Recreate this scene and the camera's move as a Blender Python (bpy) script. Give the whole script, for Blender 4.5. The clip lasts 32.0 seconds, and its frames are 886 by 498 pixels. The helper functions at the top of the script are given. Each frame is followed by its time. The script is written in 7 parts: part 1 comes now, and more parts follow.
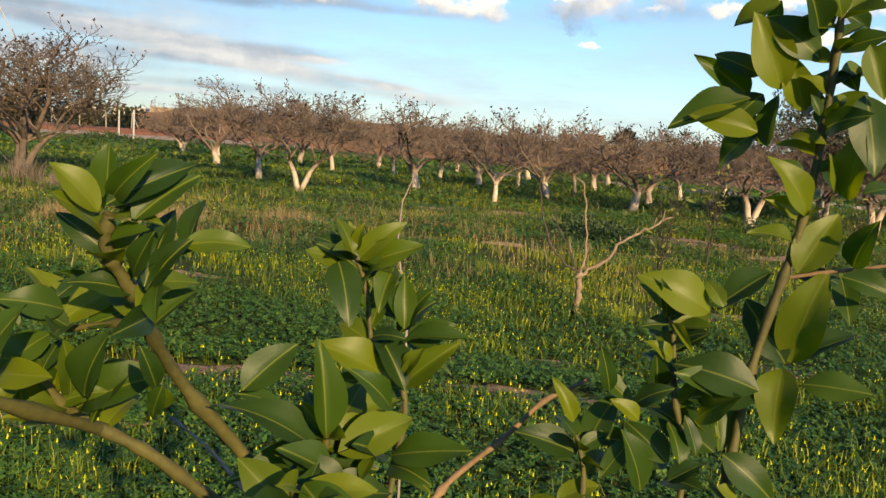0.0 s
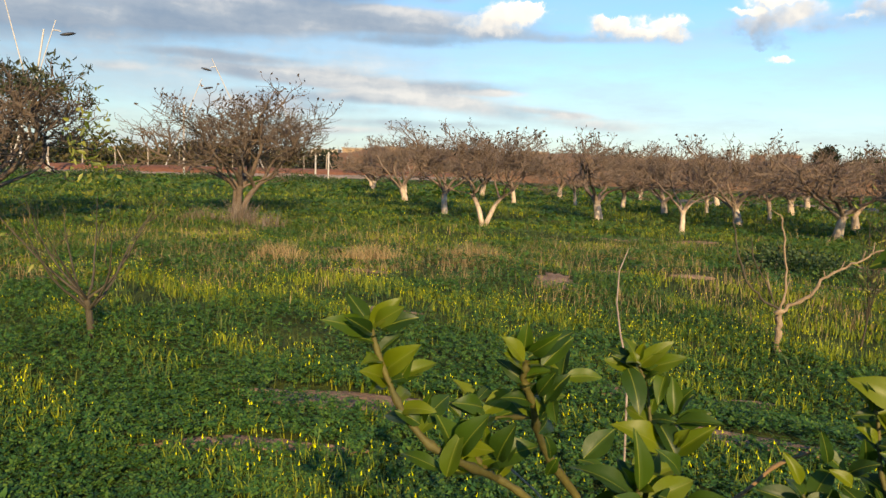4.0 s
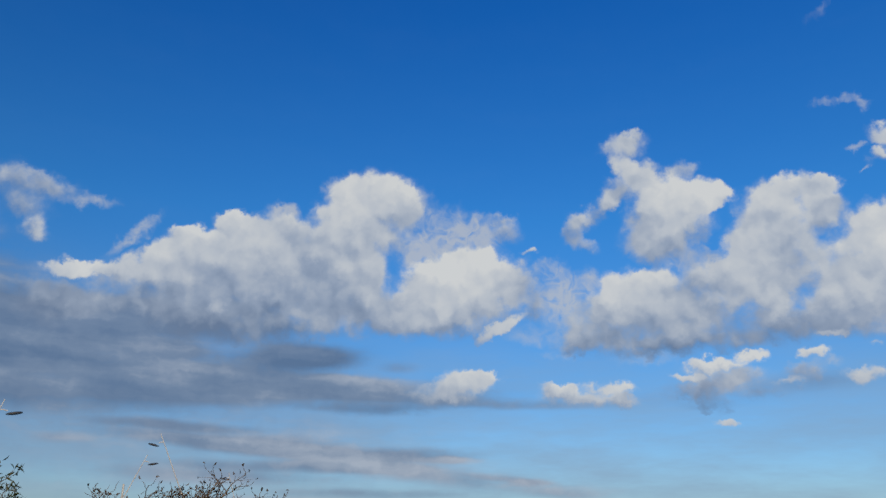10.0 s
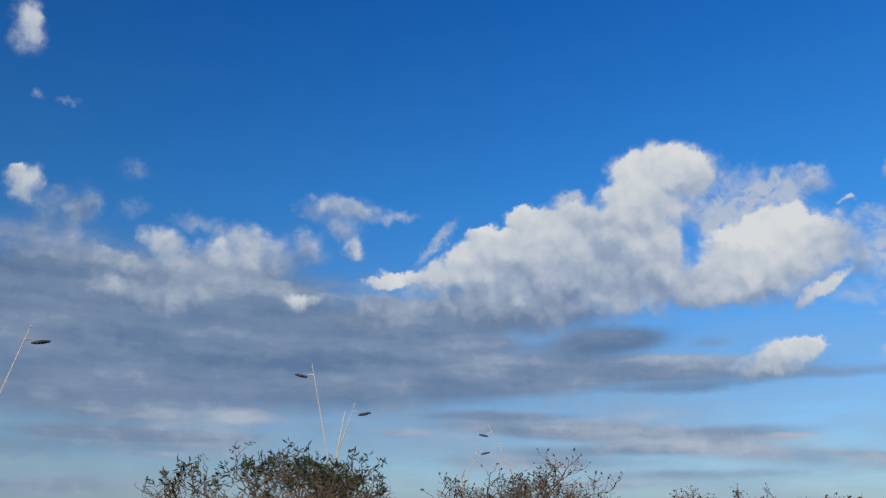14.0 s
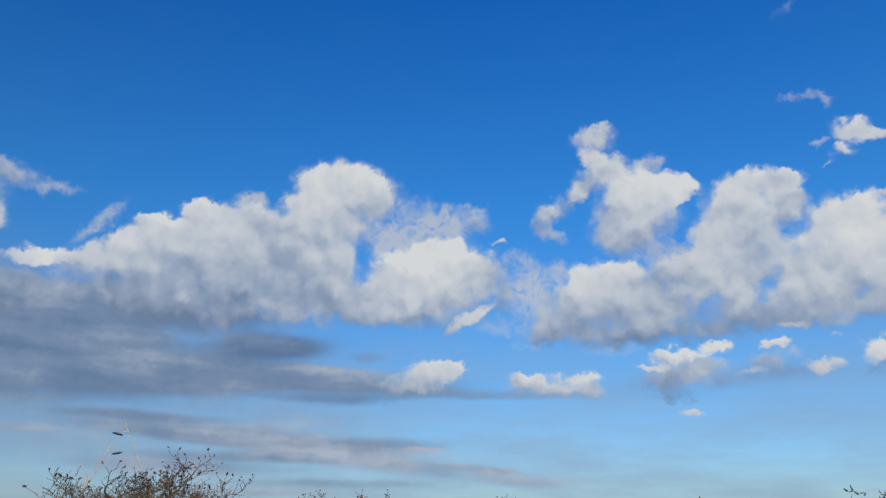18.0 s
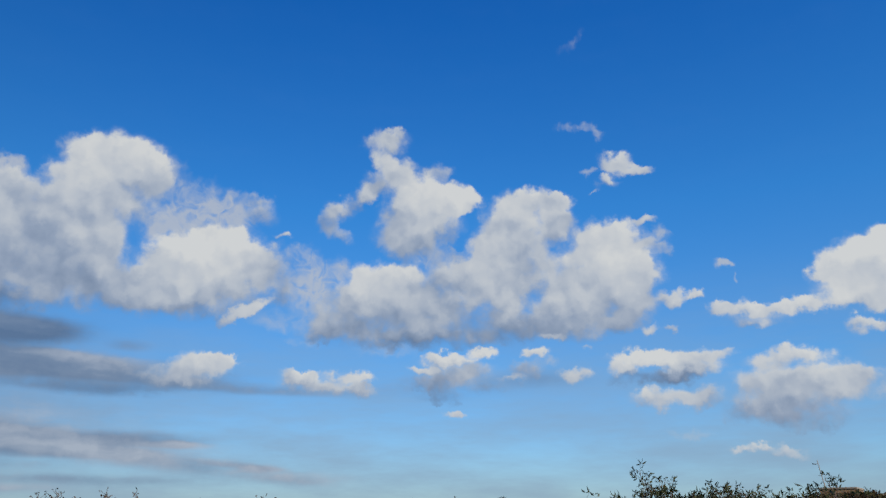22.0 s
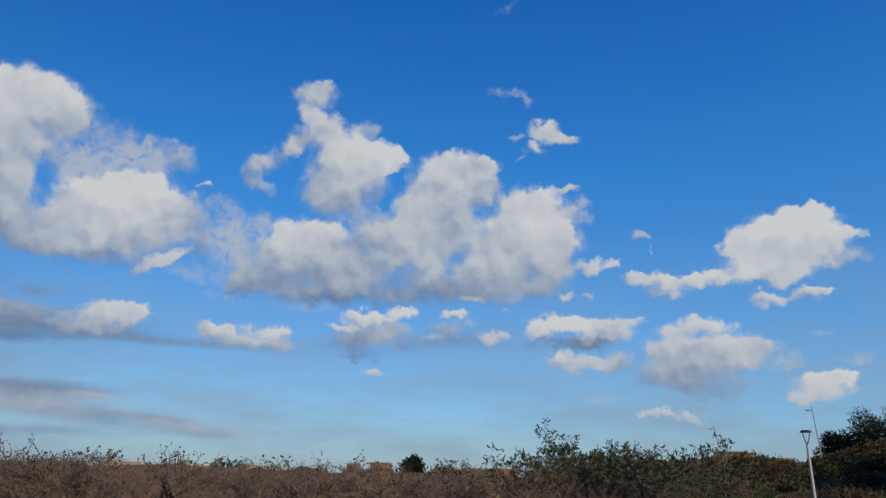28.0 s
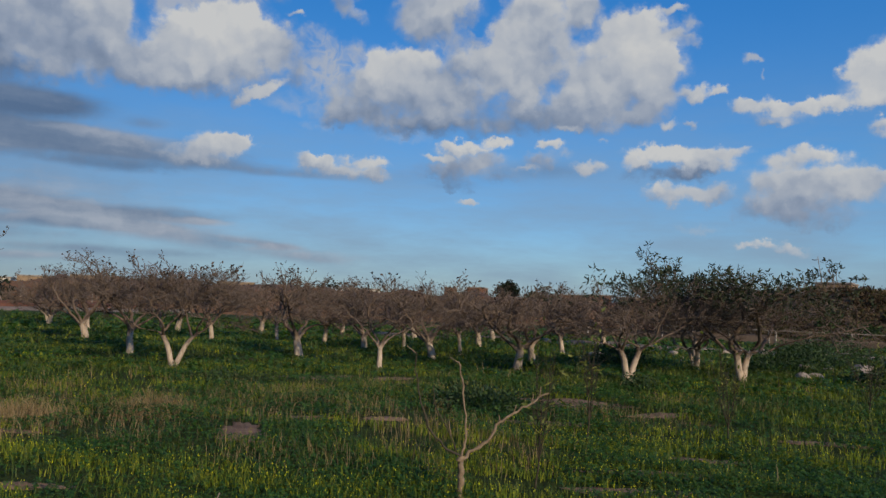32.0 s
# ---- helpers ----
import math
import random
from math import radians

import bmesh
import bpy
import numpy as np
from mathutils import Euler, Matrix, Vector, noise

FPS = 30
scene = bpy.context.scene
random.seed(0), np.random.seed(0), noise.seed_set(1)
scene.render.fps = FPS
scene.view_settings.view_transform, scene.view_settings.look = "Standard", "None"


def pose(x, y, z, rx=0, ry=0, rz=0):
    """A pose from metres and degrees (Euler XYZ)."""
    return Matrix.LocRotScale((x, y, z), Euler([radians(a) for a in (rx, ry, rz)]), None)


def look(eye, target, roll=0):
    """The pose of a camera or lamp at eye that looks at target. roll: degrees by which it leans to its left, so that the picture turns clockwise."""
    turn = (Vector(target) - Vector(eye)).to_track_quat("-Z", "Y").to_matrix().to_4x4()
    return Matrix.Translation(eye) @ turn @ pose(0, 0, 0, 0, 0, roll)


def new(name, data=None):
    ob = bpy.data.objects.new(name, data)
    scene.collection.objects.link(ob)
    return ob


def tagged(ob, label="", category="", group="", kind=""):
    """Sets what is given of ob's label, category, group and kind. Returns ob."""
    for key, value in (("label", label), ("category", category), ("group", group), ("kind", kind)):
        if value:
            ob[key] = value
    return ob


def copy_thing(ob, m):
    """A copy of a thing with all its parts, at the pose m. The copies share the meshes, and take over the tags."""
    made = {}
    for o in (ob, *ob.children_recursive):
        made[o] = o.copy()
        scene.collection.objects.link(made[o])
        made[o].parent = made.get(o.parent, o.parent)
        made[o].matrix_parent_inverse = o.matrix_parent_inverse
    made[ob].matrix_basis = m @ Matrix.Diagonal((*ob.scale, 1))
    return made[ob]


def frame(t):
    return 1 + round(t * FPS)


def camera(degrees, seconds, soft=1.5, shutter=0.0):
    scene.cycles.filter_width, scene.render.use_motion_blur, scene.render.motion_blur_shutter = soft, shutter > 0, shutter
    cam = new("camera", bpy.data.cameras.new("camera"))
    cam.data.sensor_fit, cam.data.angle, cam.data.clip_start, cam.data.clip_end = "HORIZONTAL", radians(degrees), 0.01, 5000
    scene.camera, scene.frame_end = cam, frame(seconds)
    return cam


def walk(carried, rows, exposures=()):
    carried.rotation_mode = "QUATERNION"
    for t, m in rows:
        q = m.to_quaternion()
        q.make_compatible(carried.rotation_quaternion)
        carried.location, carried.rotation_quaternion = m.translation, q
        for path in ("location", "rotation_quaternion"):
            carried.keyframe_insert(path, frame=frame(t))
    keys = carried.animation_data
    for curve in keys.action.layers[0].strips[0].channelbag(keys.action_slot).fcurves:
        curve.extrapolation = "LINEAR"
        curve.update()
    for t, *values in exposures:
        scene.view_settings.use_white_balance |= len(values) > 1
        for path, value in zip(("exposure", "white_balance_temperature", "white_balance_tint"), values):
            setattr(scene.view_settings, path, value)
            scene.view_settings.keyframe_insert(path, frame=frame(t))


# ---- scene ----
cam = camera(59.50, 32.0)
PATH = [
    (0.0, (-0.000, 0.000, 1.319), (0.215, 9.911, 0.002), 4.40),
    (0.5, (-0.023, -0.031, 1.311), (-0.212, 9.873, -0.060), 4.50),
    (1.0, (-0.046, -0.059, 1.308), (-0.713, 9.821, -0.085), 4.44),
    (1.5, (-0.065, -0.085, 1.314), (-1.213, 9.761, -0.003), 4.03),
    (2.0, (-0.076, -0.104, 1.318), (-1.641, 9.686, 0.007), 3.90),
    (2.5, (-0.081, -0.120, 1.326), (-1.915, 9.631, 0.079), 3.54),
    (4.5, (-0.050, -0.231, 1.481), (-2.203, 9.494, 0.595), 1.60),
    (5.0, (-0.030, -0.206, 1.562), (-1.987, 9.588, 1.052), 0.08),
    (5.5, (-0.037, -0.173, 1.598), (-1.737, 9.681, 1.519), 0.23),
    (6.0, (-0.053, -0.176, 1.640), (-1.662, 9.692, 1.850), -0.46),
    (6.5, (-0.049, -0.181, 1.679), (-1.623, 9.656, 2.547), 0.25),
    (7.0, (-0.041, -0.189, 1.710), (-1.567, 9.607, 3.020), 0.23),
    (7.5, (-0.000, -0.134, 1.823), (-1.445, 9.560, 3.805), 0.18),
    (8.0, (-0.037, -0.161, 1.809), (-1.433, 9.417, 4.321), 0.32),
    (8.5, (-0.035, -0.172, 1.811), (-1.616, 9.219, 4.862), 0.84),
    (9.0, (-0.003, -0.169, 1.843), (-1.668, 9.102, 5.200), 0.87),
    (9.5, (0.011, -0.175, 1.856), (-1.758, 9.021, 5.365), 0.86),
    (10.0, (0.046, -0.166, 1.883), (-1.519, 9.064, 5.400), 0.91),
    (10.5, (0.063, -0.165, 1.906), (-1.270, 9.095, 5.437), 0.76),
    (11.0, (0.045, -0.184, 1.918), (-1.312, 9.079, 5.435), 0.60),
    (11.5, (-0.036, -0.235, 1.922), (-1.890, 8.954, 5.403), 0.42),
    (12.0, (-0.080, -0.265, 1.921), (-3.055, 8.633, 5.381), 0.24),
    (12.5, (-0.123, -0.294, 1.914), (-3.802, 8.334, 5.381), 0.61),
    (13.0, (-0.123, -0.298, 1.899), (-4.548, 8.016, 5.259), 0.27),
    (13.5, (-0.118, -0.298, 1.884), (-5.160, 7.677, 5.199), 0.26),
    (15.5, (-0.064, -0.244, 1.739), (-4.582, 8.100, 4.897), -0.07),
    (16.0, (-0.039, -0.227, 1.726), (-3.739, 8.488, 4.944), 0.07),
    (16.5, (-0.001, -0.206, 1.731), (-2.930, 8.747, 5.090), 0.45),
    (17.0, (0.015, -0.198, 1.743), (-2.101, 8.978, 5.110), 0.54),
    (17.5, (0.051, -0.178, 1.753), (-1.616, 9.076, 5.157), 0.47),
    (18.0, (0.084, -0.158, 1.755), (-1.097, 9.169, 5.161), 0.53),
    (18.5, (0.107, -0.143, 1.741), (-0.642, 9.222, 5.165), 0.94),
    (19.0, (0.090, -0.112, 1.754), (-0.230, 9.283, 5.166), 0.99),
    (19.5, (0.082, -0.093, 1.763), (0.060, 9.305, 5.179), 1.11),
    (20.0, (0.083, -0.077, 1.767), (0.295, 9.321, 5.178), 0.86),
    (20.5, (0.112, -0.073, 1.769), (0.619, 9.309, 5.193), 1.17),
    (21.0, (0.112, -0.058, 1.782), (0.939, 9.296, 5.221), 1.78),
    (21.5, (0.109, -0.040, 1.794), (1.352, 9.257, 5.259), 0.71),
    (22.0, (0.121, -0.029, 1.801), (1.689, 9.246, 5.193), -0.02),
    (22.5, (0.162, -0.028, 1.788), (2.127, 9.134, 5.281), 0.08),
    (23.0, (0.183, -0.019, 1.790), (2.657, 9.007, 5.312), 0.74),
    (23.5, (0.209, -0.012, 1.779), (2.981, 8.954, 5.234), 0.73),
    (24.0, (0.206, 0.006, 1.783), (3.234, 8.908, 5.187), 0.38),
    (24.5, (0.223, 0.013, 1.783), (3.397, 8.862, 5.192), 0.61),
    (26.5, (0.217, 0.079, 1.783), (3.813, 8.793, 5.119), 0.67),
    (27.0, (0.227, 0.076, 1.786), (3.569, 8.938, 4.994), 1.18),
    (27.5, (0.247, 0.061, 1.755), (3.084, 9.132, 4.864), 1.41),
    (28.0, (0.264, 0.048, 1.738), (2.822, 9.266, 4.650), 0.98),
    (28.5, (0.237, 0.061, 1.740), (2.785, 9.293, 4.615), 0.50),
    (29.0, (0.198, 0.080, 1.743), (2.901, 9.274, 4.600), 0.83),
    (29.5, (0.147, 0.105, 1.736), (2.868, 9.280, 4.636), 0.21),
    (30.0, (0.116, 0.110, 1.703), (2.647, 9.386, 4.450), 0.94),
    (30.5, (0.078, 0.119, 1.672), (2.446, 9.601, 3.791), 0.96),
    (31.0, (0.109, 0.135, 1.658), (2.335, 9.756, 3.234), 1.39),
    (31.5, (0.105, 0.121, 1.619), (2.039, 9.865, 2.768), 2.18),
    (32.0, (0.111, 0.089, 1.565), (1.633, 9.945, 2.307), 2.17),
]
walk(cam, [(t, look(eye, target, roll)) for t, eye, target, roll in PATH],
     exposures=[(0, 1.27, 8800, 11), (2.5, 1.32, 8800, 11), (5, 1.15, 8800, 11), (6, 0.75, 7800, 10), (7, 0.4, 7000, 10), (8, 0.25, 6400, 9), (10, 0.2, 6400, 9), (13, 0.35, 6400, 9), (20, 0.28, 6400, 9), (24, 0.2, 6400, 9),
                (28, 0.15, 6400, 9), (30, 0.1, 6500, 10), (31, 0.05, 6500, 10), (32, 0.05, 6500, 10)])

# ---------- world: sky, clouds, sun ----------
SUN_AZ, SUN_EL = 156.0, 22.0      # degrees right of straight ahead, and above the horizon

world = bpy.data.worlds.new("sky")
scene.world = world
world.use_nodes = True
WT = world.node_tree
WT.nodes.clear()


class Nodes:
    """Small helper to write node trees as expressions."""

    def __init__(self, tree):
        self.tree = tree

    def add(self, kind, **props):
        n = self.tree.nodes.new(kind)
        for k, v in props.items():
            if k == "operation":
                n.operation = v
            elif k == "blend_type":
                n.blend_type = v
            elif k == "data_type":
                n.data_type = v
            elif k == "vector_type":
                n.vector_type = v
        return n

    def put(self, socket, value):
        if isinstance(value, bpy.types.NodeSocket):
            self.tree.links.new(value, socket)
        elif value is not None:
            socket.default_value = value

    def math(self, op, a, b=None, c=None, clamp=False):
        n = self.add("ShaderNodeMath", operation=op)
        n.use_clamp = clamp
        for i, v in enumerate((a, b, c)):
            self.put(n.inputs[i], v)
        return n.outputs[0]

    def vmath(self, op, a, b=None, scale=None):
        n = self.add("ShaderNodeVectorMath", operation=op)
        self.put(n.inputs[0], a)
        self.put(n.inputs[1], b)
        if scale is not None:
            self.put(n.inputs["Scale"], scale)
        return n.outputs["Value"] if op in ("LENGTH", "DOT_PRODUCT") else n.outputs["Vector"]

    def noise(self, vector, scale, detail=4.0, rough=0.55, dist=0.0, color=False):
        n = self.add("ShaderNodeTexNoise")
        self.put(n.inputs["Vector"], vector)
        self.put(n.inputs["Scale"], scale)
        self.put(n.inputs["Detail"], detail)
        self.put(n.inputs["Roughness"], rough)
        self.put(n.inputs["Distortion"], dist)
        return n.outputs["Color" if color else "Fac"]

    def mix(self, fac, a, b, blend="MIX"):
        n = self.tree.nodes.new("ShaderNodeMix")
        n.data_type = "RGBA"
        n.blend_type = blend
        self.put(n.inputs[0], fac)
        self.put(n.inputs[6], a)
        self.put(n.inputs[7], b)
        return n.outputs[2]

    def ramp(self, fac, *stops):
        n = self.add("ShaderNodeValToRGB")
        self.put(n.inputs[0], fac)
        e = n.color_ramp.elements
        while len(e) < len(stops):
            e.new(0.5)
        for el, (p, col) in zip(e, stops):
            el.position = p
            el.color = (*col, 1) if len(col) == 3 else col
        return n.outputs[0]

    def step(self, value, lo, hi):
        n = self.add("ShaderNodeMapRange")
        n.interpolation_type = "SMOOTHSTEP"
        self.put(n.inputs[0], value)
        self.put(n.inputs[1], lo)
        self.put(n.inputs[2], hi)
        return n.outputs[0]


W = Nodes(WT)
coord = WT.nodes.new("ShaderNodeTexCoord").outputs["Generated"]
way = W.vmath("NORMALIZE", coord)
axis = WT.nodes.new("ShaderNodeSeparateXYZ")
W.put(axis.inputs[0], way)
azimuth = W.math("MULTIPLY", W.math("ARCTAN2", axis.outputs[0], axis.outputs[1]), 57.29578)
elevation = W.math("MULTIPLY", W.math("ARCSINE", axis.outputs[2]), 57.29578)


def angles(u, v):
    n = WT.nodes.new("ShaderNodeCombineXYZ")
    W.put(n.inputs[0], u)
    W.put(n.inputs[1], v)
    return n.outputs[0]


plain = angles(azimuth, elevation)
# billows: the cloud outlines are bent at two sizes
half = (0.5, 0.5, 0.5)
bend_1 = W.vmath("SCALE", W.vmath("SUBTRACT", W.noise(plain, 0.22, 2.0, 0.5, color=True), half), scale=0.9)
bend_2 = W.vmath("SCALE", W.vmath("SUBTRACT", W.noise(plain, 0.8, 6.0, 0.56, color=True), half), scale=2.0)
bent = W.vmath("ADD", W.vmath("ADD", plain, bend_1), bend_2)
flat_z = W.vmath("MULTIPLY", bent, (1, 1, 0))

PUFFS = {"cumulus": [], "grey": [], "wisp": []}


def puff(kind, az, el, wide, high, tilt=0.0, amount=1.0, tone=0.0):
    """One billow of a cloud: direction, half sizes and tilt in degrees, thickness, and how bright it is."""
    PUFFS[kind].append((az, el, wide, high, tilt, amount, tone))


# clouds, west to east
puff("cumulus", -17.0, 24.4, 1.87, 1.38, 0, 1, 0.5)
puff("cumulus", -15.1, 24.3, 3.17, 1.79, 0, 1, 0.55)
puff("cumulus", -17.8, 22.3, 2.23, 1.97, 0, 1, 0.3)
puff("cumulus", -13.7, 23.6, 2.13, 1.80, 0, 1, 0.25)
puff("cumulus", -12.6, 23.1, 1.29, 1.41, 0, 0.8, 0)
puff("cumulus", -15.5, 21.0, 3.70, 1.80, 0, 1, -0.05)
puff("cumulus", -17.8, 19.5, 3.18, 1.97, 0, 1, -0.1)
puff("cumulus", -25.4, 21.1, 1.52, 0.97, 0, 1, 0.35)
puff("cumulus", -23.1, 21.7, 1.58, 0.99, 0, 0.9, 0.2)
puff("cumulus", -29.0, 19.6, 1.51, 1.15, 0, 1, 0.4)
puff("cumulus", -26.9, 19.3, 2.09, 1.29, 0, 1, 0.2)
puff("cumulus", -23.8, 20.2, 2.95, 1.51, 0, 1, 0.1)
puff("cumulus", -20.8, 20.7, 2.32, 1.55, 0, 1, 0)
puff("cumulus", -28.0, 17.6, 3.03, 1.63, 0, 1, 0)
puff("cumulus", -24.5, 18.1, 3.59, 1.69, 0, 1, -0.05)
puff("cumulus", -20.8, 18.3, 3.42, 1.93, 0, 1, -0.15)
puff("cumulus", -17.1, 17.6, 3.16, 1.97, 0, 1, -0.05)
puff("cumulus", -28.3, 15.3, 2.97, 1.62, 0, 1, -0.45)
puff("cumulus", -24.8, 15.6, 3.51, 1.68, 0, 1, -0.5)
puff("cumulus", -21.2, 15.9, 3.72, 1.73, 0, 1, -0.4)
puff("cumulus", -17.7, 15.5, 3.49, 1.76, 0, 1, -0.3)
puff("cumulus", -26.3, 13.7, 3.38, 0.91, 0, 0.8, -0.8)
puff("cumulus", -22.4, 14.0, 3.25, 0.95, 0, 0.8, -0.8)
puff("cumulus", -26.8, 15.3, 0.47, 0.51, 0, 1, 0.5)
puff("cumulus", -7.3, 19.9, 1.82, 1.16, 0, 1, 0.7)
puff("cumulus", -8.5, 18.3, 2.99, 1.85, 0, 1, 0.75)
puff("cumulus", -11.0, 18.2, 2.10, 1.63, 0, 1, 0.5)
puff("cumulus", -5.9, 18.7, 2.17, 1.66, 0, 1, 0.35)
puff("cumulus", -10.0, 16.6, 3.35, 1.63, 0, 1, 0.4)
puff("cumulus", -6.6, 16.8, 2.99, 1.44, 0, 1, 0.15)
puff("cumulus", -4.1, 18.2, 1.96, 1.66, 0, 0.9, -0.1)
puff("cumulus", -2.7, 16.6, 1.51, 1.45, 0, 0.7, -0.3)
puff("cumulus", -8.2, 15.3, 4.61, 1.31, 0, 0.9, -0.3)
puff("cumulus", -12.0, 15.4, 2.87, 1.61, 0, 1, -0.2)
puff("cumulus", -5.3, 14.7, 1.87, 0.45, 32, 1, 0.5)
puff("cumulus", -14.1, 15.5, 2.41, 1.60, 0, 1, -0.25)
puff("cumulus", -15.6, 18.3, 2.02, 1.59, 0, 1, 0)
puff("cumulus", -4.5, 21.9, 1.25, 1.00, 0, 0.6, 0.05)
puff("cumulus", -5.0, 22.9, 1.07, 0.37, 0, 0.6, 0.1)
puff("cumulus", -2.9, 20.4, 0.71, 0.33, 0, 0.6, 0.1)
puff("cumulus", 4.8, 27.4, 1.77, 1.07, 0, 0.8, 0.1)
puff("cumulus", 5.4, 28.2, 0.84, 0.49, 0, 0.7, 0.1)
puff("cumulus", 5.3, 25.7, 2.02, 0.74, -35, 0.7, 0.1)
puff("cumulus", 6.3, 25.3, 1.28, 1.07, 0, 0.8, 0.2)
puff("cumulus", 4.8, 24.5, 1.55, 0.83, 0, 0.8, 0.05)
puff("cumulus", 3.2, 23.5, 1.82, 0.67, 30, 0.8, -0.05)
puff("cumulus", 1.5, 22.7, 1.27, 0.75, 0, 0.7, -0.05)
puff("cumulus", 0.5, 21.6, 0.90, 1.00, 0, 0.7, -0.05)
puff("cumulus", 1.2, 20.8, 1.43, 0.67, 0, 0.6, -0.1)
puff("cumulus", 7.9, 23.7, 2.61, 1.57, 0, 1, 0.55)
puff("cumulus", 10.3, 23.5, 2.00, 1.15, 0, 1, 0.5)
puff("cumulus", 11.6, 23.3, 1.10, 0.82, 0, 1, 0.5)
puff("cumulus", 9.3, 25.4, 1.36, 0.53, 0, 0.6, 0.05)
puff("cumulus", 6.5, 22.3, 2.01, 1.66, 0, 1, 0.1)
puff("cumulus", 6.4, 20.7, 2.44, 1.46, 0, 0.9, -0.05)
puff("cumulus", 8.9, 21.6, 2.43, 1.57, 0, 0.9, 0.1)
puff("cumulus", 7.8, 19.8, 2.19, 1.25, 0, 0.8, -0.2)
puff("cumulus", 5.1, 17.5, 2.53, 1.33, 0, 1, 0.5)
puff("cumulus", 6.6, 18.0, 1.44, 1.00, 0, 1, 0.4)
puff("cumulus", 3.3, 16.3, 2.25, 1.58, 0, 1, 0.2)
puff("cumulus", 1.6, 14.6, 2.49, 1.49, 0, 0.9, -0.1)
puff("cumulus", 5.9, 15.4, 3.86, 2.07, 0, 1, -0.1)
puff("cumulus", 8.9, 15.8, 3.40, 2.47, 0, 1, -0.2)
puff("cumulus", 10.7, 18.2, 2.14, 1.44, 0, 0.9, -0.1)
puff("cumulus", 0.1, 13.7, 1.62, 1.07, 0, 0.7, -0.4)
puff("cumulus", 4.2, 13.4, 4.67, 0.99, 0, 0.8, -0.6)
puff("cumulus", 8.9, 13.3, 4.61, 0.98, 0, 0.8, -0.7)
puff("cumulus", 16.6, 23.1, 2.55, 1.09, 0, 1, 0.35)
puff("cumulus", 18.7, 23.2, 1.17, 0.64, 0, 1, 0.3)
puff("cumulus", 14.8, 22.1, 2.14, 1.34, 0, 1, 0.3)
puff("cumulus", 18.6, 21.5, 1.36, 1.52, 0, 1, 0.05)
puff("cumulus", 13.8, 20.1, 1.91, 1.63, 0, 1, 0.2)
puff("cumulus", 16.4, 20.4, 2.92, 2.02, 0, 1, 0)
puff("cumulus", 13.3, 18.9, 2.33, 1.63, 0, 1, 0.35)
puff("cumulus", 12.8, 17.3, 2.52, 1.84, 0, 1, 0)
puff("cumulus", 15.8, 17.6, 2.88, 2.02, 0, 1, -0.1)
puff("cumulus", 14.4, 15.6, 1.65, 1.42, 0, 1, 0.25)
puff("cumulus", 13.9, 14.0, 4.09, 1.21, 0, 0.9, -0.5)
puff("cumulus", 18.0, 14.6, 2.77, 1.39, 0, 1, -0.3)
puff("cumulus", 22.9, 20.1, 2.25, 1.28, 0, 1, 0.45)
puff("cumulus", 25.1, 21.3, 1.14, 0.42, 0, 0.9, 0.3)
puff("cumulus", 25.2, 19.5, 1.27, 0.69, 0, 0.7, 0.2)
puff("cumulus", 20.9, 20.0, 1.39, 1.38, 0, 1, 0.2)
puff("cumulus", 20.0, 17.7, 2.37, 1.78, 0, 1, 0.3)
puff("cumulus", 22.6, 17.8, 2.69, 1.95, 0, 1, 0.5)
puff("cumulus", 24.5, 17.6, 1.68, 1.46, 0, 1, 0.2)
puff("cumulus", 26.5, 18.9, 0.81, 0.49, 0, 0.7, 0.1)
puff("cumulus", 19.3, 15.7, 2.36, 1.78, 0, 1, 0.1)
puff("cumulus", 22.0, 15.5, 2.67, 1.75, 0, 1, 0)
puff("cumulus", 24.2, 15.3, 1.66, 1.45, 0, 0.9, -0.1)
puff("cumulus", 20.2, 13.7, 3.08, 0.94, 0, 0.8, -0.4)
puff("cumulus", 22.9, 13.9, 1.86, 0.77, 0, 0.8, -0.3)
puff("cumulus", 26.6, 15.5, 1.07, 0.60, 0, 1, 0.3)
puff("cumulus", 28.3, 15.6, 0.84, 0.33, 0, 0.8, 0.2)
puff("cumulus", 24.9, 13.3, 0.80, 0.42, 0, 0.7, 0.2)
puff("cumulus", 26.3, 13.4, 0.50, 0.30, 0, 0.7, 0.2)
puff("cumulus", 17.9, 13.4, 0.79, 0.32, 0, 0.7, 0.3)
puff("cumulus", 23.5, 25.4, 1.40, 0.81, 0, 0.9, 0.35)
puff("cumulus", 25.1, 24.8, 1.17, 0.42, 0, 0.8, 0.3)
puff("cumulus", 22.8, 24.1, 0.88, 0.50, 0, 0.8, 0.15)
puff("cumulus", -7.9, 10.8, 2.25, 0.80, 0, 1, 0.35)
puff("cumulus", -6.3, 11.2, 1.24, 0.53, 0, 1, 0.3)
puff("cumulus", -9.5, 10.0, 2.42, 0.80, 0, 0.8, 0)
puff("cumulus", -1.0, 10.1, 1.59, 0.49, 0, 1, 0.4)
puff("cumulus", 2.7, 10.4, 1.88, 0.49, 0, 1, 0.45)
puff("cumulus", 0.9, 9.6, 3.33, 0.53, 0, 1, 0)
puff("cumulus", 3.8, 9.5, 1.25, 0.48, 0, 0.8, -0.3)
puff("cumulus", 9.9, 11.8, 2.07, 0.45, 0, 1, 0.75)
puff("cumulus", 12.5, 12.2, 1.14, 0.44, 0, 1, 0.75)
puff("cumulus", 8.0, 11.1, 1.04, 0.36, 0, 1, 0.5)
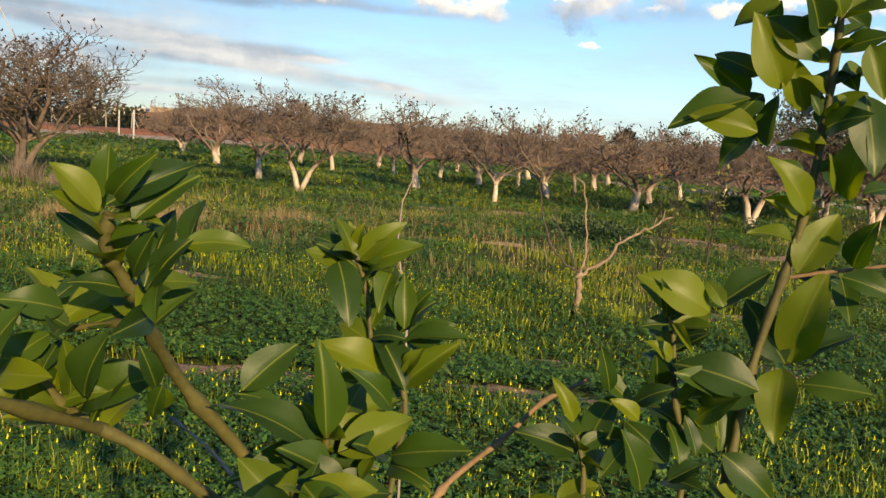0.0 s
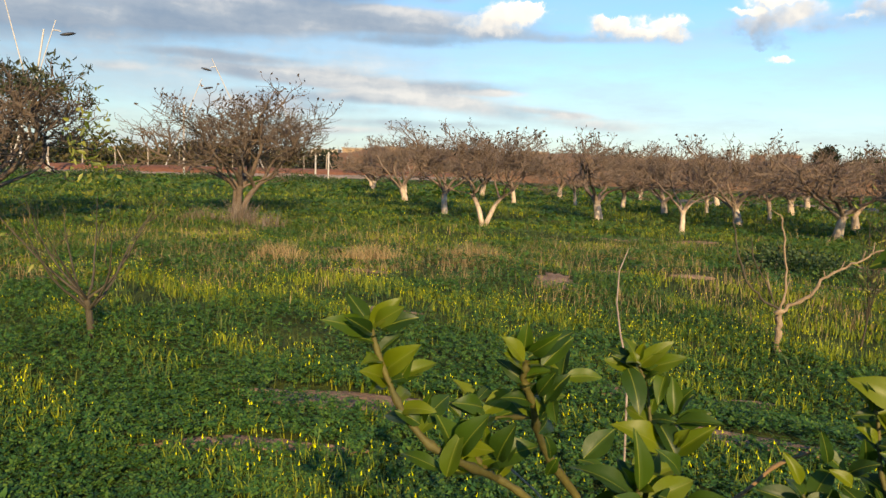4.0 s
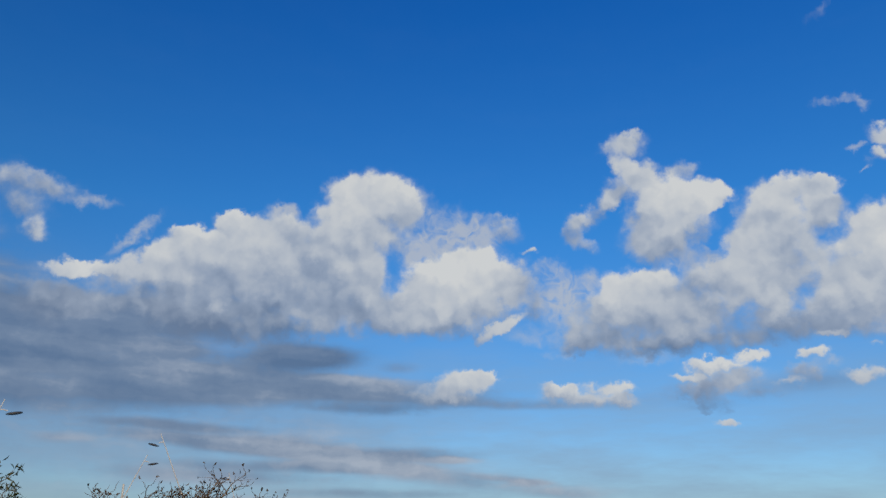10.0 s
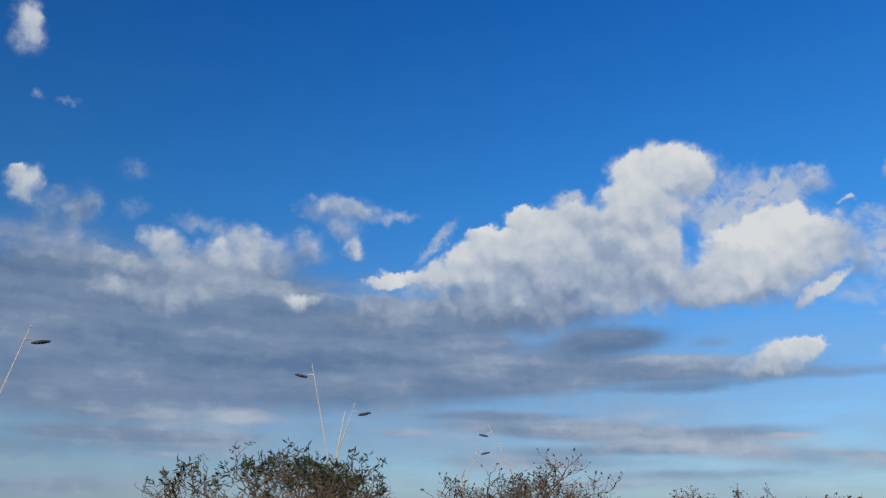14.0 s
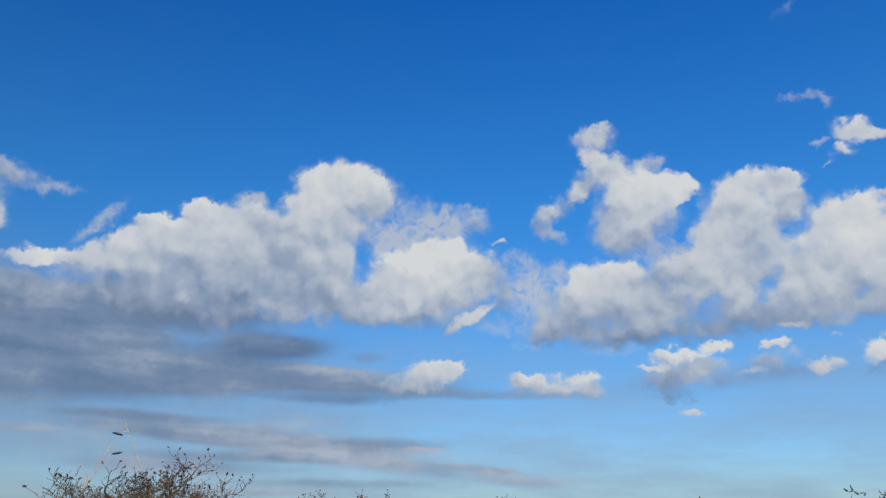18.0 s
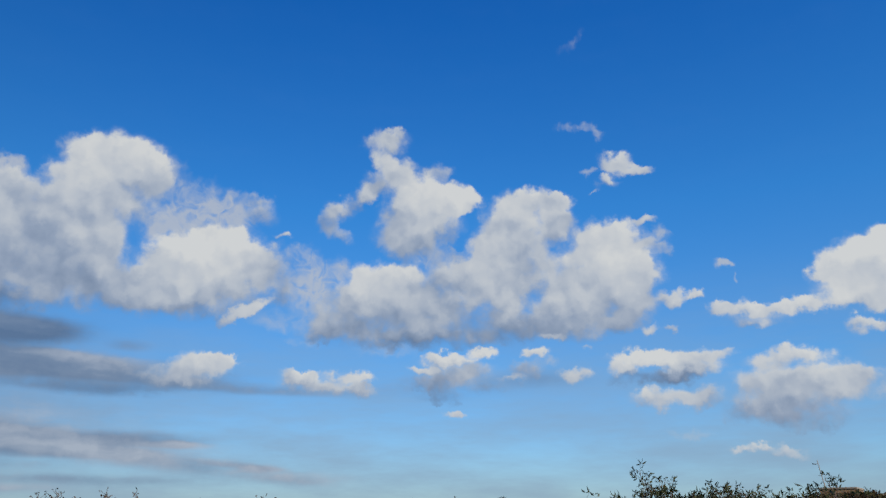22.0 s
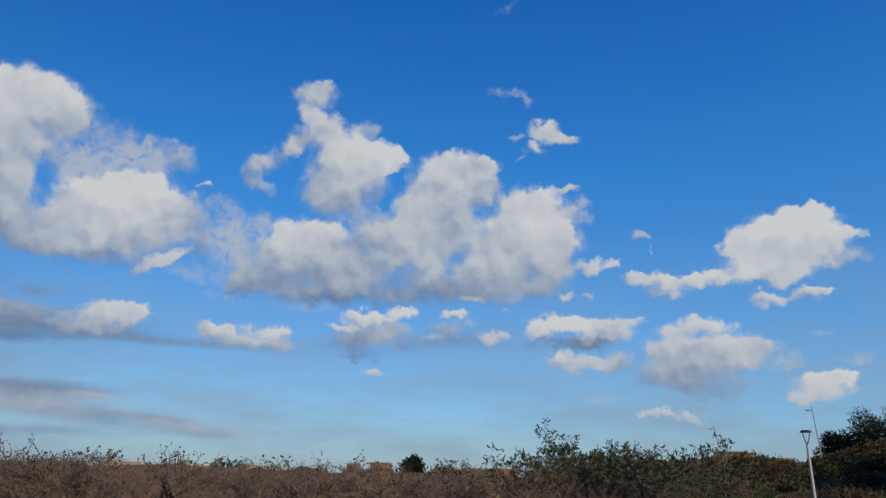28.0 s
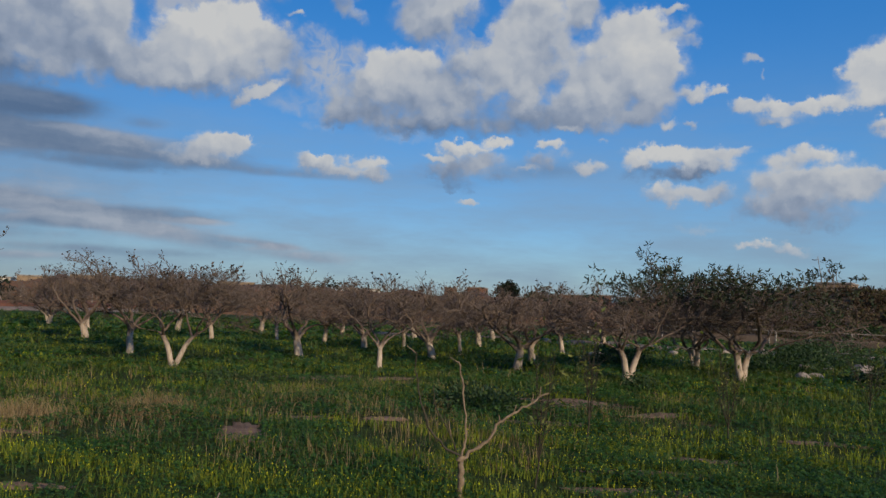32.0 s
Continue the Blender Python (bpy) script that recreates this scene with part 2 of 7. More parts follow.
puff("cumulus", 10.8, 10.9, 2.86, 0.80, 0, 1, -0.1)
puff("cumulus", 8.8, 10.1, 2.47, 0.68, 0, 0.9, -0.5)
puff("cumulus", 9.8, 9.1, 1.22, 0.68, 0, 0.7, -0.8)
puff("cumulus", 12.8, 9.6, 1.40, 0.71, 0, 0.5, -0.6)
puff("cumulus", 16.4, 12.1, 1.03, 0.44, 0, 1, 0.6)
puff("cumulus", 15.7, 10.9, 1.31, 0.67, 0, 0.8, -0.2)
puff("cumulus", 14.8, 10.2, 1.03, 0.36, 0, 0.7, 0)
puff("cumulus", 10.5, 7.7, 0.72, 0.32, 0, 1, 0.4)
puff("cumulus", 19.2, 10.6, 1.34, 0.54, 0, 0.8, 0.3)
puff("cumulus", 24.3, 11.4, 2.30, 0.57, 0, 1, 0.7)
puff("cumulus", 22.8, 10.7, 1.05, 0.53, 0, 1, 0.35)
puff("cumulus", 26.6, 11.3, 1.66, 0.57, 0, 1, 0.35)
puff("cumulus", 24.9, 10.1, 3.23, 0.52, 0, 1, -1.1)
puff("cumulus", 28.9, 11.4, 1.65, 0.52, 0, 0.9, 0.3)
puff("cumulus", 27.6, 10.6, 2.47, 0.69, 0, 0.9, 0)
puff("cumulus", 25.5, 8.7, 2.46, 0.80, 0, 1, 0.35)
puff("cumulus", 27.9, 8.6, 1.62, 0.80, 0, 0.9, 0.1)
puff("cumulus", 33.9, 10.8, 2.57, 0.67, 0, 1, 0.4)
puff("cumulus", 32.4, 9.5, 2.38, 0.95, 0, 1, 0.15)
puff("cumulus", 36.3, 9.4, 2.30, 0.93, 0, 1, 0.25)
puff("cumulus", 33.5, 8.5, 3.13, 1.33, 0, 1, 0)
puff("cumulus", 37.0, 8.6, 1.89, 0.92, 0, 0.8, 0)
puff("cumulus", 31.1, 7.6, 2.38, 1.09, 0, 0.8, -0.2)
puff("cumulus", 34.6, 7.1, 3.07, 1.07, 0, 0.8, -0.4)
puff("cumulus", 38.4, 9.4, 1.31, 0.50, 0, 0.6, 0.1)
puff("cumulus", 41.8, 17.3, 2.27, 1.08, 0, 1, 0.7)
puff("cumulus", 42.7, 18.0, 1.05, 0.69, 0, 1, 0.7)
puff("cumulus", 39.8, 17.1, 1.94, 1.29, 0, 1, 0.75)
puff("cumulus", 37.8, 16.4, 1.58, 1.11, 0, 1, 0.65)
puff("cumulus", 38.8, 15.2, 2.71, 1.10, 0, 1, 0.6)
puff("cumulus", 41.1, 15.4, 2.64, 1.28, 0, 1, 0.4)
puff("cumulus", 43.2, 16.3, 1.66, 0.84, 0, 1, 0.5)
puff("cumulus", 44.5, 16.4, 0.98, 0.42, 0, 1, 0.5)
puff("cumulus", 43.7, 15.1, 1.27, 0.83, 0, 0.6, 0)
puff("cumulus", 39.5, 14.1, 2.29, 0.62, 0, 1, 0.3)
puff("cumulus", 36.5, 15.9, 0.80, 0.56, 0, 1, 0.4)
puff("cumulus", 35.2, 14.3, 1.80, 0.56, 0, 1, 0.45)
puff("cumulus", 33.1, 14.1, 1.63, 0.64, 0, 1, 0.45)
puff("cumulus", 31.1, 14.2, 1.65, 0.65, 0, 1, 0.4)
puff("cumulus", 29.6, 14.5, 0.83, 0.49, 0, 1, 0.35)
puff("cumulus", 32.2, 13.3, 2.04, 0.36, 0, 0.6, -0.1)
puff("cumulus", 38.9, 12.6, 1.22, 0.54, 0, 0.9, 0.35)
puff("cumulus", 41.2, 12.8, 1.48, 0.46, 12, 0.9, 0.3)
puff("cumulus", 42.4, 13.1, 0.73, 0.34, 0, 0.9, 0.3)
puff("cumulus", 41.7, 6.6, 1.94, 0.92, 0, 1, 0.5)
puff("cumulus", 43.1, 7.1, 1.04, 0.40, 0, 1, 0.4)
puff("cumulus", 40.5, 6.0, 0.86, 0.66, 0, 1, 0.4)
puff("cumulus", 30.9, 5.1, 1.64, 0.34, 0, 0.6, 0.2)
puff("cumulus", 32.9, 4.7, 1.38, 0.34, 0, 0.6, 0.1)
puff("cumulus", 46.5, 34.4, 1.12, 0.56, 0, 0.7, 0.3)
puff("cumulus", -28.5, 20.1, 1.55, 0.88, 0, 1, 0.5)
puff("cumulus", -26.3, 21.3, 1.11, 0.79, 0, 1, 0.45)
puff("cumulus", -24.5, 21.0, 2.21, 1.04, 0, 1, 0.3)
puff("cumulus", -30.7, 18.8, 1.54, 0.88, 0, 1, 0.4)
puff("cumulus", -35.1, 17.3, 1.83, 0.50, 0, 1, 0.5)
puff("cumulus", -36.8, 16.8, 1.51, 0.50, 0, 1, 0.5)
puff("cumulus", -29.4, 17.8, 3.50, 1.38, 0, 1, 0.1)
puff("cumulus", -32.5, 17.0, 2.61, 1.17, 0, 1, 0)
puff("cumulus", -24.6, 18.5, 3.91, 1.87, 0, 1, -0.1)
puff("cumulus", -26.6, 15.5, 0.52, 0.54, 0, 1, 0.5)
puff("cumulus", -35.1, 15.2, 3.87, 1.24, 0, 1, -0.4)
puff("cumulus", -28.6, 15.3, 4.30, 1.66, 0, 1, -0.5)
puff("cumulus", -37.6, 14.4, 2.97, 1.57, 0, 1, -0.8)
puff("cumulus", -41.4, 21.8, 2.62, 1.23, 0, 0.65, -0.3)
puff("cumulus", -38.8, 22.0, 2.21, 0.99, 0, 0.65, -0.2)
puff("cumulus", -40.0, 20.4, 2.18, 0.83, 0, 0.5, -0.3)
puff("cumulus", -39.0, 19.1, 1.09, 0.95, 0, 0.6, 0)
puff("cumulus", -47.6, 19.1, 2.25, 1.36, 0, 0.85, -0.05)
puff("cumulus", -49.9, 17.7, 1.98, 1.38, 0, 0.8, -0.3)
puff("cumulus", -46.6, 17.5, 3.27, 1.41, 0, 0.9, -0.35)
puff("cumulus", -53.4, 18.5, 1.72, 1.08, 0, 0.8, -0.1)
puff("cumulus", -51.8, 16.7, 3.46, 1.56, 0, 0.9, -0.35)
puff("cumulus", -43.4, 18.6, 2.53, 1.63, 0, 0.7, -0.4)
puff("cumulus", -56.3, 16.9, 2.17, 1.06, 0, 0.6, -0.35)
puff("cumulus", -52.6, 14.6, 3.38, 1.28, 0, 0.9, -0.4)
puff("cumulus", -56.8, 15.3, 1.78, 0.86, 0, 0.6, -0.2)
puff("cumulus", -43.1, 15.1, 1.57, 0.73, 0, 0.7, 0)
puff("cumulus", -62.8, 21.0, 1.26, 1.36, 0, 0.9, -0.1)
puff("cumulus", -63.3, 22.0, 0.46, 0.50, 0, 0.7, 0.1)
puff("cumulus", -60.4, 19.7, 2.76, 1.39, 0, 0.7, -0.6)
puff("cumulus", -60.7, 17.0, 3.03, 1.82, 0, 0.8, -0.7)
puff("cumulus", -58.7, 20.4, 1.43, 1.41, 0, 0.4, -0.6)
puff("cumulus", -64.5, 31.0, 1.11, 1.55, 0, 0.7, -0.1)
puff("wisp", -9.4, 21.8, 2.61, 1.64, 0, 1, 0)
puff("wisp", -11.2, 20.5, 1.40, 1.14, 0, 1, 0)
puff("wisp", -7.0, 22.2, 1.99, 0.99, 0, 1, 0)
puff("wisp", -8.2, 20.8, 2.61, 1.15, 0, 1, 0)
puff("wisp", -12.0, 20.0, 1.01, 0.81, 0, 0.8, 0)
puff("wisp", -1.3, 19.1, 1.15, 0.67, 0, 1.1, 0)
puff("wisp", -0.4, 17.4, 1.57, 1.17, 0, 1.2, 0)
puff("wisp", 1.7, 17.9, 0.79, 0.83, 0, 1, 0)
puff("wisp", -0.0, 16.0, 1.82, 1.00, 0, 1.1, 0)
puff("wisp", 9.0, 18.7, 1.73, 1.24, 0, 0.8, 0)
puff("wisp", 26.5, 20.2, 0.59, 0.68, 0, 1.1, 0)
puff("wisp", 30.3, 17.5, 0.61, 0.33, 0, 1, 0)
puff("wisp", 21.4, 24.9, 0.57, 0.27, 0, 1, 0)
puff("wisp", 21.5, 23.7, 0.53, 0.16, 0, 0.9, 0)
puff("wisp", 20.8, 28.1, 1.77, 0.27, -8, 0.8, 0)
puff("wisp", 22.2, 27.5, 0.58, 0.42, 0, 0.9, 0)
puff("wisp", 20.6, 34.0, 1.41, 0.34, 35, 0.45, 0)
puff("wisp", -21.8, 22.5, 0.93, 0.57, 0, 1, 0)
puff("wisp", -18.9, 24.5, 0.57, 0.78, 0, 0.8, 0)
puff("wisp", -11.5, 23.9, 0.87, 1.05, 0, 0.9, 0)
puff("wisp", 20.3, 12.4, 0.34, 0.23, 0, 0.9, 0)
puff("wisp", 17.3, 11.5, 0.98, 0.31, 0, 0.7, 0)
puff("wisp", -2.2, 14.3, 2.56, 0.74, 0, 0.7, 0)
puff("wisp", 5.5, 12.5, 2.53, 0.57, 0, 0.6, 0)
puff("wisp", -0.5, 12.9, 1.70, 0.49, 0, 0.6, 0)
puff("wisp", 39.6, 8.5, 0.96, 0.68, 0, 0.9, 0)
puff("wisp", 27.0, 6.1, 1.45, 0.39, 0, 0.7, 0)
puff("wisp", 44.1, 8.2, 1.04, 0.37, 0, 1, 0)
puff("wisp", 46.4, 7.7, 0.93, 0.32, 0, 0.8, 0)
puff("wisp", 42.0, 10.1, 0.79, 0.26, 0, 0.6, 0)
puff("wisp", 52.3, 32.7, 0.46, 0.20, 0, 0.7, 0)
puff("wisp", 30.7, 17.6, 0.59, 0.29, 0, 0.9, 0)
puff("wisp", 31.1, 16.4, 0.21, 0.20, 0, 0.8, 0)
puff("wisp", 43.5, 35.2, 1.27, 0.29, 0, 0.4, 0)
puff("wisp", 44.6, 15.0, 0.93, 0.53, 0, 0.9, 0)
puff("wisp", -32.7, 19.8, 2.04, 0.50, 42, 1.1, 0)
puff("wisp", -36.0, 21.6, 1.56, 0.46, 0, 1, 0)
puff("wisp", -22.4, 22.7, 1.15, 0.58, 0, 1, 0)
puff("wisp", -64.3, 30.3, 1.17, 1.36, 0, 0.9, 0)
puff("wisp", -63.0, 26.8, 0.55, 0.35, 0, 0.7, 0)
puff("wisp", -60.8, 26.7, 0.86, 0.25, 0, 0.6, 0)
puff("wisp", -55.7, 23.2, 0.92, 0.76, 0, 0.5, 0)
puff("wisp", -55.5, 20.3, 1.12, 0.84, 0, 0.5, 0)
puff("wisp", -51.0, 20.1, 1.99, 0.71, 0, 0.7, 0)
puff("grey", -58.3, 8.7, 2.66, 0.94, 0, 0.9, 0.6)
puff("grey", -59.4, 7.6, 1.13, 0.57, 0, 0.9, 1.1)
puff("grey", -56.3, 7, 1.36, 0.36, 0, 0.65, 1.15)
puff("grey", -52.9, 6.8, 2.85, 0.44, 0, 0.65, 0.95)
puff("grey", -46.4, 6.9, 2.3, 0.58, 0, 0.65, 1.25)
puff("grey", -53.6, 5.4, 9.05, 0.47, 0, 0.72, -0.35)
puff("grey", -52.8, 4.2, 2.81, 0.25, 0, 0.5, 1.25)
puff("grey", -35.2, 5.9, 2.44, 0.39, 0, 0.58, 1.15)
puff("grey", -29.9, 10.3, 2.51, 0.65, 0, 0.9, 0.8)
puff("grey", -26.5, 10.7, 2.5, 0.65, 0, 0.9, 0.8)
puff("grey", -17.1, 10.8, 2.37, 0.4, 0, 0.8, 0.8)
puff("grey", -42.6, 13.3, 4.52, 1.62, 0, 1.2, -0.7)
puff("grey", -47.9, 10.3, 6.54, 1.37, 0, 1.1, -0.7)
puff("grey", -55, 12.4, 6.81, 1.51, 0, 1.1, -0.6)
puff("grey", -39.1, 11, 5.36, 1.13, 0, 1, -0.6)
puff("grey", -19.4, 12.4, 4.26, 0.89, 0, 0.8, -0.7)
puff("grey", -14.6, 8.8, 5.71, 0.46, 0, 0.8, -0.4)
puff("grey", -12.3, 5.7, 6.55, 0.52, 0, 0.72, -0.35)
puff("grey", -20.7, 4.7, 9.71, 0.42, 0, 0.65, -0.25)
puff("grey", -8.7, 5.4, 1.04, 0.29, 0, 0.58, 1.05)
puff("grey", -3.3, 3.8, 1.57, 0.27, 0, 0.58, 0.75)
# grey layers, west to east
puff("grey", -59.7, 14.2, 11.55, 4.48, 0, 1.4, 0)
puff("grey", -51.6, 8.5, 23.55, 8.93, 0, 0.5, 0)
puff("grey", -49.3, 14.9, 12.42, 3.6, 5, 1.3, 0)
puff("grey", -54.2, 13.9, 12.8, 2.91, 0, 1.1, 0)
puff("grey", -44.9, 11.6, 15.69, 3.03, 5, 1.1, 0)
puff("grey", -58, 8.1, 9.74, 2.6, 0, 1, 0)
puff("grey", -34.2, 13.8, 7.7, 2.08, 15, 0.9, 0)
puff("grey", -41.5, 8.5, 10.65, 1.42, 0, 1, 0)
puff("grey", -55.5, 4.8, 12.34, 0.97, 2, 0.72, 0.15)
puff("grey", -59, 2, 7.14, 0.71, 0, 0.72, 0.15)
puff("grey", -20.4, 12.1, 5.6, 1.3, 6, 0.9, -0.8)
puff("grey", -29.8, 9.9, 6.32, 1.91, 0, 1.3, -0.2)
puff("grey", -23.2, 10, 9, 1.39, 0, 1.2, 0.3)
puff("grey", -16.3, 10.2, 5.28, 1.04, 0, 1, 0.3)
puff("grey", -29.6, 12.2, 4.16, 0.74, 0, 1, -0.3)
puff("grey", -12.8, 11.9, 1.6, 0.45, 0, 0.45, 0)
puff("grey", -9.4, 9.4, 6.61, 0.65, 0, 0.75, 0)
puff("grey", -1.9, 9.2, 4.99, 0.37, 0, 0.4, 0)
puff("grey", 9.6, 9, 2.24, 0.36, 0, 0.4, -0.2)
puff("grey", 11.6, 9.8, 6.91, 0.88, 0, 0.4, 0.2)
puff("grey", 2.2, 9.4, 7.47, 0.7, 0, 0.3, 0.3)
puff("grey", 17.1, 10.3, 3.97, 0.78, 0, 0.45, -0.2)
puff("grey", -9.4, 10.2, 6.22, 0.98, 0, 0.5, 0)
puff("grey", -24.4, 6.3, 10.22, 0.75, -2, 0.79, 0.15)
puff("grey", -28, 7.1, 6.3, 0.37, 0, 0.72, -0.15)
puff("grey", -20.7, 5.7, 11.19, 0.58, -3, 0.72, 0.45)
puff("grey", -15, 4.9, 10.26, 0.8, -4, 0.65, 0.35)
puff("grey", -24.1, 4, 8.59, 0.67, 0, 0.72, -0.05)
puff("grey", -6.6, 3.8, 8.82, 0.68, -6, 0.58, 0.35)
puff("grey", -9.1, 5.3, 2.42, 0.28, 0, 0.72, 0.95)
puff("grey", -0.2, 3.3, 5.21, 0.52, 0, 0.43, 0.25)
puff("grey", -13.7, 3, 7.84, 0.43, 0, 0.72, -0.25)
puff("grey", -20.3, 2.4, 6.06, 0.34, 0, 0.72, 0.55)
puff("grey", -4.3, 4.1, 3.62, 0.28, -5, 0.72, 0.75)
puff("grey", -27.5, 14.3, 10.16, 1.51, 0, 1, -0.6)
puff("grey", -26.8, 10.2, 21.39, 4.51, 0, 0.4, 0.1)
puff("grey", -20.7, 5.1, 23.07, 3.83, 0, 0.32, 0.25)
# end of clouds


def triple(a, b, c):
    n = W.add("ShaderNodeVectorMath", operation="MULTIPLY_ADD")
    for i, v in enumerate((a, b, c)):
        W.put(n.inputs[i], v)
    return n.outputs[0]


def field(kind, where, toned=True):
    """Thickness of the billows of one kind in a direction, and how high and sunward in them it lies; three billows at a time."""
    rows = PUFFS[kind] + [(0, -80, 1, 1, 0, 1, 0)] * (-len(PUFFS[kind]) % 3)
    xyz = WT.nodes.new("ShaderNodeSeparateXYZ")
    W.put(xyz.inputs[0], where)
    u, v = (W.vmath("MULTIPLY_ADD", xyz.outputs[i], (1, 1, 1)) for i in (0, 1))
    total = leaning = None
    for k in range(0, len(rows), 3):
        cols = []
        for az, el, wide, high, tilt, amount, tone in rows[k:k + 3]:
            swell_out = 1.32 if toned else 1.65
            wide, high = wide * swell_out, high * swell_out
            c, s = math.cos(radians(tilt)), math.sin(radians(tilt))
            cols.append((c / wide, s / wide, -(c * az + s * el) / wide, -s / high, c / high, (s * az - c * el) / high,
                         math.sqrt(amount), 0.3 / wide, 0.75 / high, 1.65 * tone - 0.3 * az / wide - 0.75 * el / high))
        a, b, d, e, f, g, h, p, q, r = zip(*cols)
        x = triple(u, a, triple(v, b, d))
        y = triple(u, e, triple(v, f, g))
        far = triple(x, x, W.vmath("MULTIPLY", y, y))
        deep = W.vmath("MAXIMUM", triple(far, tuple(-n for n in h), h), (0, 0, 0))
        weight = W.vmath("MULTIPLY", deep, deep)
        total = weight if total is None else W.vmath("ADD", total, weight)
        if toned:
            lean = triple(u, p, triple(v, q, r))
            leaning = W.vmath("MULTIPLY", weight, lean) if leaning is None else triple(weight, lean, leaning)
    thick = W.vmath("DOT_PRODUCT", total, (1, 1, 1))
    if not toned:
        return thick
    return thick, W.math("DIVIDE", W.vmath("DOT_PRODUCT", leaning, (1, 1, 1)), W.math("MAXIMUM", thick, 0.02))


def heads(where, scale, detail):
    """Rounded cauliflower heads, 1 on a head's middle."""
    n = WT.nodes.new("ShaderNodeTexVoronoi")
    n.voronoi_dimensions = "2D"
    n.feature = "SMOOTH_F1"
    n.normalize = True
    W.put(n.inputs["Vector"], where)
    W.put(n.inputs["Scale"], scale)
    W.put(n.inputs["Detail"], detail)
    W.put(n.inputs["Roughness"], 0.55)
    W.put(n.inputs["Smoothness"], 0.35)
    return W.math("SUBTRACT", 0.5, n.outputs["Distance"])


fine = W.math("SUBTRACT", W.noise(plain, 0.62, 7.0, 0.56), 0.5)
lumpy = W.vmath("ADD", plain, W.vmath("SCALE", bend_2, scale=0.35))
knobs = heads(lumpy, 0.5, 1.6)
relief = W.math("SUBTRACT", knobs, heads(W.vmath("ADD", lumpy, (0.35, 0.75, 0)), 0.5, 1.2))
soft_relief = W.math("SUBTRACT", W.noise(bent, 0.34, 3.0, 0.45), W.noise(W.vmath("ADD", bent, (0.4, 0.9, 0)), 0.34, 2.5, 0.45))
streak = W.math("SUBTRACT", W.noise(W.vmath("MULTIPLY", W.vmath("ADD", plain, W.vmath("SCALE", bend_2, scale=0.45)), (0.16, 0.95, 1)), 0.55, 5.0, 0.52), 0.5)

# heaped white clouds: bright heads, bluish grey feet
cum, cum_lean = field("cumulus", flat_z)
lit = W.math("ADD", W.math("MULTIPLY", cum_lean, 0.38), W.math("MULTIPLY", relief, 0.34))
lit = W.math("ADD", lit, W.math("MULTIPLY", soft_relief, 0.85))
lit = W.math("ADD", lit, 0.545, clamp=True)
gate = W.step(cum, 0.0, 0.45)
ragged = W.math("ADD", W.math("MULTIPLY", knobs, 0.55), W.math("MULTIPLY", fine, 1.7))
cum_edge = W.math("MULTIPLY_ADD", gate, ragged, cum)
solid = W.math("MULTIPLY", W.step(cum_edge, -0.02, W.math("MULTIPLY_ADD", lit, -0.95, 1.6)), 0.97)
# thin torn fringe round the heaps
fringe = W.math("MULTIPLY_ADD", W.step(cum, 0.0, 0.16), W.math("MULTIPLY_ADD", fine, 3.2, -0.06), cum)
cum_cover = W.math("MAXIMUM", solid, W.math("MULTIPLY", W.step(fringe, 0.04, 0.85), 0.5))

# grey layers
grey, grey_lean = field("grey", W.vmath("MULTIPLY", W.vmath("ADD", plain, W.vmath("SCALE", bend_1, scale=0.45)), (1, 1, 0)))
grey_edge = W.math("MULTIPLY_ADD", W.step(grey, 0.0, 0.55), W.math("ADD", W.math("MULTIPLY", streak, 2.2), W.math("MULTIPLY", fine, 0.3)), grey)
grey_cover = W.math("MULTIPLY", W.step(grey_edge, -0.10, 1.35), 0.92)
grey_light = W.math("ADD", W.math("ADD", W.math("MULTIPLY", soft_relief, 0.45), W.math("MULTIPLY", streak, 1.5)), W.math("MULTIPLY_ADD", W.step(elevation, 10.0, 2.5), 0.20, W.math("MULTIPLY_ADD", grey_lean, 0.26, 0.42)), clamp=True)

# torn thin shreds
threads = W.noise(W.vmath("ADD", plain, W.vmath("SCALE", bend_2, scale=0.5)), 0.7, 3.0, 0.5, 0.9)
threads = W.math("SUBTRACT", 1.0, W.math("MULTIPLY", W.math("ABSOLUTE", W.math("SUBTRACT", threads, 0.5)), 4.0))
wisp = field("wisp", flat_z, toned=False)
woven = W.math("ADD", W.math("MULTIPLY_ADD", threads, 0.60, 0.34), W.math("MULTIPLY", fine, 0.9))
wisp_cover = W.math("MULTIPLY", W.step(W.math("MULTIPLY", W.math("MINIMUM", wisp, 1.3), woven), 0.04, 1.25), 0.78)

sky = WT.nodes.new("ShaderNodeTexSky")
sky.sky_type = "NISHITA"
sky.sun_disc = False
sky.sun_elevation = radians(SUN_EL)
sky.sun_rotation = radians(SUN_AZ)
sky.altitude = 50
sky.air_density = 1.0
sky.dust_density = 0.6
sky.ozone_density = 2.5
tint = W.ramp(W.math("DIVIDE", elevation, 45.0), (0.0, (0.80, 0.98, 1.30)), (0.25, (0.56, 1.05, 1.50)), (0.5, (0.30, 1.10, 1.80)), (0.85, (0.10, 0.90, 1.92)))
blue = W.mix(1.0, sky.outputs[0], tint, "MULTIPLY")
blue = W.vmath("SCALE", blue, scale=W.math("MULTIPLY_ADD", axis.outputs[0], 0.40, 1.0))

CLOUD = 7.2


def tone(r, g, b):
    return (r * CLOUD, g * CLOUD, b * CLOUD)


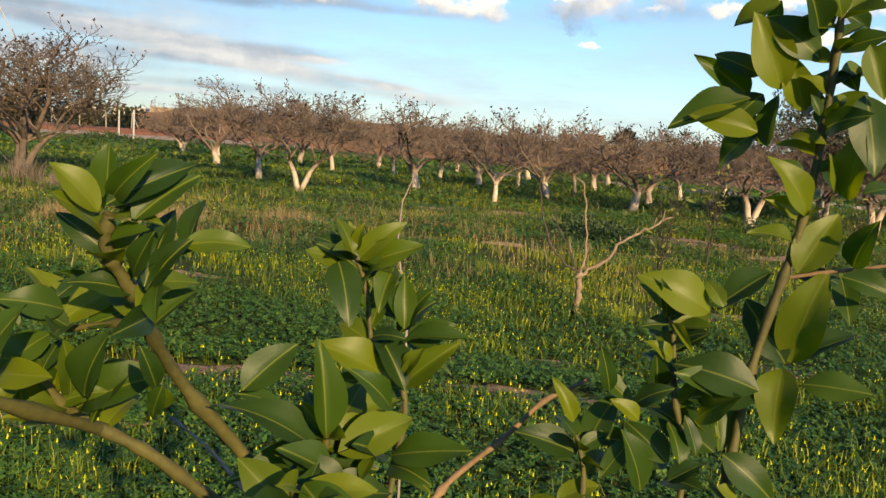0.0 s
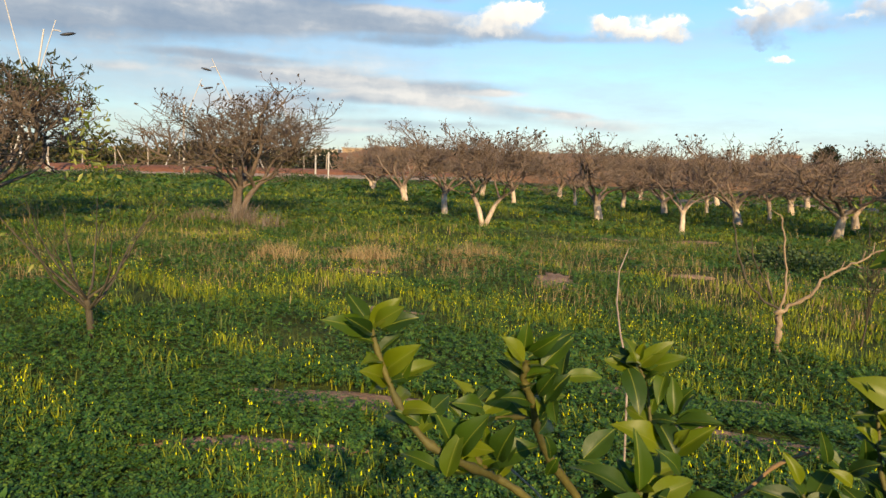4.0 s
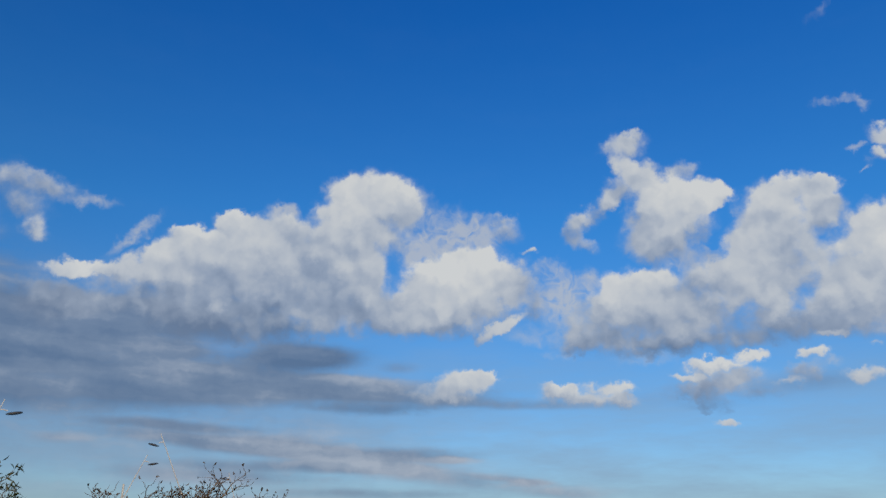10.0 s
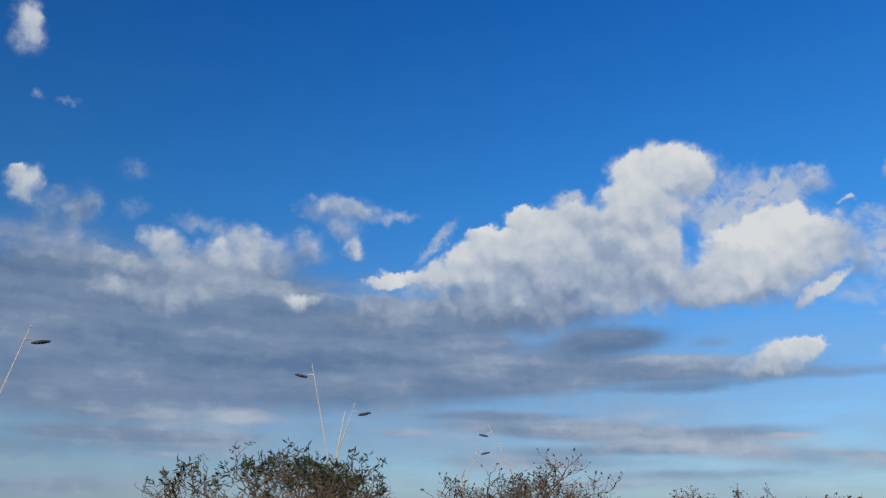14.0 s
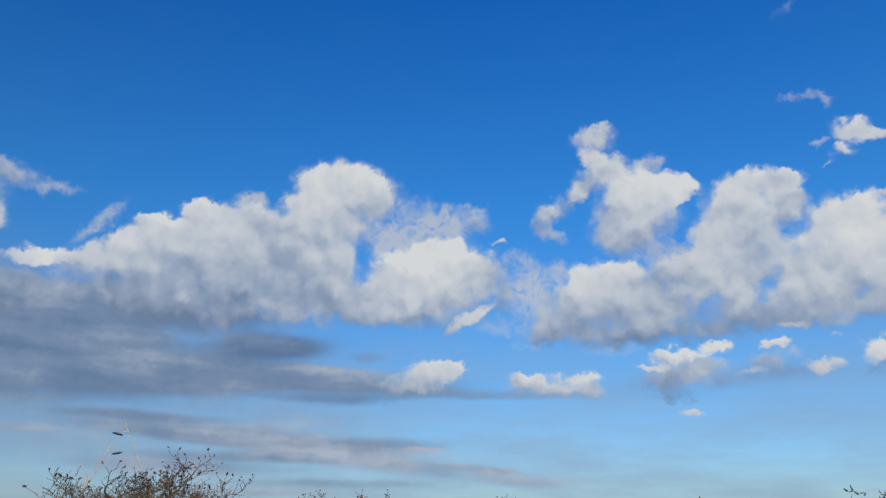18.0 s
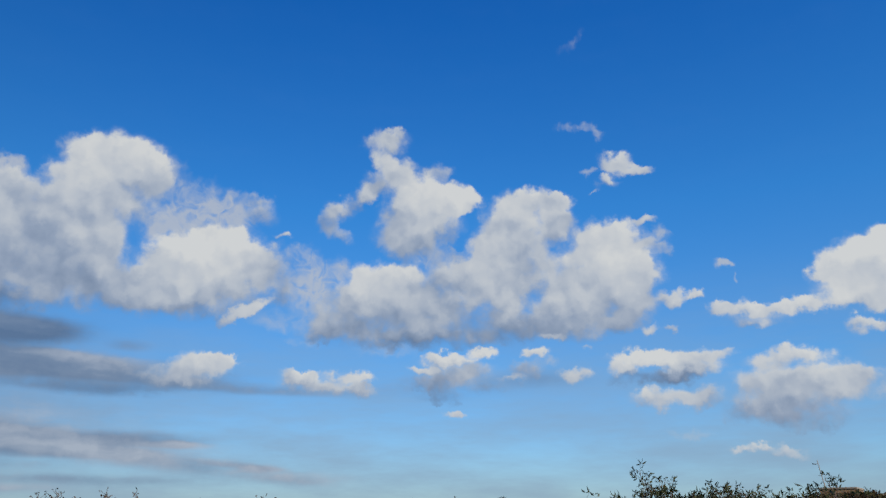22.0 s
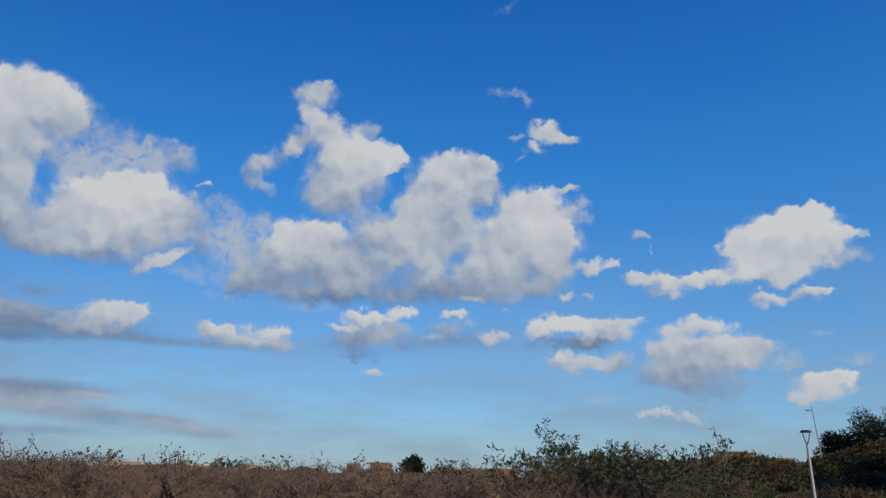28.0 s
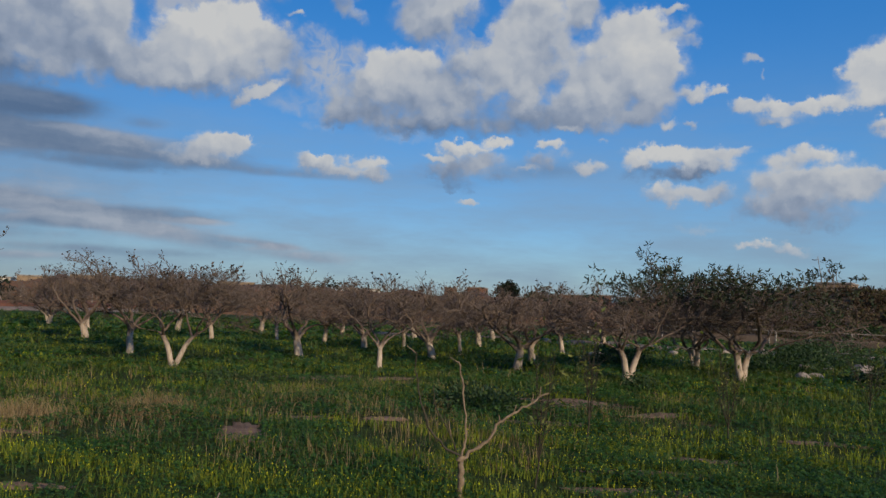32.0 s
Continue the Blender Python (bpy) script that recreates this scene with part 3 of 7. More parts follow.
cum_colour = W.ramp(lit, (0.0, tone(0.24, 0.34, 0.53)), (0.35, tone(0.50, 0.60, 0.78)), (0.65, tone(0.81, 0.87, 0.96)), (1.0, tone(1.08, 1.09, 1.08)))
grey_colour = W.ramp(grey_light, (0.1, tone(0.17, 0.27, 0.46)), (0.5, tone(0.30, 0.40, 0.58)), (0.95, tone(0.64, 0.71, 0.84)))
veil = W.noise(W.vmath("MULTIPLY", plain, (0.22, 1.0, 1)), 0.32, 6.0, 0.62)
low = W.step(elevation, 20.0, 2.0)
skies = W.mix(W.math("MULTIPLY", W.math("MULTIPLY", W.step(veil, 0.22, 0.72), low), 0.72), blue, (*tone(0.42, 0.59, 0.80), 1))
skies = W.mix(grey_cover, skies, grey_colour)
skies = W.mix(wisp_cover, skies, (*tone(0.82, 0.86, 0.92), 1))
skies = W.mix(cum_cover, skies, cum_colour)
bg = WT.nodes.new("ShaderNodeBackground")
W.put(bg.inputs[0], skies)
bg.inputs[1].default_value = 0.07
wout = WT.nodes.new("ShaderNodeOutputWorld")
WT.links.new(bg.outputs[0], wout.inputs[0])

sun_data = bpy.data.lights.new("sun", "SUN")
sun_data.energy = 4.3
sun_data.angle = radians(0.6)
sun_data.color = (1.0, 0.80, 0.54)
sun = new("sun", sun_data)
sun.matrix_world = look((0, 0, 60), (-math.sin(radians(SUN_AZ)) * 60, -math.cos(radians(SUN_AZ)) * 60, 60 - 60 * math.tan(radians(SUN_EL))))


# ---------- building tools ----------
def smooth(me, on=True):
    me.polygons.foreach_set("use_smooth", [on] * len(me.polygons))
    return me


def mesh_of(name, verts, faces, mats, ids=None, shade=True):
    """A mesh from numpy arrays; faces all with the same number of corners."""
    verts, faces = np.asarray(verts, float), np.asarray(faces, int)
    me = bpy.data.meshes.new(name)
    n, k = faces.shape
    me.vertices.add(len(verts))
    me.vertices.foreach_set("co", verts.ravel())
    me.loops.add(n * k)
    me.loops.foreach_set("vertex_index", faces.ravel().astype(np.int32))
    me.polygons.add(n)
    me.polygons.foreach_set("loop_start", (np.arange(n) * k).astype(np.int32))
    me.polygons.foreach_set("loop_total", np.full(n, k, np.int32))
    if ids is not None:
        me.polygons.foreach_set("material_index", np.asarray(ids, np.int32))
    me.update(calc_edges=True)
    for m in mats if isinstance(mats, (list, tuple)) else [mats]:
        me.materials.append(m)
    return smooth(me, shade)


def child(name, me, parent, label=""):
    ob = new(name, me)
    ob.parent = parent
    return tagged(ob, label)


def part(name, bm, material, parent, label="", shade=False):
    me = bpy.data.meshes.new(name)
    bm.to_mesh(me)
    bm.free()
    me.materials.append(material)
    smooth(me, shade)
    return child(name, me, parent, label)


def box(bm, x0, y0, z0, x1, y1, z1, bevel=0.0):
    r = bmesh.ops.create_cube(bm, size=1, matrix=Matrix.LocRotScale(((x0 + x1) / 2, (y0 + y1) / 2, (z0 + z1) / 2), None, (x1 - x0, y1 - y0, z1 - z0)))
    if bevel:
        edges = {e for v in r["verts"] for e in v.link_edges}
        bmesh.ops.bevel(bm, geom=list(edges), offset=bevel, segments=1, affect="EDGES")
    return bm


class Tubes:
    """Collects tapered round branches and turns them into one mesh."""

    def __init__(self, sides):
        self.sides, self.v, self.f, self.count = sides, [], [], 0

    def add(self, points, radii):
        p, r, s = np.asarray(points, float), np.asarray(radii, float), self.sides
        d = np.gradient(p, axis=0)
        d /= np.linalg.norm(d, axis=1)[:, None] + 1e-9
        ref = np.array((0.31, 0.77, 0.1)) if abs(d[0][2]) > 0.8 else np.array((0, 0, 1.0))
        a = np.cross(d, ref)
        a /= np.linalg.norm(a, axis=1)[:, None] + 1e-9
        b = np.cross(d, a)
        w = np.arange(s) * 2 * np.pi / s
        ring = p[:, None] + r[:, None, None] * (a[:, None] * np.cos(w)[None, :, None] + b[:, None] * np.sin(w)[None, :, None])
        n = len(p)
        i, j = np.meshgrid(np.arange(n - 1), np.arange(s), indexing="ij")
        k = (j + 1) % s
        q = np.stack([i * s + j, i * s + k, (i + 1) * s + k, (i + 1) * s + j], -1).reshape(-1, 4) + self.count
        self.v.append(ring.reshape(-1, 3))
        self.f.append(q)
        self.count += n * s

    def mesh(self, name, mats):
        return mesh_of(name, np.concatenate(self.v), np.concatenate(self.f), mats)


def leaf_quads(centres, ways, ups, length, width, fold=0.25, rng=None):
    """Pointed leaves folded along the rib: six corners and four faces each, as quads that meet at the rib."""
    c, d, u = (np.asarray(x, float) for x in (centres, ways, ups))
    d /= np.linalg.norm(d, axis=1)[:, None] + 1e-9
    s = np.cross(d, u)
    s /= np.linalg.norm(s, axis=1)[:, None] + 1e-9
    n = np.cross(s, d)
    L, Wd = np.broadcast_to(length, len(c))[:, None], np.broadcast_to(width, len(c))[:, None]
    base, tip = c, c + d * L - n * L * 0.10
    m1, m2 = c + d * L * 0.34 + n * L * 0.03, c + d * L * 0.70
    l1, r1 = m1 - s * Wd * 0.5 + n * Wd * fold, m1 + s * Wd * 0.5 + n * Wd * fold
    l2, r2 = m2 - s * Wd * 0.40 + n * Wd * fold, m2 + s * Wd * 0.40 + n * Wd * fold
    v = np.stack([base, l1, m1, r1, l2, m2, r2, tip], 1).reshape(-1, 3)
    o = np.arange(len(c))[:, None] * 8
    tri = np.array([(0, 2, 1, 1), (0, 3, 2, 2)])
    quad = np.array([(1, 2, 5, 4), (2, 3, 6, 5), (4, 5, 7, 4), (5, 6, 7, 5)])
    f3 = np.array([(0, 2, 1), (0, 3, 2), (1, 2, 5), (1, 5, 4), (2, 3, 6), (2, 6, 5), (4, 5, 7), (5, 6, 7)])
    return v, (o[:, None] + f3[None]).reshape(-1, 3)


def unit(v):
    v = np.asarray(v, float)
    return v / (np.linalg.norm(v) + 1e-9)

# ---------- materials ----------
def material(name, rough=0.8, metal=0.0, spec=0.35):
    m = bpy.data.materials.new(name)
    m.use_nodes = True
    b = m.node_tree.nodes["Principled BSDF"]
    b.inputs["Roughness"].default_value = rough
    b.inputs["Metallic"].default_value = metal
    b.inputs["Specular IOR Level"].default_value = spec
    return m, Nodes(m.node_tree), b


def position(N):
    return N.tree.nodes.new("ShaderNodeNewGeometry").outputs["Position"]


def island(N):
    return N.tree.nodes.new("ShaderNodeNewGeometry").outputs["Random Per Island"]


def relief_bump(N, b, height, strength=0.5, distance=0.01):
    n = N.tree.nodes.new("ShaderNodeBump")
    n.inputs["Strength"].default_value = strength
    n.inputs["Distance"].default_value = distance
    N.put(n.inputs["Height"], height)
    N.tree.links.new(n.outputs[0], b.inputs["Normal"])


def varied(name, dark, light, scale, rough=0.85, bump=0.4, detail=5.0, spec=0.3, bump_scale=None, distance=0.01, metal=0.0):
    """A surface between two colours, clouded at a large and a fine size, with a fine relief."""
    m, N, b = material(name, rough, metal, spec)
    p = position(N)
    big, small = N.noise(p, scale, 3.0), N.noise(p, scale * 7, detail, 0.65)
    t = N.math("ADD", N.math("MULTIPLY", big, 0.9), N.math("MULTIPLY", small, 0.9))
    t = N.math("SUBTRACT", t, 0.4, clamp=True)
    N.put(b.inputs["Base Color"], N.ramp(t, (0.15, dark), (0.85, light)))
    if bump:
        relief_bump(N, b, N.noise(p, bump_scale or scale * 12, 4.0, 0.6), bump, distance)
    return m


def leafy(name, dark, mid, light, rough=0.5, back=0.35, spec=0.4, glow=1.5):
    """Leaves: each one its own shade, with light coming through."""
    m, N, b = material(name, rough, 0.0, spec)
    col = N.ramp(island(N), (0.0, dark), (0.5, mid), (1.0, light))
    N.put(b.inputs["Base Color"], col)
    tr = N.tree.nodes.new("ShaderNodeBsdfTranslucent")
    N.put(tr.inputs[0], N.mix(1.0, col, (glow, glow * 1.15, glow * 0.5, 1), "MULTIPLY"))
    mx = N.tree.nodes.new("ShaderNodeMixShader")
    mx.inputs[0].default_value = back
    out = N.tree.nodes["Material Output"]
    N.tree.links.new(b.outputs[0], mx.inputs[1])
    N.tree.links.new(tr.outputs[0], mx.inputs[2])
    N.tree.links.new(mx.outputs[0], out.inputs[0])
    return m


BARK = varied("fig bark", (0.040, 0.029, 0.022), (0.150, 0.114, 0.087), 6.0, 0.9, 0.6)
TWIG = varied("fig twig bark", (0.064, 0.047, 0.037), (0.175, 0.132, 0.105), 9.0, 0.85, 0.0)


def lime_wash():
    m, N, b = material("lime washed bark", 0.9, 0.0, 0.2)
    p = position(N)
    z = N.tree.nodes.new("ShaderNodeSeparateXYZ")
    N.put(z.inputs[0], p)
    grain = N.noise(N.vmath("MULTIPLY", p, (1, 1, 0.35)), 14, 6.0, 0.7)
    edge = N.math("ADD", z.outputs[2], N.math("MULTIPLY", grain, 1.1))
    up = N.step(edge, 1.02, 1.28)
    wash = N.ramp(grain, (0.25, (0.15, 0.115, 0.085)), (0.48, (0.32, 0.255, 0.195)), (0.7, (0.47, 0.39, 0.30)))
    bark = N.ramp(grain, (0.3, (0.050, 0.035, 0.026)), (0.7, (0.165, 0.122, 0.095)))
    N.put(b.inputs["Base Color"], N.mix(up, wash, bark))
    relief_bump(N, b, grain, 0.7, 0.02)
    return m


WASHED = lime_wash()
DRY_LEAF = leafy("dry fig leaf", (0.02, 0.016, 0.013), (0.045, 0.034, 0.028), (0.09, 0.065, 0.05), 0.85, 0.1, 0.1, 1.0)
DARK_LEAF = leafy("long dark green leaf", (0.012, 0.018, 0.010), (0.024, 0.034, 0.016), (0.055, 0.065, 0.028), 0.6, 0.2, 0.3)


def ground_material():
    m, N, b = material("weedy field soil", 0.95, 0.0, 0.15)
    p = position(N)
    patch = N.noise(p, 0.22, 5.0, 0.6)
    tuft = N.noise(p, 2.6, 6.0, 0.7)
    grain = N.noise(p, 28.0, 5.0, 0.7)
    green = N.ramp(N.math("ADD", N.math("MULTIPLY", tuft, 0.7), N.math("MULTIPLY", grain, 0.35)), (0.3, (0.010, 0.018, 0.004)), (0.52, (0.028, 0.046, 0.008)), (0.75, (0.065, 0.082, 0.014)))
    soil = N.ramp(grain, (0.3, (0.085, 0.05, 0.034)), (0.7, (0.22, 0.135, 0.09)))
    t = N.step(N.math("ADD", patch, N.math("MULTIPLY", N.math("SUBTRACT", tuft, 0.5), 0.35)), 0.60, 0.68)
    N.put(b.inputs["Base Color"], N.mix(t, green, soil))
    relief_bump(N, b, N.math("ADD", tuft, grain), 0.9, 0.05)
    return m


FIELD = ground_material()

# ---------- ground ----------
def swell(x, y):
    """Height of the field: nearly level, with low humps; it climbs to the road bank and to the town beyond."""
    x, y = np.asarray(x, float), np.asarray(y, float)
    d = np.hypot(x, y)
    h = 0.035 * np.sin(x * 0.9 + 1.3) * np.sin(y * 0.7 + 0.4) + 0.03 * np.sin(x * 0.33 - y * 0.41) + 0.02 * np.sin(2.1 * x + 1.7 * y)
    h = h * np.clip((d - 1.0) / 4, 0, 1)
    far = np.clip((d - 75) / 150, 0, 1)
    return h + far * far * (3 - 2 * far) * 3.0


def build_ground():
    rings = np.concatenate([np.linspace(0.0, 40, 150), np.geomspace(41, 4500, 60)])
    turns = 240
    a = np.arange(turns) * 2 * np.pi / turns
    x, y = rings[:, None] * np.sin(a)[None], rings[:, None] * np.cos(a)[None]
    v = np.stack([x, y, swell(x, y)], -1).reshape(-1, 3)
    i, j = np.meshgrid(np.arange(len(rings) - 1), np.arange(turns), indexing="ij")
    k = (j + 1) % turns
    f = np.stack([i * turns + j, (i + 1) * turns + j, (i + 1) * turns + k, i * turns + k], -1).reshape(-1, 4)
    ob = new("ground", mesh_of("ground", v, f[:, ::-1], FIELD))
    tagged(ob, "green weedy field with bare brown soil patches", "ground", kind="structure")


build_ground()

# ---------- fig trees ----------
class Crown:
    def __init__(self, seed):
        self.rng = np.random.default_rng(seed)
        self.trunk, self.limb, self.twig = Tubes(9), None, Tubes(3)
        self.limbs = []
        self.tips = []

    def line(self, p, d, length, bend, lift, steps):
        """A wandering line that starts at p towards d."""
        pts, d = [np.array(p, float)], unit(d)
        for _ in range(steps):
            d = unit(d + self.rng.normal(0, bend, 3) + (0, 0, lift))
            pts.append(pts[-1] + d * length / steps)
        return np.array(pts), d

    def fork(self, d, spread):
        """A direction that leaves d at about that many degrees, to any side."""
        a = np.cross(d, self.rng.normal(0, 1, 3))
        s = radians(self.rng.normal(spread, spread * 0.25))
        return unit(np.asarray(d) * math.cos(s) + unit(a) * math.sin(s))

    def shoot(self, p, d, length, radius, level, reach):
        rng = self.rng
        if level <= 1:
            pts, e = self.line(p, d, length, 0.19, 0.06, 7)
            self.limb.add(pts, np.linspace(radius, radius * 0.55, 8))
        elif level == 2:
            pts, e = self.line(p, d, length, 0.24, 0.07, 5)
            self.limb.add(pts, np.linspace(radius, radius * 0.5, 6))
        else:
            pts, e = self.line(p, d, length, 0.27, 0.20, 4)
            self.twig.add(pts, np.linspace(radius, radius * 0.45, 5))
        if level >= 4:
            self.tips.append((pts[-1], e))
            return
        count = (4, 7, 7, 5)[level]
        for k in range(count):
            t = 0.30 + 0.70 * (k + rng.uniform(0.2, 0.9)) / count
            i = min(int(t * (len(pts) - 1)), len(pts) - 2)
            q = pts[i] + (pts[i + 1] - pts[i]) * (t * (len(pts) - 1) - i)
            dd = self.fork(unit(pts[i + 1] - pts[i]), 55 if level < 3 else 50)
            if level < 3:
                dd = unit(dd + (0, 0, rng.normal(-0.06, 0.22)))
            self.shoot(q, dd, length * rng.uniform(0.52, 0.78) * reach[min(level, 3)], max(radius * 0.54, 0.0078), level + 1, reach)


def fig_tree(name, seed, height, radius, stems, leaves=90, leaf_mat=None, leaf_len=0.09, label="", up=0.9, wash=None):
    """A bare fig tree with lime-washed stems: stems are (lean, turn, length, thickness) of each trunk out of the ground."""
    c = Crown(seed)
    rng = c.rng
    for lean, turn, length, thick, limbs in stems:
        s, a = math.sin(radians(lean)), radians(turn)
        d = (s * math.sin(a), s * math.cos(a), math.cos(radians(lean)))
        pts, e = c.line((0, 0, -0.08), d, length + 0.08, 0.06, 0.02, 7)
        r = np.linspace(thick, thick * 0.72, 8)
        r[0] *= 1.35
        r[1] *= 1.1
        c.trunk.add(pts, r)
        first = rng.uniform(0, 360)
        for k in range(limbs):
            turn_k = radians(first + 360 * k / limbs + rng.normal(0, 14))
            lean_k = radians(rng.uniform(36, 68))
            dd = unit(np.array((math.sin(lean_k) * math.sin(turn_k), math.sin(lean_k) * math.cos(turn_k), math.cos(lean_k) * up)) + 0.45 * e)
            long = radius * rng.uniform(0.55, 0.72)
            start = pts[-1 - (k % 2)]
            low, e2 = c.line(start, dd, long * 0.42, 0.07, 0.02, 4)
            c.limb = Tubes(6)
            c.limbs.append(c.limb)
            c.limb.add(low, np.linspace(thick * 0.52, thick * 0.34, 5))
            c.shoot(low[-1], e2, long, thick * 0.34, 1, (0.8, 0.82, 0.82, 0.85))
    top = max(p[2] for p, _ in c.tips)
    wide = np.quantile([math.hypot(p[0], p[1]) for p, _ in c.tips], 0.96)
    root = new(name)
    k, kz = radius / wide, height / top
    for tubes, part_name, mat in [(c.trunk, "trunk", wash or WASHED)] + [(q, "limb", wash or WASHED) for q in c.limbs] + [(c.twig, "twig_crown", wash or TWIG)]:
        v = np.concatenate(tubes.v)
        f = np.clip((v[:, 2] - 0.5) / 0.8, 0, 1)[:, None]
        scale = np.array((k, k, kz))
        v = v * (1 + (scale - 1) * f)
        ob = child(part_name, mesh_of(part_name, v, np.concatenate(tubes.f), mat), root)
        if tubes is c.twig:
            tagged(ob, kind="stuff")
    tips = np.array([p for p, _ in c.tips]) * (k, k, kz)
    ways = np.array([e for _, e in c.tips])
    want = np.argsort(-(tips[:, 2] + rng.normal(0, 0.22, len(tips))))[: max(8, leaves)]
    if leaves:
        per = 1 if leaf_mat is None else 5
        q = np.repeat(tips[want], per, 0) + rng.normal(0, 0.02 if per == 1 else 0.035, (len(want) * per, 3))
        w = np.repeat(ways[want], per, 0) * 0.8 + rng.normal(0, 0.7, (len(want) * per, 3)) - (0, 0, 0.25)
        v, f = leaf_quads(q, w, rng.normal(0, 1, q.shape), leaf_len * rng.uniform(0.6, 1.25, len(q)), leaf_len * (0.55 if per == 1 else 0.25) * rng.uniform(0.7, 1.2, len(q)), 0.3)
        tagged(child("foliage", mesh_of("foliage", v, f, leaf_mat or DRY_LEAF), root), kind="stuff")
    return tagged(root, label, "tree", "trees of the fig orchard")


BARE = "leafless fig tree with lime-washed trunk in green weeds"
TREE = {}
TREE["V"] = fig_tree("fig_tree", 11, 2.50, 2.1, ((16, -80, 1.05, 0.068, 4), (15, 82, 1.05, 0.064, 4)), up=1.7, label="leafless fig tree with two lime-washed stems from one root")
TREE["S"] = fig_tree("fig_tree", 12, 2.30, 1.9, ((2, 0, 0.60, 0.075, 4),), 60, up=1.6, label="leafless fig tree on one slim lime-washed trunk")
TREE["R"] = fig_tree("fig_tree", 13, 2.45, 2.2, ((6, -60, 0.55, 0.13, 5),), 70, label=BARE)
TREE["M"] = fig_tree("fig_tree", 14, 2.65, 2.1, ((3, -40, 0.55, 0.135, 5),), 60, up=1.1, label=BARE)
TREE["T"] = fig_tree("fig_tree", 15, 2.70, 2.1, ((3, 20, 0.7, 0.10, 5),), 90, label=BARE)
TREE["L"] = fig_tree("fig_tree", 16, 3.45, 2.6, ((6, -75, 0.8, 0.14, 6), (24, 75, 1.0, 0.085, 3), (4, 0, 0.9, 0.09, 4)), 240, up=1.25, label="large leafless brown fig tree beside a dry grass tuft", wash=BARK)
TREE["G"] = fig_tree("fig_tree", 17, 3.1, 2.2, ((10, -70, 1.0, 0.085, 4), (11, 80, 1.0, 0.08, 4)), 240, DARK_LEAF, 0.13, "fig tree with white forked trunk and dark leaf tufts")
TREE["H"] = fig_tree("fig_tree", 18, 2.85, 3.1, ((12, -60, 0.8, 0.10, 4), (16, 75, 0.8, 0.09, 4)), 800, DARK_LEAF, 0.14, up=1.5, label="spreading fig tree with dark green leaf tufts on top")


def plant(key, x, y, turn=0.0, size=1.0, first=False):
    z = float(swell(x, y))
    if first:
        TREE[key].matrix_world = pose(x, y, z, 0, 0, turn)
        return TREE[key]
    t = copy_thing(TREE[key], pose(x, y, z, 0, 0, turn))
    t.scale = (size, size, size)
    return t


for key, x, y in (("V", -3.12, 18.5), ("S", 1.57, 18.9), ("R", 5.22, 19.8), ("M", -0.41, 22.0), ("T", -4.76, 21.6), ("L", -8.9, 17.0), ("G", 6.98, 16.75), ("H", 10.35, 17.8)):
    plant(key, x, y, first=True)
for key, x, y, turn, size in (("M", -7.7, 28.0, 70, 1.0), ("R", -11.8, 37.0, 40, 1.0), ("T", -3.9, 30.5, 100, 1.0), ("S", -1.5, 31.2, 60, 1.05),
                              ("T", 0.28, 28.7, 200, 0.95), ("R", 1.6, 26.3, 120, 0.95), ("S", 3.1, 27.5, 150, 1.0), ("M", 3.4, 22.8, 60, 0.95),
                              ("V", 4.75, 25.5, 85, 0.95), ("R", 6.3, 30.0, 210, 1.0), ("M", 6.42, 22.8, 100, 0.92), ("H", 11.06, 21.6, 130, 0.85),
                              ("T", -9.3, 34.0, 10, 1.0), ("M", -6.2, 36.5, 200, 1.05), ("R", -2.6, 38.0, 300, 1.05), ("T", 1.2, 38.0, 260, 1.0), ("M", 4.6, 37.0, 20, 1.05),
                              ("R", 8.2, 36.0, 160, 1.05), ("T", 9.2, 28.5, 50, 1.0), ("R", 12.5, 33.0, 90, 1.05), ("M", -13.5, 42.0, 140, 1.0), ("T", 13.8, 27.0, 300, 0.95)):
    plant(key, x, y, turn, size)
TREE["F"] = fig_tree("fig_tree", 23, 3.5, 2.9, ((10, -60, 0.6, 0.13, 6), (16, 90, 0.6, 0.12, 6)), 420, DARK_LEAF, 0.14, "fig tree crowded with long dark leaves", wash=BARK)
plant("F", -11.5, 12.0, first=True)

# ---------- young trees of the field ----------
PALE_BARK = varied("pale peeled bark", (0.09, 0.062, 0.038), (0.28, 0.21, 0.14), 16, 0.85, 0.6)
GREY_BARK = varied("thin grey bark", (0.024, 0.021, 0.013), (0.066, 0.055, 0.036), 18, 0.9, 0.4)
SPROUT = leafy("young green leaf", (0.06, 0.085, 0.015), (0.115, 0.135, 0.025), (0.20, 0.20, 0.045), 0.5, 0.35, 0.35)


def wander(points, steps, amount, seed):
    r = np.random.default_rng(seed)
    p, out = np.array(points, float), []
    for i in range(len(p) - 1):
        for k in range(steps):
            out.append(p[i] + (p[i + 1] - p[i]) * k / steps + (r.normal(0, amount, 3) if k else 0))
    out.append(p[-1])
    return np.array(out)


def limb(parent, name, points, thick, thin, mat, seed, sides=8):
    t = Tubes(sides)
    p = wander(points, 4, thick * 0.36, seed)
    r = np.linspace(thick, thin, len(p)) * (1 + 0.10 * np.random.default_rng(seed).normal(0, 1, len(p)))
    t.add(p, r * 0.82)
    return child(name, t.mesh(name, mat), parent)


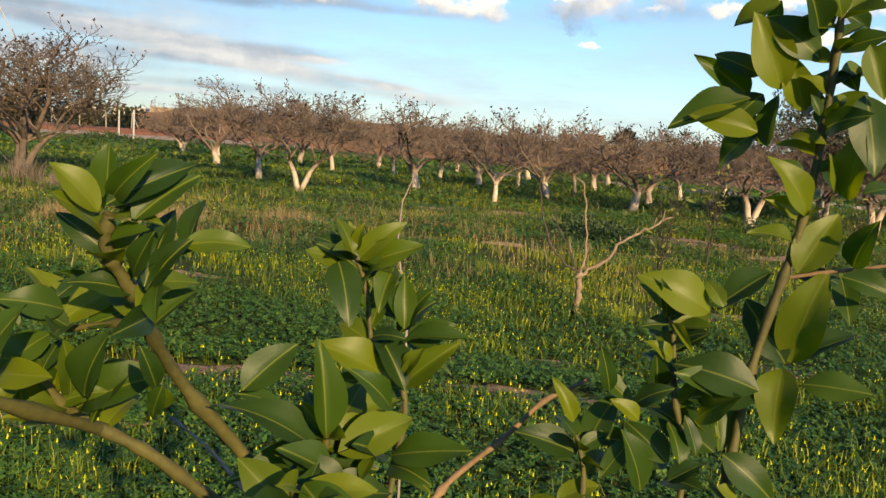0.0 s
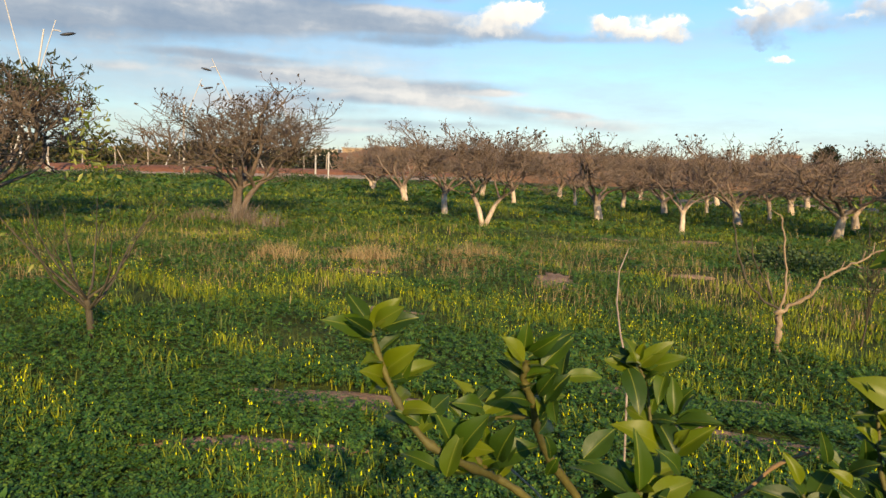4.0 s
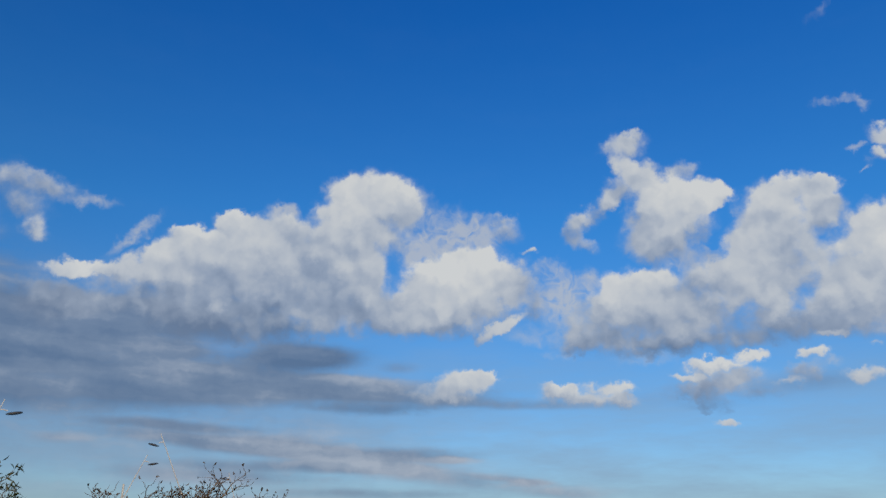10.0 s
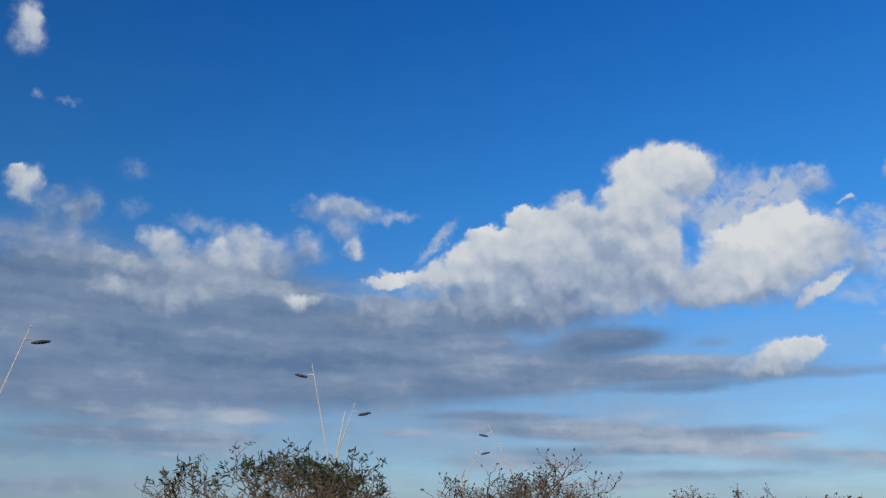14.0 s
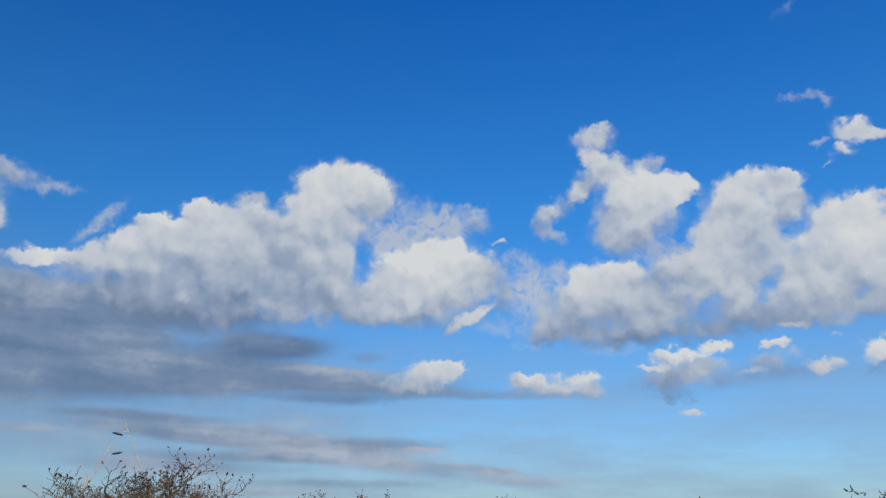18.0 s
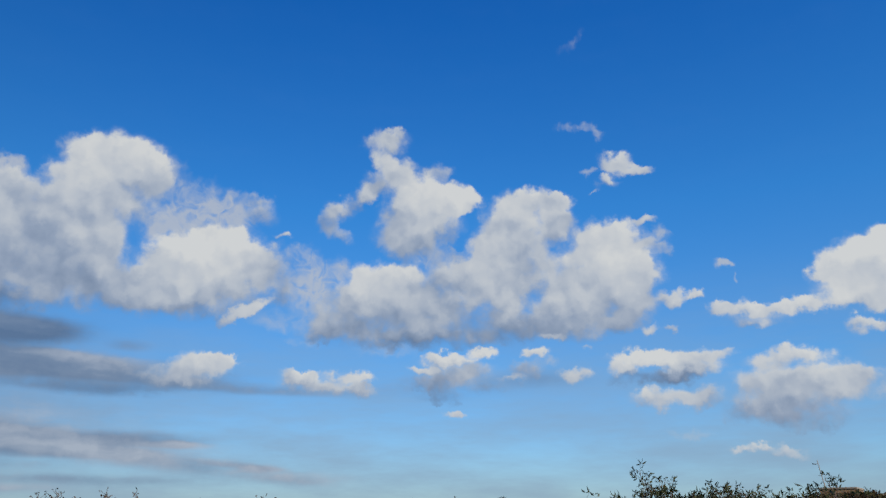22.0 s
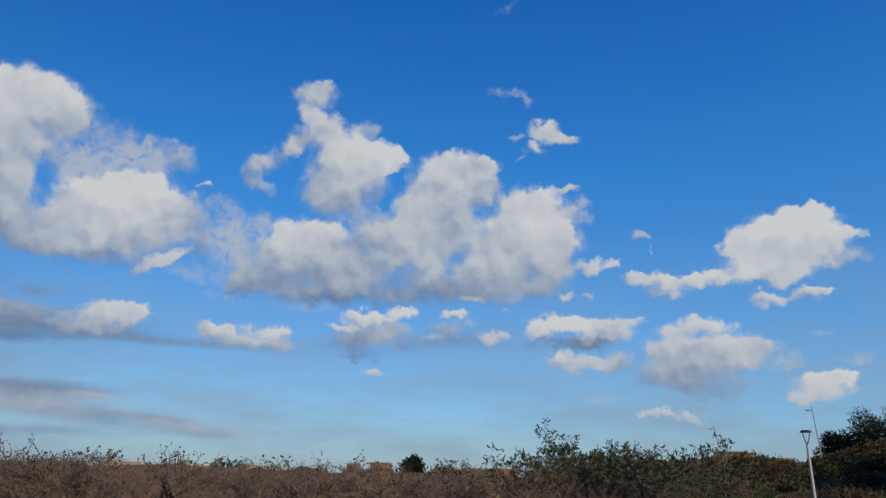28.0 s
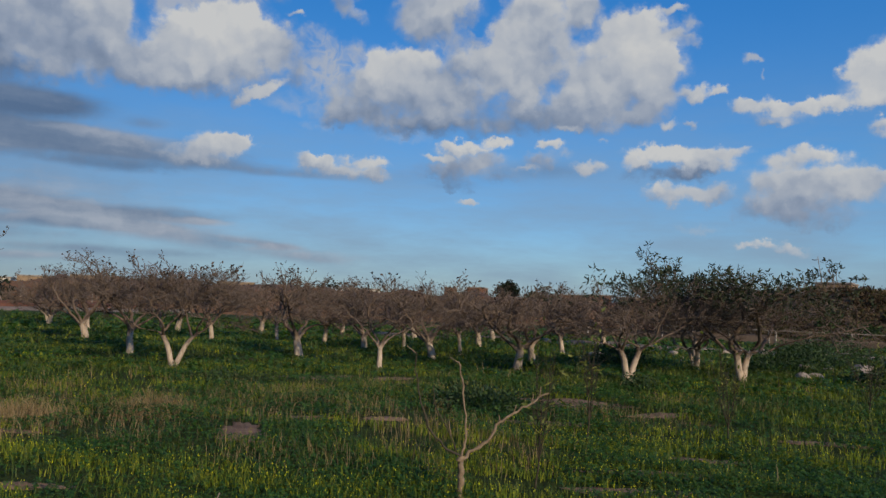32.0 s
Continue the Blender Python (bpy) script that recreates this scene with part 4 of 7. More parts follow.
def pruned_tree():
    """The young tree cut back to three limbs."""
    root = tagged(new("young_tree"), "small pruned young tree with pale peeling bark", "tree")
    root.location = (1.33, 6.5, float(swell(1.33, 6.5)))
    limb(root, "trunk", ((0, 0, -0.04), (-0.005, 0, 0.14), (-0.01, 0, 0.27), (0.0, 0, 0.36)), 0.034, 0.028, PALE_BARK, 1, 10)
    limb(root, "limb", ((0.0, 0, 0.34), (0.14, 0.0, 0.44), (0.22, 0.0, 0.50), (0.31, 0.01, 0.645), (0.43, 0.02, 0.72), (0.58, 0.02, 0.80), (0.73, 0.02, 0.89)), 0.021, 0.008, PALE_BARK, 2)
    limb(root, "limb", ((0.0, 0, 0.35), (-0.17, -0.02, 0.45), (-0.30, -0.03, 0.60), (-0.37, -0.03, 0.80), (-0.41, -0.02, 1.02), (-0.42, -0.02, 1.21)), 0.014, 0.006, GREY_BARK, 3)
    limb(root, "limb", ((-0.01, 0, 0.36), (0.03, 0.03, 0.50), (0.01, 0.04, 0.75), (-0.02, 0.04, 1.0), (-0.05, 0.04, 1.13)), 0.013, 0.008, PALE_BARK, 4)
    limb(root, "limb", ((-0.05, 0, 0.40), (-0.10, 0.02, 0.52), (-0.24, 0.05, 0.78), (-0.26, 0.05, 0.93)), 0.009, 0.005, GREY_BARK, 5)
    for k, (a, b) in enumerate((((0.43, 0.02, 0.72), (0.45, 0.02, 0.79)), ((0.58, 0.02, 0.80), (0.60, 0.03, 0.88)), ((0.65, 0.02, 0.85), (0.66, 0.02, 0.95)), ((0.31, 0.01, 0.64), (0.30, 0.02, 0.70)), ((-0.05, 0.04, 1.13), (-0.13, 0.03, 1.17)), ((-0.42, -0.02, 1.2), (-0.50, -0.02, 1.26)), ((-0.3, -0.03, 0.6), (-0.33, -0.03, 0.68)), ((-0.10, 0.02, 0.52), (-0.12, 0.03, 0.66)), ((0.03, 0.03, 0.5), (0.06, 0.03, 0.62)))):
        limb(root, "spur", (a, b), 0.007, 0.004, PALE_BARK, 10 + k, 5)


pruned_tree()


def sapling(x, y, height, spread, seed, leaves, mat, label, cluster=None, stem=0.02):
    """A thin young tree: one stem, upright whips and a few leaves."""
    root = tagged(new("sapling"), label, "tree")
    root.location = (x, y, float(swell(x, y)))
    c = Crown(seed)
    low, e = c.line((0, 0, -0.05), (0.02, 0, 1), height * 0.20 + 0.05, 0.05, 0.0, 4)
    t = Tubes(8)
    t.add(low, np.linspace(stem, stem * 0.8, 5))
    child("trunk", t.mesh("trunk", GREY_BARK), root)
    tips, fine_twigs = [], Tubes(4)
    for k in range(9):
        a = k * 2.4 + seed
        d = unit((spread * math.cos(a), spread * math.sin(a), 0.9))
        w, e = c.line(low[-1 - k % 2], d, height * c.rng.uniform(0.45, 0.85), 0.09, 0.10, 7)
        b = Tubes(5)
        b.add(w, np.linspace(stem * 0.42, 0.002, 8))
        for j in range(7):
            i = c.rng.integers(2, 7)
            s, e2 = c.line(w[i], c.fork(unit(w[i] - w[i - 1]), 38), height * c.rng.uniform(0.10, 0.26), 0.12, 0.06, 4)
            fine_twigs.add(s, np.linspace(0.0028, 0.0011, 5))
            tips.append(s[-1])
            tips.append(s[2])
        child("branch", b.mesh("branch", GREY_BARK), root)
    tagged(child("twig_crown", fine_twigs.mesh("twig_crown", GREY_BARK), root), kind="stuff")
    tips = np.array(tips)
    if leaves:
        r = c.rng
        q = tips[r.integers(0, len(tips), leaves)] + r.normal(0, 0.03, (leaves, 3))
        if cluster:
            n = int(leaves * 0.8)
            q[:n] = np.array(cluster[:3]) + r.normal(0, 1, (n, 3)) * cluster[3:]
        v, f = leaf_quads(q, r.normal(0, 1, q.shape) + (0, 0, 0.2), r.normal(0, 1, q.shape), r.uniform(0.04, 0.085, leaves), r.uniform(0.016, 0.032, leaves))
        child("foliage", mesh_of("foliage", v, f, mat), root)
    return root


sapling(-3.88, 4.87, 1.5, 1.2, 41, 170, SPROUT, "thin young tree with few yellow-green leaves", (-0.05, 0.1, 1.46, 0.11, 0.1, 0.2), 0.030)
sapling(2.1, 7.0, 1.35, 0.12, 42, 60, SPROUT, "slender sapling whip with small green leaves", None, 0.010)
sapling(5.3, 9.4, 1.3, 0.35, 43, 40, SPROUT, "thin bare sapling in the weeds", None, 0.012)
sapling(9.3, 12.0, 1.35, 0.55, 45, 90, SPROUT, "thin dry shrub with yellowish leaves", None, 0.014)
sapling(3.35, 9.2, 1.5, 0.10, 44, 50, SPROUT, "slender sapling whip with small green leaves", None, 0.010)

# ---------- weeds, flowers and dry grass of the field ----------
def soil_material():
    m, N, b = material("bare reddish soil", 0.95, 0.0, 0.15)
    p = position(N)
    g, h = N.noise(p, 30, 6.0, 0.7), N.noise(p, 4, 4.0, 0.6)
    t = N.math("ADD", N.math("MULTIPLY", g, 0.6), N.math("MULTIPLY", h, 0.45))
    N.put(b.inputs["Base Color"], N.ramp(t, (0.3, (0.085, 0.052, 0.034)), (0.52, (0.175, 0.115, 0.078)), (0.75, (0.28, 0.20, 0.14))))
    relief_bump(N, b, t, 0.9, 0.03)
    return m


SOIL = soil_material()
PATCHES = ((-0.70, 9.3, 0.28, 0.75, 8), (-1.3, 4.15, 1.0, 0.22, 5), (0.75, 4.10, 0.75, 0.13, -8), (-6.0, 11.3, 0.9, 0.30, 0), (-4.6, 12.1, 0.6, 0.25, 0), (0.2, 16.9, 0.9, 0.45, 10),
           (1.6, 16.6, 0.5, 0.3, 0), (4.0, 12.9, 1.5, 0.45, -12), (0.0, 10.5, 0.35, 0.15, 0), (1.05, 10.4, 0.3, 0.13, 0), (3.3, 10.8, 0.7, 0.16, -10), (2.9, 6.75, 0.65, 0.18, -15),
           (4.3, 8.3, 0.5, 0.22, -10), (5.4, 11.7, 0.45, 0.2, 0), (3.4, 7.4, 0.7, 0.14, -20), (4.2, 6.2, 0.6, 0.15, -15), (-3.3, 9.4, 0.4, 0.14, 5), (0.1, 4.9, 0.22, 0.22, 0),
           (-7.6, 13.2, 0.7, 0.2, 10), (6.6, 9.4, 0.6, 0.16, -20), (-2.2, 6.7, 0.4, 0.12, 0), (8.6, 13.9, 0.6, 0.25, -10), (-1.75, 3.25, 0.55, 0.10, 10), (0.85, 5.0, 0.25, 0.1, 0), (2.3, 5.0, 0.55, 0.12, -15))


def soil_patch(x, y, a, b, turn, seed):
    """A low uneven patch of bare earth with a ragged rim."""
    rng = np.random.default_rng(seed)
    w = np.linspace(0, 2 * np.pi, 40, endpoint=False)
    rim = 1 + 0.16 * np.sin(3 * w + rng.uniform(0, 6)) + 0.10 * np.sin(7 * w + rng.uniform(0, 6)) + 0.12 * np.sin(11 * w + rng.uniform(0, 6)) + rng.normal(0, 0.09, 40)
    c, s = math.cos(radians(turn)), math.sin(radians(turn))
    v, rings = [(x, y, 0.018)], (0.35, 0.65, 0.88, 1.0)
    for k, q in enumerate(rings):
        px, py = np.cos(w) * rim * a * q, np.sin(w) * rim * b * q
        z = 0.014 * (1 - q ** 3) + rng.normal(0, 0.004, 40) * (k < 3) + (-0.02 if k == 3 else 0.004)
        v += list(zip(x + px * c - py * s, y + px * s + py * c, z))
    v = np.array(v)
    v[:, 2] += swell(v[:, 0], v[:, 1])
    f = [(0, 1 + j, 1 + (j + 1) % 40) for j in range(40)]
    for k in range(3):
        for j in range(40):
            p, q = 1 + k * 40 + j, 1 + k * 40 + (j + 1) % 40
            f += [(p, p + 40, q + 40), (p, q + 40, q)]
    tagged(new("soil_patch", mesh_of("soil_patch", v, f, SOIL)), "bare patch of dry reddish soil between weeds", "soil", kind="structure")


for k, q in enumerate(PATCHES):
    soil_patch(*q, k)


def off_patch(x, y, grow=0.8):
    keep = np.ones(len(x), bool)
    for px, py, a, b, turn in PATCHES:
        c, s = math.cos(radians(turn)), math.sin(radians(turn))
        u, v = ((x - px) * c + (y - py) * s) / a, (-(x - px) * s + (y - py) * c) / b
        keep &= u * u + v * v > grow * grow
    return keep


def wave(x, y, seed, size):
    """Smooth uneven field between 0 and 1, for where each weed grows."""
    rng = np.random.default_rng(seed)
    t = np.zeros_like(x)
    for k in range(7):
        a, f, ph = rng.uniform(0, 6.28), (0.6 + 0.35 * k) / size, rng.uniform(0, 6.28)
        t += np.sin((x * math.cos(a) + y * math.sin(a)) * f * 6.28 / 2 + ph) / (1 + 0.3 * k)
    return 0.5 + 0.5 * np.tanh(t * 0.55)


def favour(x, y):
    """Flowers crowd round the pruned tree and thin out in the dry belt behind it."""
    return 0.10 * np.exp(-((x - 1.0) / 2.4) ** 2 - ((y - 3.9) / 1.1) ** 2) + 0.14 * np.exp(-((x - 1.6) / 1.6) ** 2 - ((y - 5.6) / 1.8) ** 2) - 0.12 * np.exp(-((x + 1.4) / 2.2) ** 2 - ((y - 8.8) / 1.6) ** 2) + 0.12 * np.exp(-((x - 3.6) / 1.6) ** 2 - ((y - 8.5) / 2.5) ** 2)


def scatter(rng, r0, r1, density, left=-47, right=44):
    n = int((r1 * r1 - r0 * r0) * radians(right - left) / 2 * density)
    r, a = np.sqrt(rng.uniform(r0 * r0, r1 * r1, n)), np.radians(rng.uniform(left, right, n))
    x, y = r * np.sin(a), r * np.cos(a)
    k = off_patch(x, y)
    return x[k], y[k]


def blades(x, y, height, width, lean, rng, z0=0.0):
    """Bent grass blades: two quads each."""
    n = len(x)
    a, b = rng.uniform(0, 6.28, n), rng.uniform(0, 6.28, n)
    side = np.stack([np.cos(a), np.sin(a), np.zeros(n)], -1)
    go = np.stack([np.cos(b), np.sin(b), np.zeros(n)], -1)
    base = np.stack([x, y, swell(x, y) + z0], -1)
    h, w, l = (np.broadcast_to(q, n)[:, None] for q in (height, width, lean))
    up = np.array((0, 0, 1.0))
    mid, tip = base + up * h * 0.6 + go * l * h * 0.3, base + up * h + go * l * h
    v = np.stack([base - side * w / 2, base + side * w / 2, mid + side * w * 0.35, mid - side * w * 0.35, tip + side * w * 0.06, tip - side * w * 0.06], 1).reshape(-1, 3)
    f = (np.arange(n)[:, None, None] * 6 + np.array([(0, 1, 2, 3), (3, 2, 4, 5)])[None]).reshape(-1, 4)
    return v, f


def clover(x, y, height, size, rng):
    """Three folded leaflets on top of each short stalk."""
    n = len(x)
    c = np.stack([x, y, swell(x, y) + height], -1)
    v = []
    turn, tip_z = rng.uniform(0, 6.28, n), rng.normal(0.0, 0.35, n)
    lean = rng.normal(0, 0.35, (n, 2))
    for k in range(3):
        a = turn + k * 2.094
        d = np.stack([np.cos(a), np.sin(a), -0.15 + lean[:, 0] * np.cos(a) + lean[:, 1] * np.sin(a)], -1)
        s = np.stack([-np.sin(a), np.cos(a), -lean[:, 0] * np.sin(a) + lean[:, 1] * np.cos(a)], -1)
        q = size[:, None]
        v += [c, c + d * q * 0.75 - s * q * 0.55 + (0, 0, 0.004), c + d * q * 0.86, c + d * q * 0.75 + s * q * 0.55 + (0, 0, 0.004)]
    v = np.stack(v, 1).reshape(-1, 3)
    f = (np.arange(n)[:, None, None] * 12 + np.array([(0, 3, 2, 1), (4, 7, 6, 5), (8, 11, 10, 9)])[None]).reshape(-1, 4)
    return v, f


def flowers(x, y, height, size, rng):
    """Nodding yellow bells, each a four-sided trumpet on a bent stalk; stalk faces take the second material."""
    n = len(x)
    a = rng.uniform(0, 6.28, n)
    go = np.stack([np.cos(a), np.sin(a), np.zeros(n)], -1)
    base = np.stack([x, y, swell(x, y) + 0.02], -1)
    h, q = height[:, None], size[:, None]
    head = base + (0, 0, 1) * h + go * q * 0.7
    side = np.stack([-np.sin(a), np.cos(a), np.zeros(n)], -1)
    droop = go * 0.35 + (0, 0, -1.25)
    up = go * 0.6 + (0, 0, 0.6)
    mouth = head + droop * q * 1.1
    v = np.stack([base - side * 0.0009, base + side * 0.0009, head + side * 0.0009, head - side * 0.0009, head,
                  mouth + side * q * 0.34, mouth + up * q * 0.32, mouth - side * q * 0.34, mouth - up * q * 0.25], 1).reshape(-1, 3)
    quads = np.array([(0, 1, 2, 3), (4, 5, 6, 4), (4, 6, 7, 4), (4, 7, 8, 4), (4, 8, 5, 4)])
    return v, np.arange(n)[:, None, None] * 9, n


def stuff(name, v, f, mat, label, category, shade=True):
    return tagged(new(name, mesh_of(name, v, f, mat, shade=shade)), label, category, kind="stuff")


def join(*sets):
    v, f, n = [], [], 0
    for a, b in sets:
        v.append(a)
        f.append(b + n)
        n += len(a)
    return np.concatenate(v), np.concatenate(f)


CLOVER = leafy("sorrel leaf", (0.011, 0.044, 0.010), (0.027, 0.086, 0.016), (0.074, 0.134, 0.018), 0.6, 0.3, 0.3)
YELLOWISH = leafy("yellow-green weed leaf", (0.070, 0.110, 0.010), (0.130, 0.170, 0.013), (0.25, 0.255, 0.018), 0.6, 0.3, 0.3)
GRASS = leafy("green grass blade", (0.026, 0.052, 0.010), (0.056, 0.088, 0.015), (0.105, 0.122, 0.026), 0.6, 0.3, 0.3)
STRAW = leafy("dry straw", (0.12, 0.085, 0.044), (0.22, 0.16, 0.082), (0.33, 0.25, 0.14), 0.8, 0.25, 0.2, 1.0)
PETAL = leafy("yellow petal", (0.44, 0.46, 0.008), (0.56, 0.57, 0.012), (0.68, 0.66, 0.02), 0.6, 0.4, 0.2, 1.0)
STALK = leafy("green stalk", (0.045, 0.08, 0.018), (0.07, 0.11, 0.026), (0.10, 0.14, 0.035), 0.6, 0.2, 0.3, 1.0)

rng = np.random.default_rng(77)
sets = []
for r0, r1, density, tall, size in ((1.9, 5.0, 2300, 0.085, 0.020), (5.0, 9.0, 1500, 0.09, 0.0195), (9.0, 17.0, 520, 0.10, 0.027), (17.0, 34.0, 70, 0.11, 0.062), (34.0, 60.0, 9, 0.14, 0.17)):
    x, y = scatter(rng, r0, r1, density)
    k = wave(x, y, 5, 2.2) + rng.normal(0, 0.12, len(x)) > 0.30
    x, y = x[k], y[k]
    h = tall * (0.45 + 0.9 * wave(x, y, 6, 1.1)) * rng.uniform(0.5, 1.25, len(x))
    sets.append(clover(x, y, h, size * rng.uniform(0.6, 1.3, len(x)), rng))
glow = []
for r0, r1, density, tall, wide in ((1.9, 5.0, 620, 0.105, 0.008), (5.0, 10.0, 760, 0.095, 0.010), (10.0, 20.0, 330, 0.10, 0.015), (20.0, 36.0, 55, 0.12, 0.04), (36.0, 60.0, 8, 0.15, 0.11)):
    x, y = scatter(rng, r0, r1, density)
    k = 0.4 * wave(x, y, 21, 1.7) + 0.6 * wave(x, y, 23, 0.45) + rng.normal(0, 0.07, len(x)) + favour(x, y) > 0.62
    x, y = x[k], y[k]
    glow.append(blades(x, y, tall * rng.uniform(0.55, 1.2, len(x)), wide * rng.uniform(0.6, 1.3, len(x)), rng.uniform(0.1, 0.5, len(x)), rng))
rng_round = np.random.default_rng(78)
x, y = scatter(rng_round, 0.4, 12.0, 150, -180, 180)
way_off = np.degrees(np.arctan2(x, y))
k = (np.hypot(x, y) < 1.95) | (way_off < -46) | (way_off > 43)
x, y = x[k], y[k]
k = wave(x, y, 5, 2.2) + rng_round.normal(0, 0.12, len(x)) > 0.30
x, y = x[k], y[k]
sets.append(clover(x, y, 0.09 * rng_round.uniform(0.5, 1.25, len(x)), 0.036 * rng_round.uniform(0.6, 1.3, len(x)), rng_round))
stuff("yellow_weeds", *join(*glow), YELLOWISH, "patches of yellow-green flowering weeds", "weeds", False)
stuff("sorrel_carpet", *join(*sets), CLOVER, "dense low carpet of dark green sorrel leaves", "weeds", False)

sets = []
for r0, r1, density, tall, wide in ((1.9, 6.0, 150, 0.12, 0.005), (6.0, 13.0, 110, 0.14, 0.008), (13.0, 26.0, 110, 0.16, 0.016), (26.0, 60.0, 18, 0.20, 0.05)):
    x, y = scatter(rng, r0, r1, density)
    k = wave(x, y, 8, 1.6) + rng.normal(0, 0.15, len(x)) > 0.42
    x, y = x[k], y[k]
    sets.append(blades(x, y, tall * rng.uniform(0.5, 1.3, len(x)), wide * rng.uniform(0.7, 1.3, len(x)), rng.uniform(0.1, 0.8, len(x)), rng))
stuff("green_grass", *join(*sets), GRASS, "thin green grass blades among the sorrel", "grass")

sets = []
for r0, r1, density, tall, wide, level in ((2.2, 7.0, 14, 0.16, 0.003, 0.62), (7.0, 15.0, 150, 0.15, 0.006, 0.50), (15.0, 30.0, 16, 0.2, 0.012, 0.6)):
    x, y = scatter(rng, r0, r1, density)
    band = np.exp(-((y - 10.8 - 0.12 * x) / 2.4) ** 2) * (x < 2.5) + 0.35 * np.exp(-((y - 14.5) / 3.0) ** 2)
    k = wave(x, y, 9, 1.4) * (0.35 + 1.0 * band) + rng.normal(0, 0.07, len(x)) > level * 0.72
    x, y = x[k], y[k]
    sets.append(blades(x, y, tall * rng.uniform(0.4, 1.5, len(x)), wide * rng.uniform(0.6, 1.3, len(x)), rng.uniform(0.05, 0.6, len(x)), rng))
stuff("dry_grass", *join(*sets), STRAW, "thin tan dry grass standing among green weeds", "grass")

vs, fs, ids, base_n = [], [], [], 0
for r0, r1, density, tall, size in ((1.9, 5.0, 150, 0.14, 0.012), (5.0, 10.0, 150, 0.14, 0.011), (10.0, 20.0, 22, 0.12, 0.014), (20.0, 36.0, 2, 0.13, 0.025)):
    x, y = scatter(rng, r0, r1, density)
    k = 0.4 * wave(x, y, 21, 1.7) + 0.6 * wave(x, y, 23, 0.45) + rng.normal(0, 0.07, len(x)) + favour(x, y) > 0.64
    x, y = x[k], y[k]
    v, o, n = flowers(x, y, tall * rng.uniform(0.6, 1.25, len(x)), size * rng.uniform(0.7, 1.3, len(x)), rng)
    tri = np.array([(0, 1, 2), (0, 2, 3), (4, 5, 6), (4, 6, 7), (4, 7, 8), (4, 8, 5)])
    fs.append((o + tri[None]).reshape(-1, 3) + base_n)
    ids.append(np.tile((1, 1, 0, 0, 0, 0), n))
    vs.append(v)
    base_n += len(v)
tagged(new("yellow_flowers", mesh_of("yellow_flowers", np.concatenate(vs), np.concatenate(fs), [PETAL, STALK], np.concatenate(ids), False)),
       "nodding yellow sorrel flowers scattered over the field", "flowers", kind="stuff")


def bush(name, x, y, wide, high, count, mat, size, seed, label, category, straight=0.0, narrow=0.5):
    """A loose heap of leaves or dry stems."""
    r = np.random.default_rng(seed)
    if straight:
        px, py = x + r.normal(0, wide * 0.4, count), y + r.normal(0, wide * 0.4, count)
        d = np.hypot(px - x, py - y) / wide
        v, f = blades(px, py, high * (1.1 - 0.6 * d).clip(0.25, 1) * r.uniform(0.5, 1.2, count), size * r.uniform(0.6, 1.3, count), r.uniform(0.1, 0.9, count), r)
    else:
        q = r.normal(0, 1, (count, 3))
        q /= np.linalg.norm(q, axis=1)[:, None]
        q *= r.uniform(0.55, 1.0, (count, 1)) * (1 + 0.25 * np.sin(q[:, :1] * 5 + seed) * np.cos(q[:, 1:2] * 4))
        c = q * (wide, wide, high) * (1, 1, 1)
        c[:, 2] = np.abs(c[:, 2])
        c += (x, y, float(swell(x, y)))
        v, f = leaf_quads(c, q + r.normal(0, 0.8, q.shape), r.normal(0, 1, q.shape), size * r.uniform(0.6, 1.4, count), size * narrow * r.uniform(0.6, 1.3, count))
    return tagged(new(name, mesh_of(name, v, f, mat)), label, category, kind="stuff")


HERB = leafy("dark weed leaf", (0.012, 0.028, 0.012), (0.022, 0.046, 0.016), (0.05, 0.085, 0.024), 0.6, 0.25, 0.3)
PALE_STRAW = leafy("grey dry stem", (0.07, 0.055, 0.043), (0.125, 0.10, 0.08), (0.20, 0.165, 0.135), 0.85, 0.2, 0.2, 1.0)
bush("dry_bush", -8.1, 15.7, 0.6, 0.55, 260, PALE_STRAW, 0.012, 1, "grey dry grass tuft under the fig tree", "grass tuft", 1.0)
bush("dry_bush", -9.0, 15.4, 0.55, 0.35, 180, PALE_STRAW, 0.012, 2, "low grey dry grass tuft", "grass tuft", 1.0)
bush("dry_bush", -7.2, 15.2, 0.5, 0.4, 160, PALE_STRAW, 0.012, 7, "low grey dry grass tuft", "grass tuft", 1.0)
bush("weed_clump", 2.6, 12.1, 0.85, 0.34, 1500, HERB, 0.07, 3, "low clump of dark green weeds", "weeds")
bush("weed_clump", 6.55, 15.3, 0.40, 0.34, 700, HERB, 0.06, 4, "dark green weed clump beside a white trunk", "weeds")
bush("weed_clump", -1.6, 15.3, 1.0, 0.22, 900, HERB, 0.06, 5, "low clump of dark green weeds", "weeds")
bush("straw_clump", -3.4, 10.4, 0.7, 0.30, 620, STRAW, 0.008, 6, "tan dry grass clump", "grass tuft", 1.0)
bush("straw_clump", -2.0, 10.9, 0.7, 0.28, 520, STRAW, 0.008, 8, "tan dry grass clump", "grass tuft", 1.0)
bush("straw_clump", -4.6, 9.9, 0.6, 0.26, 420, STRAW, 0.008, 9, "tan dry grass clump", "grass tuft", 1.0)
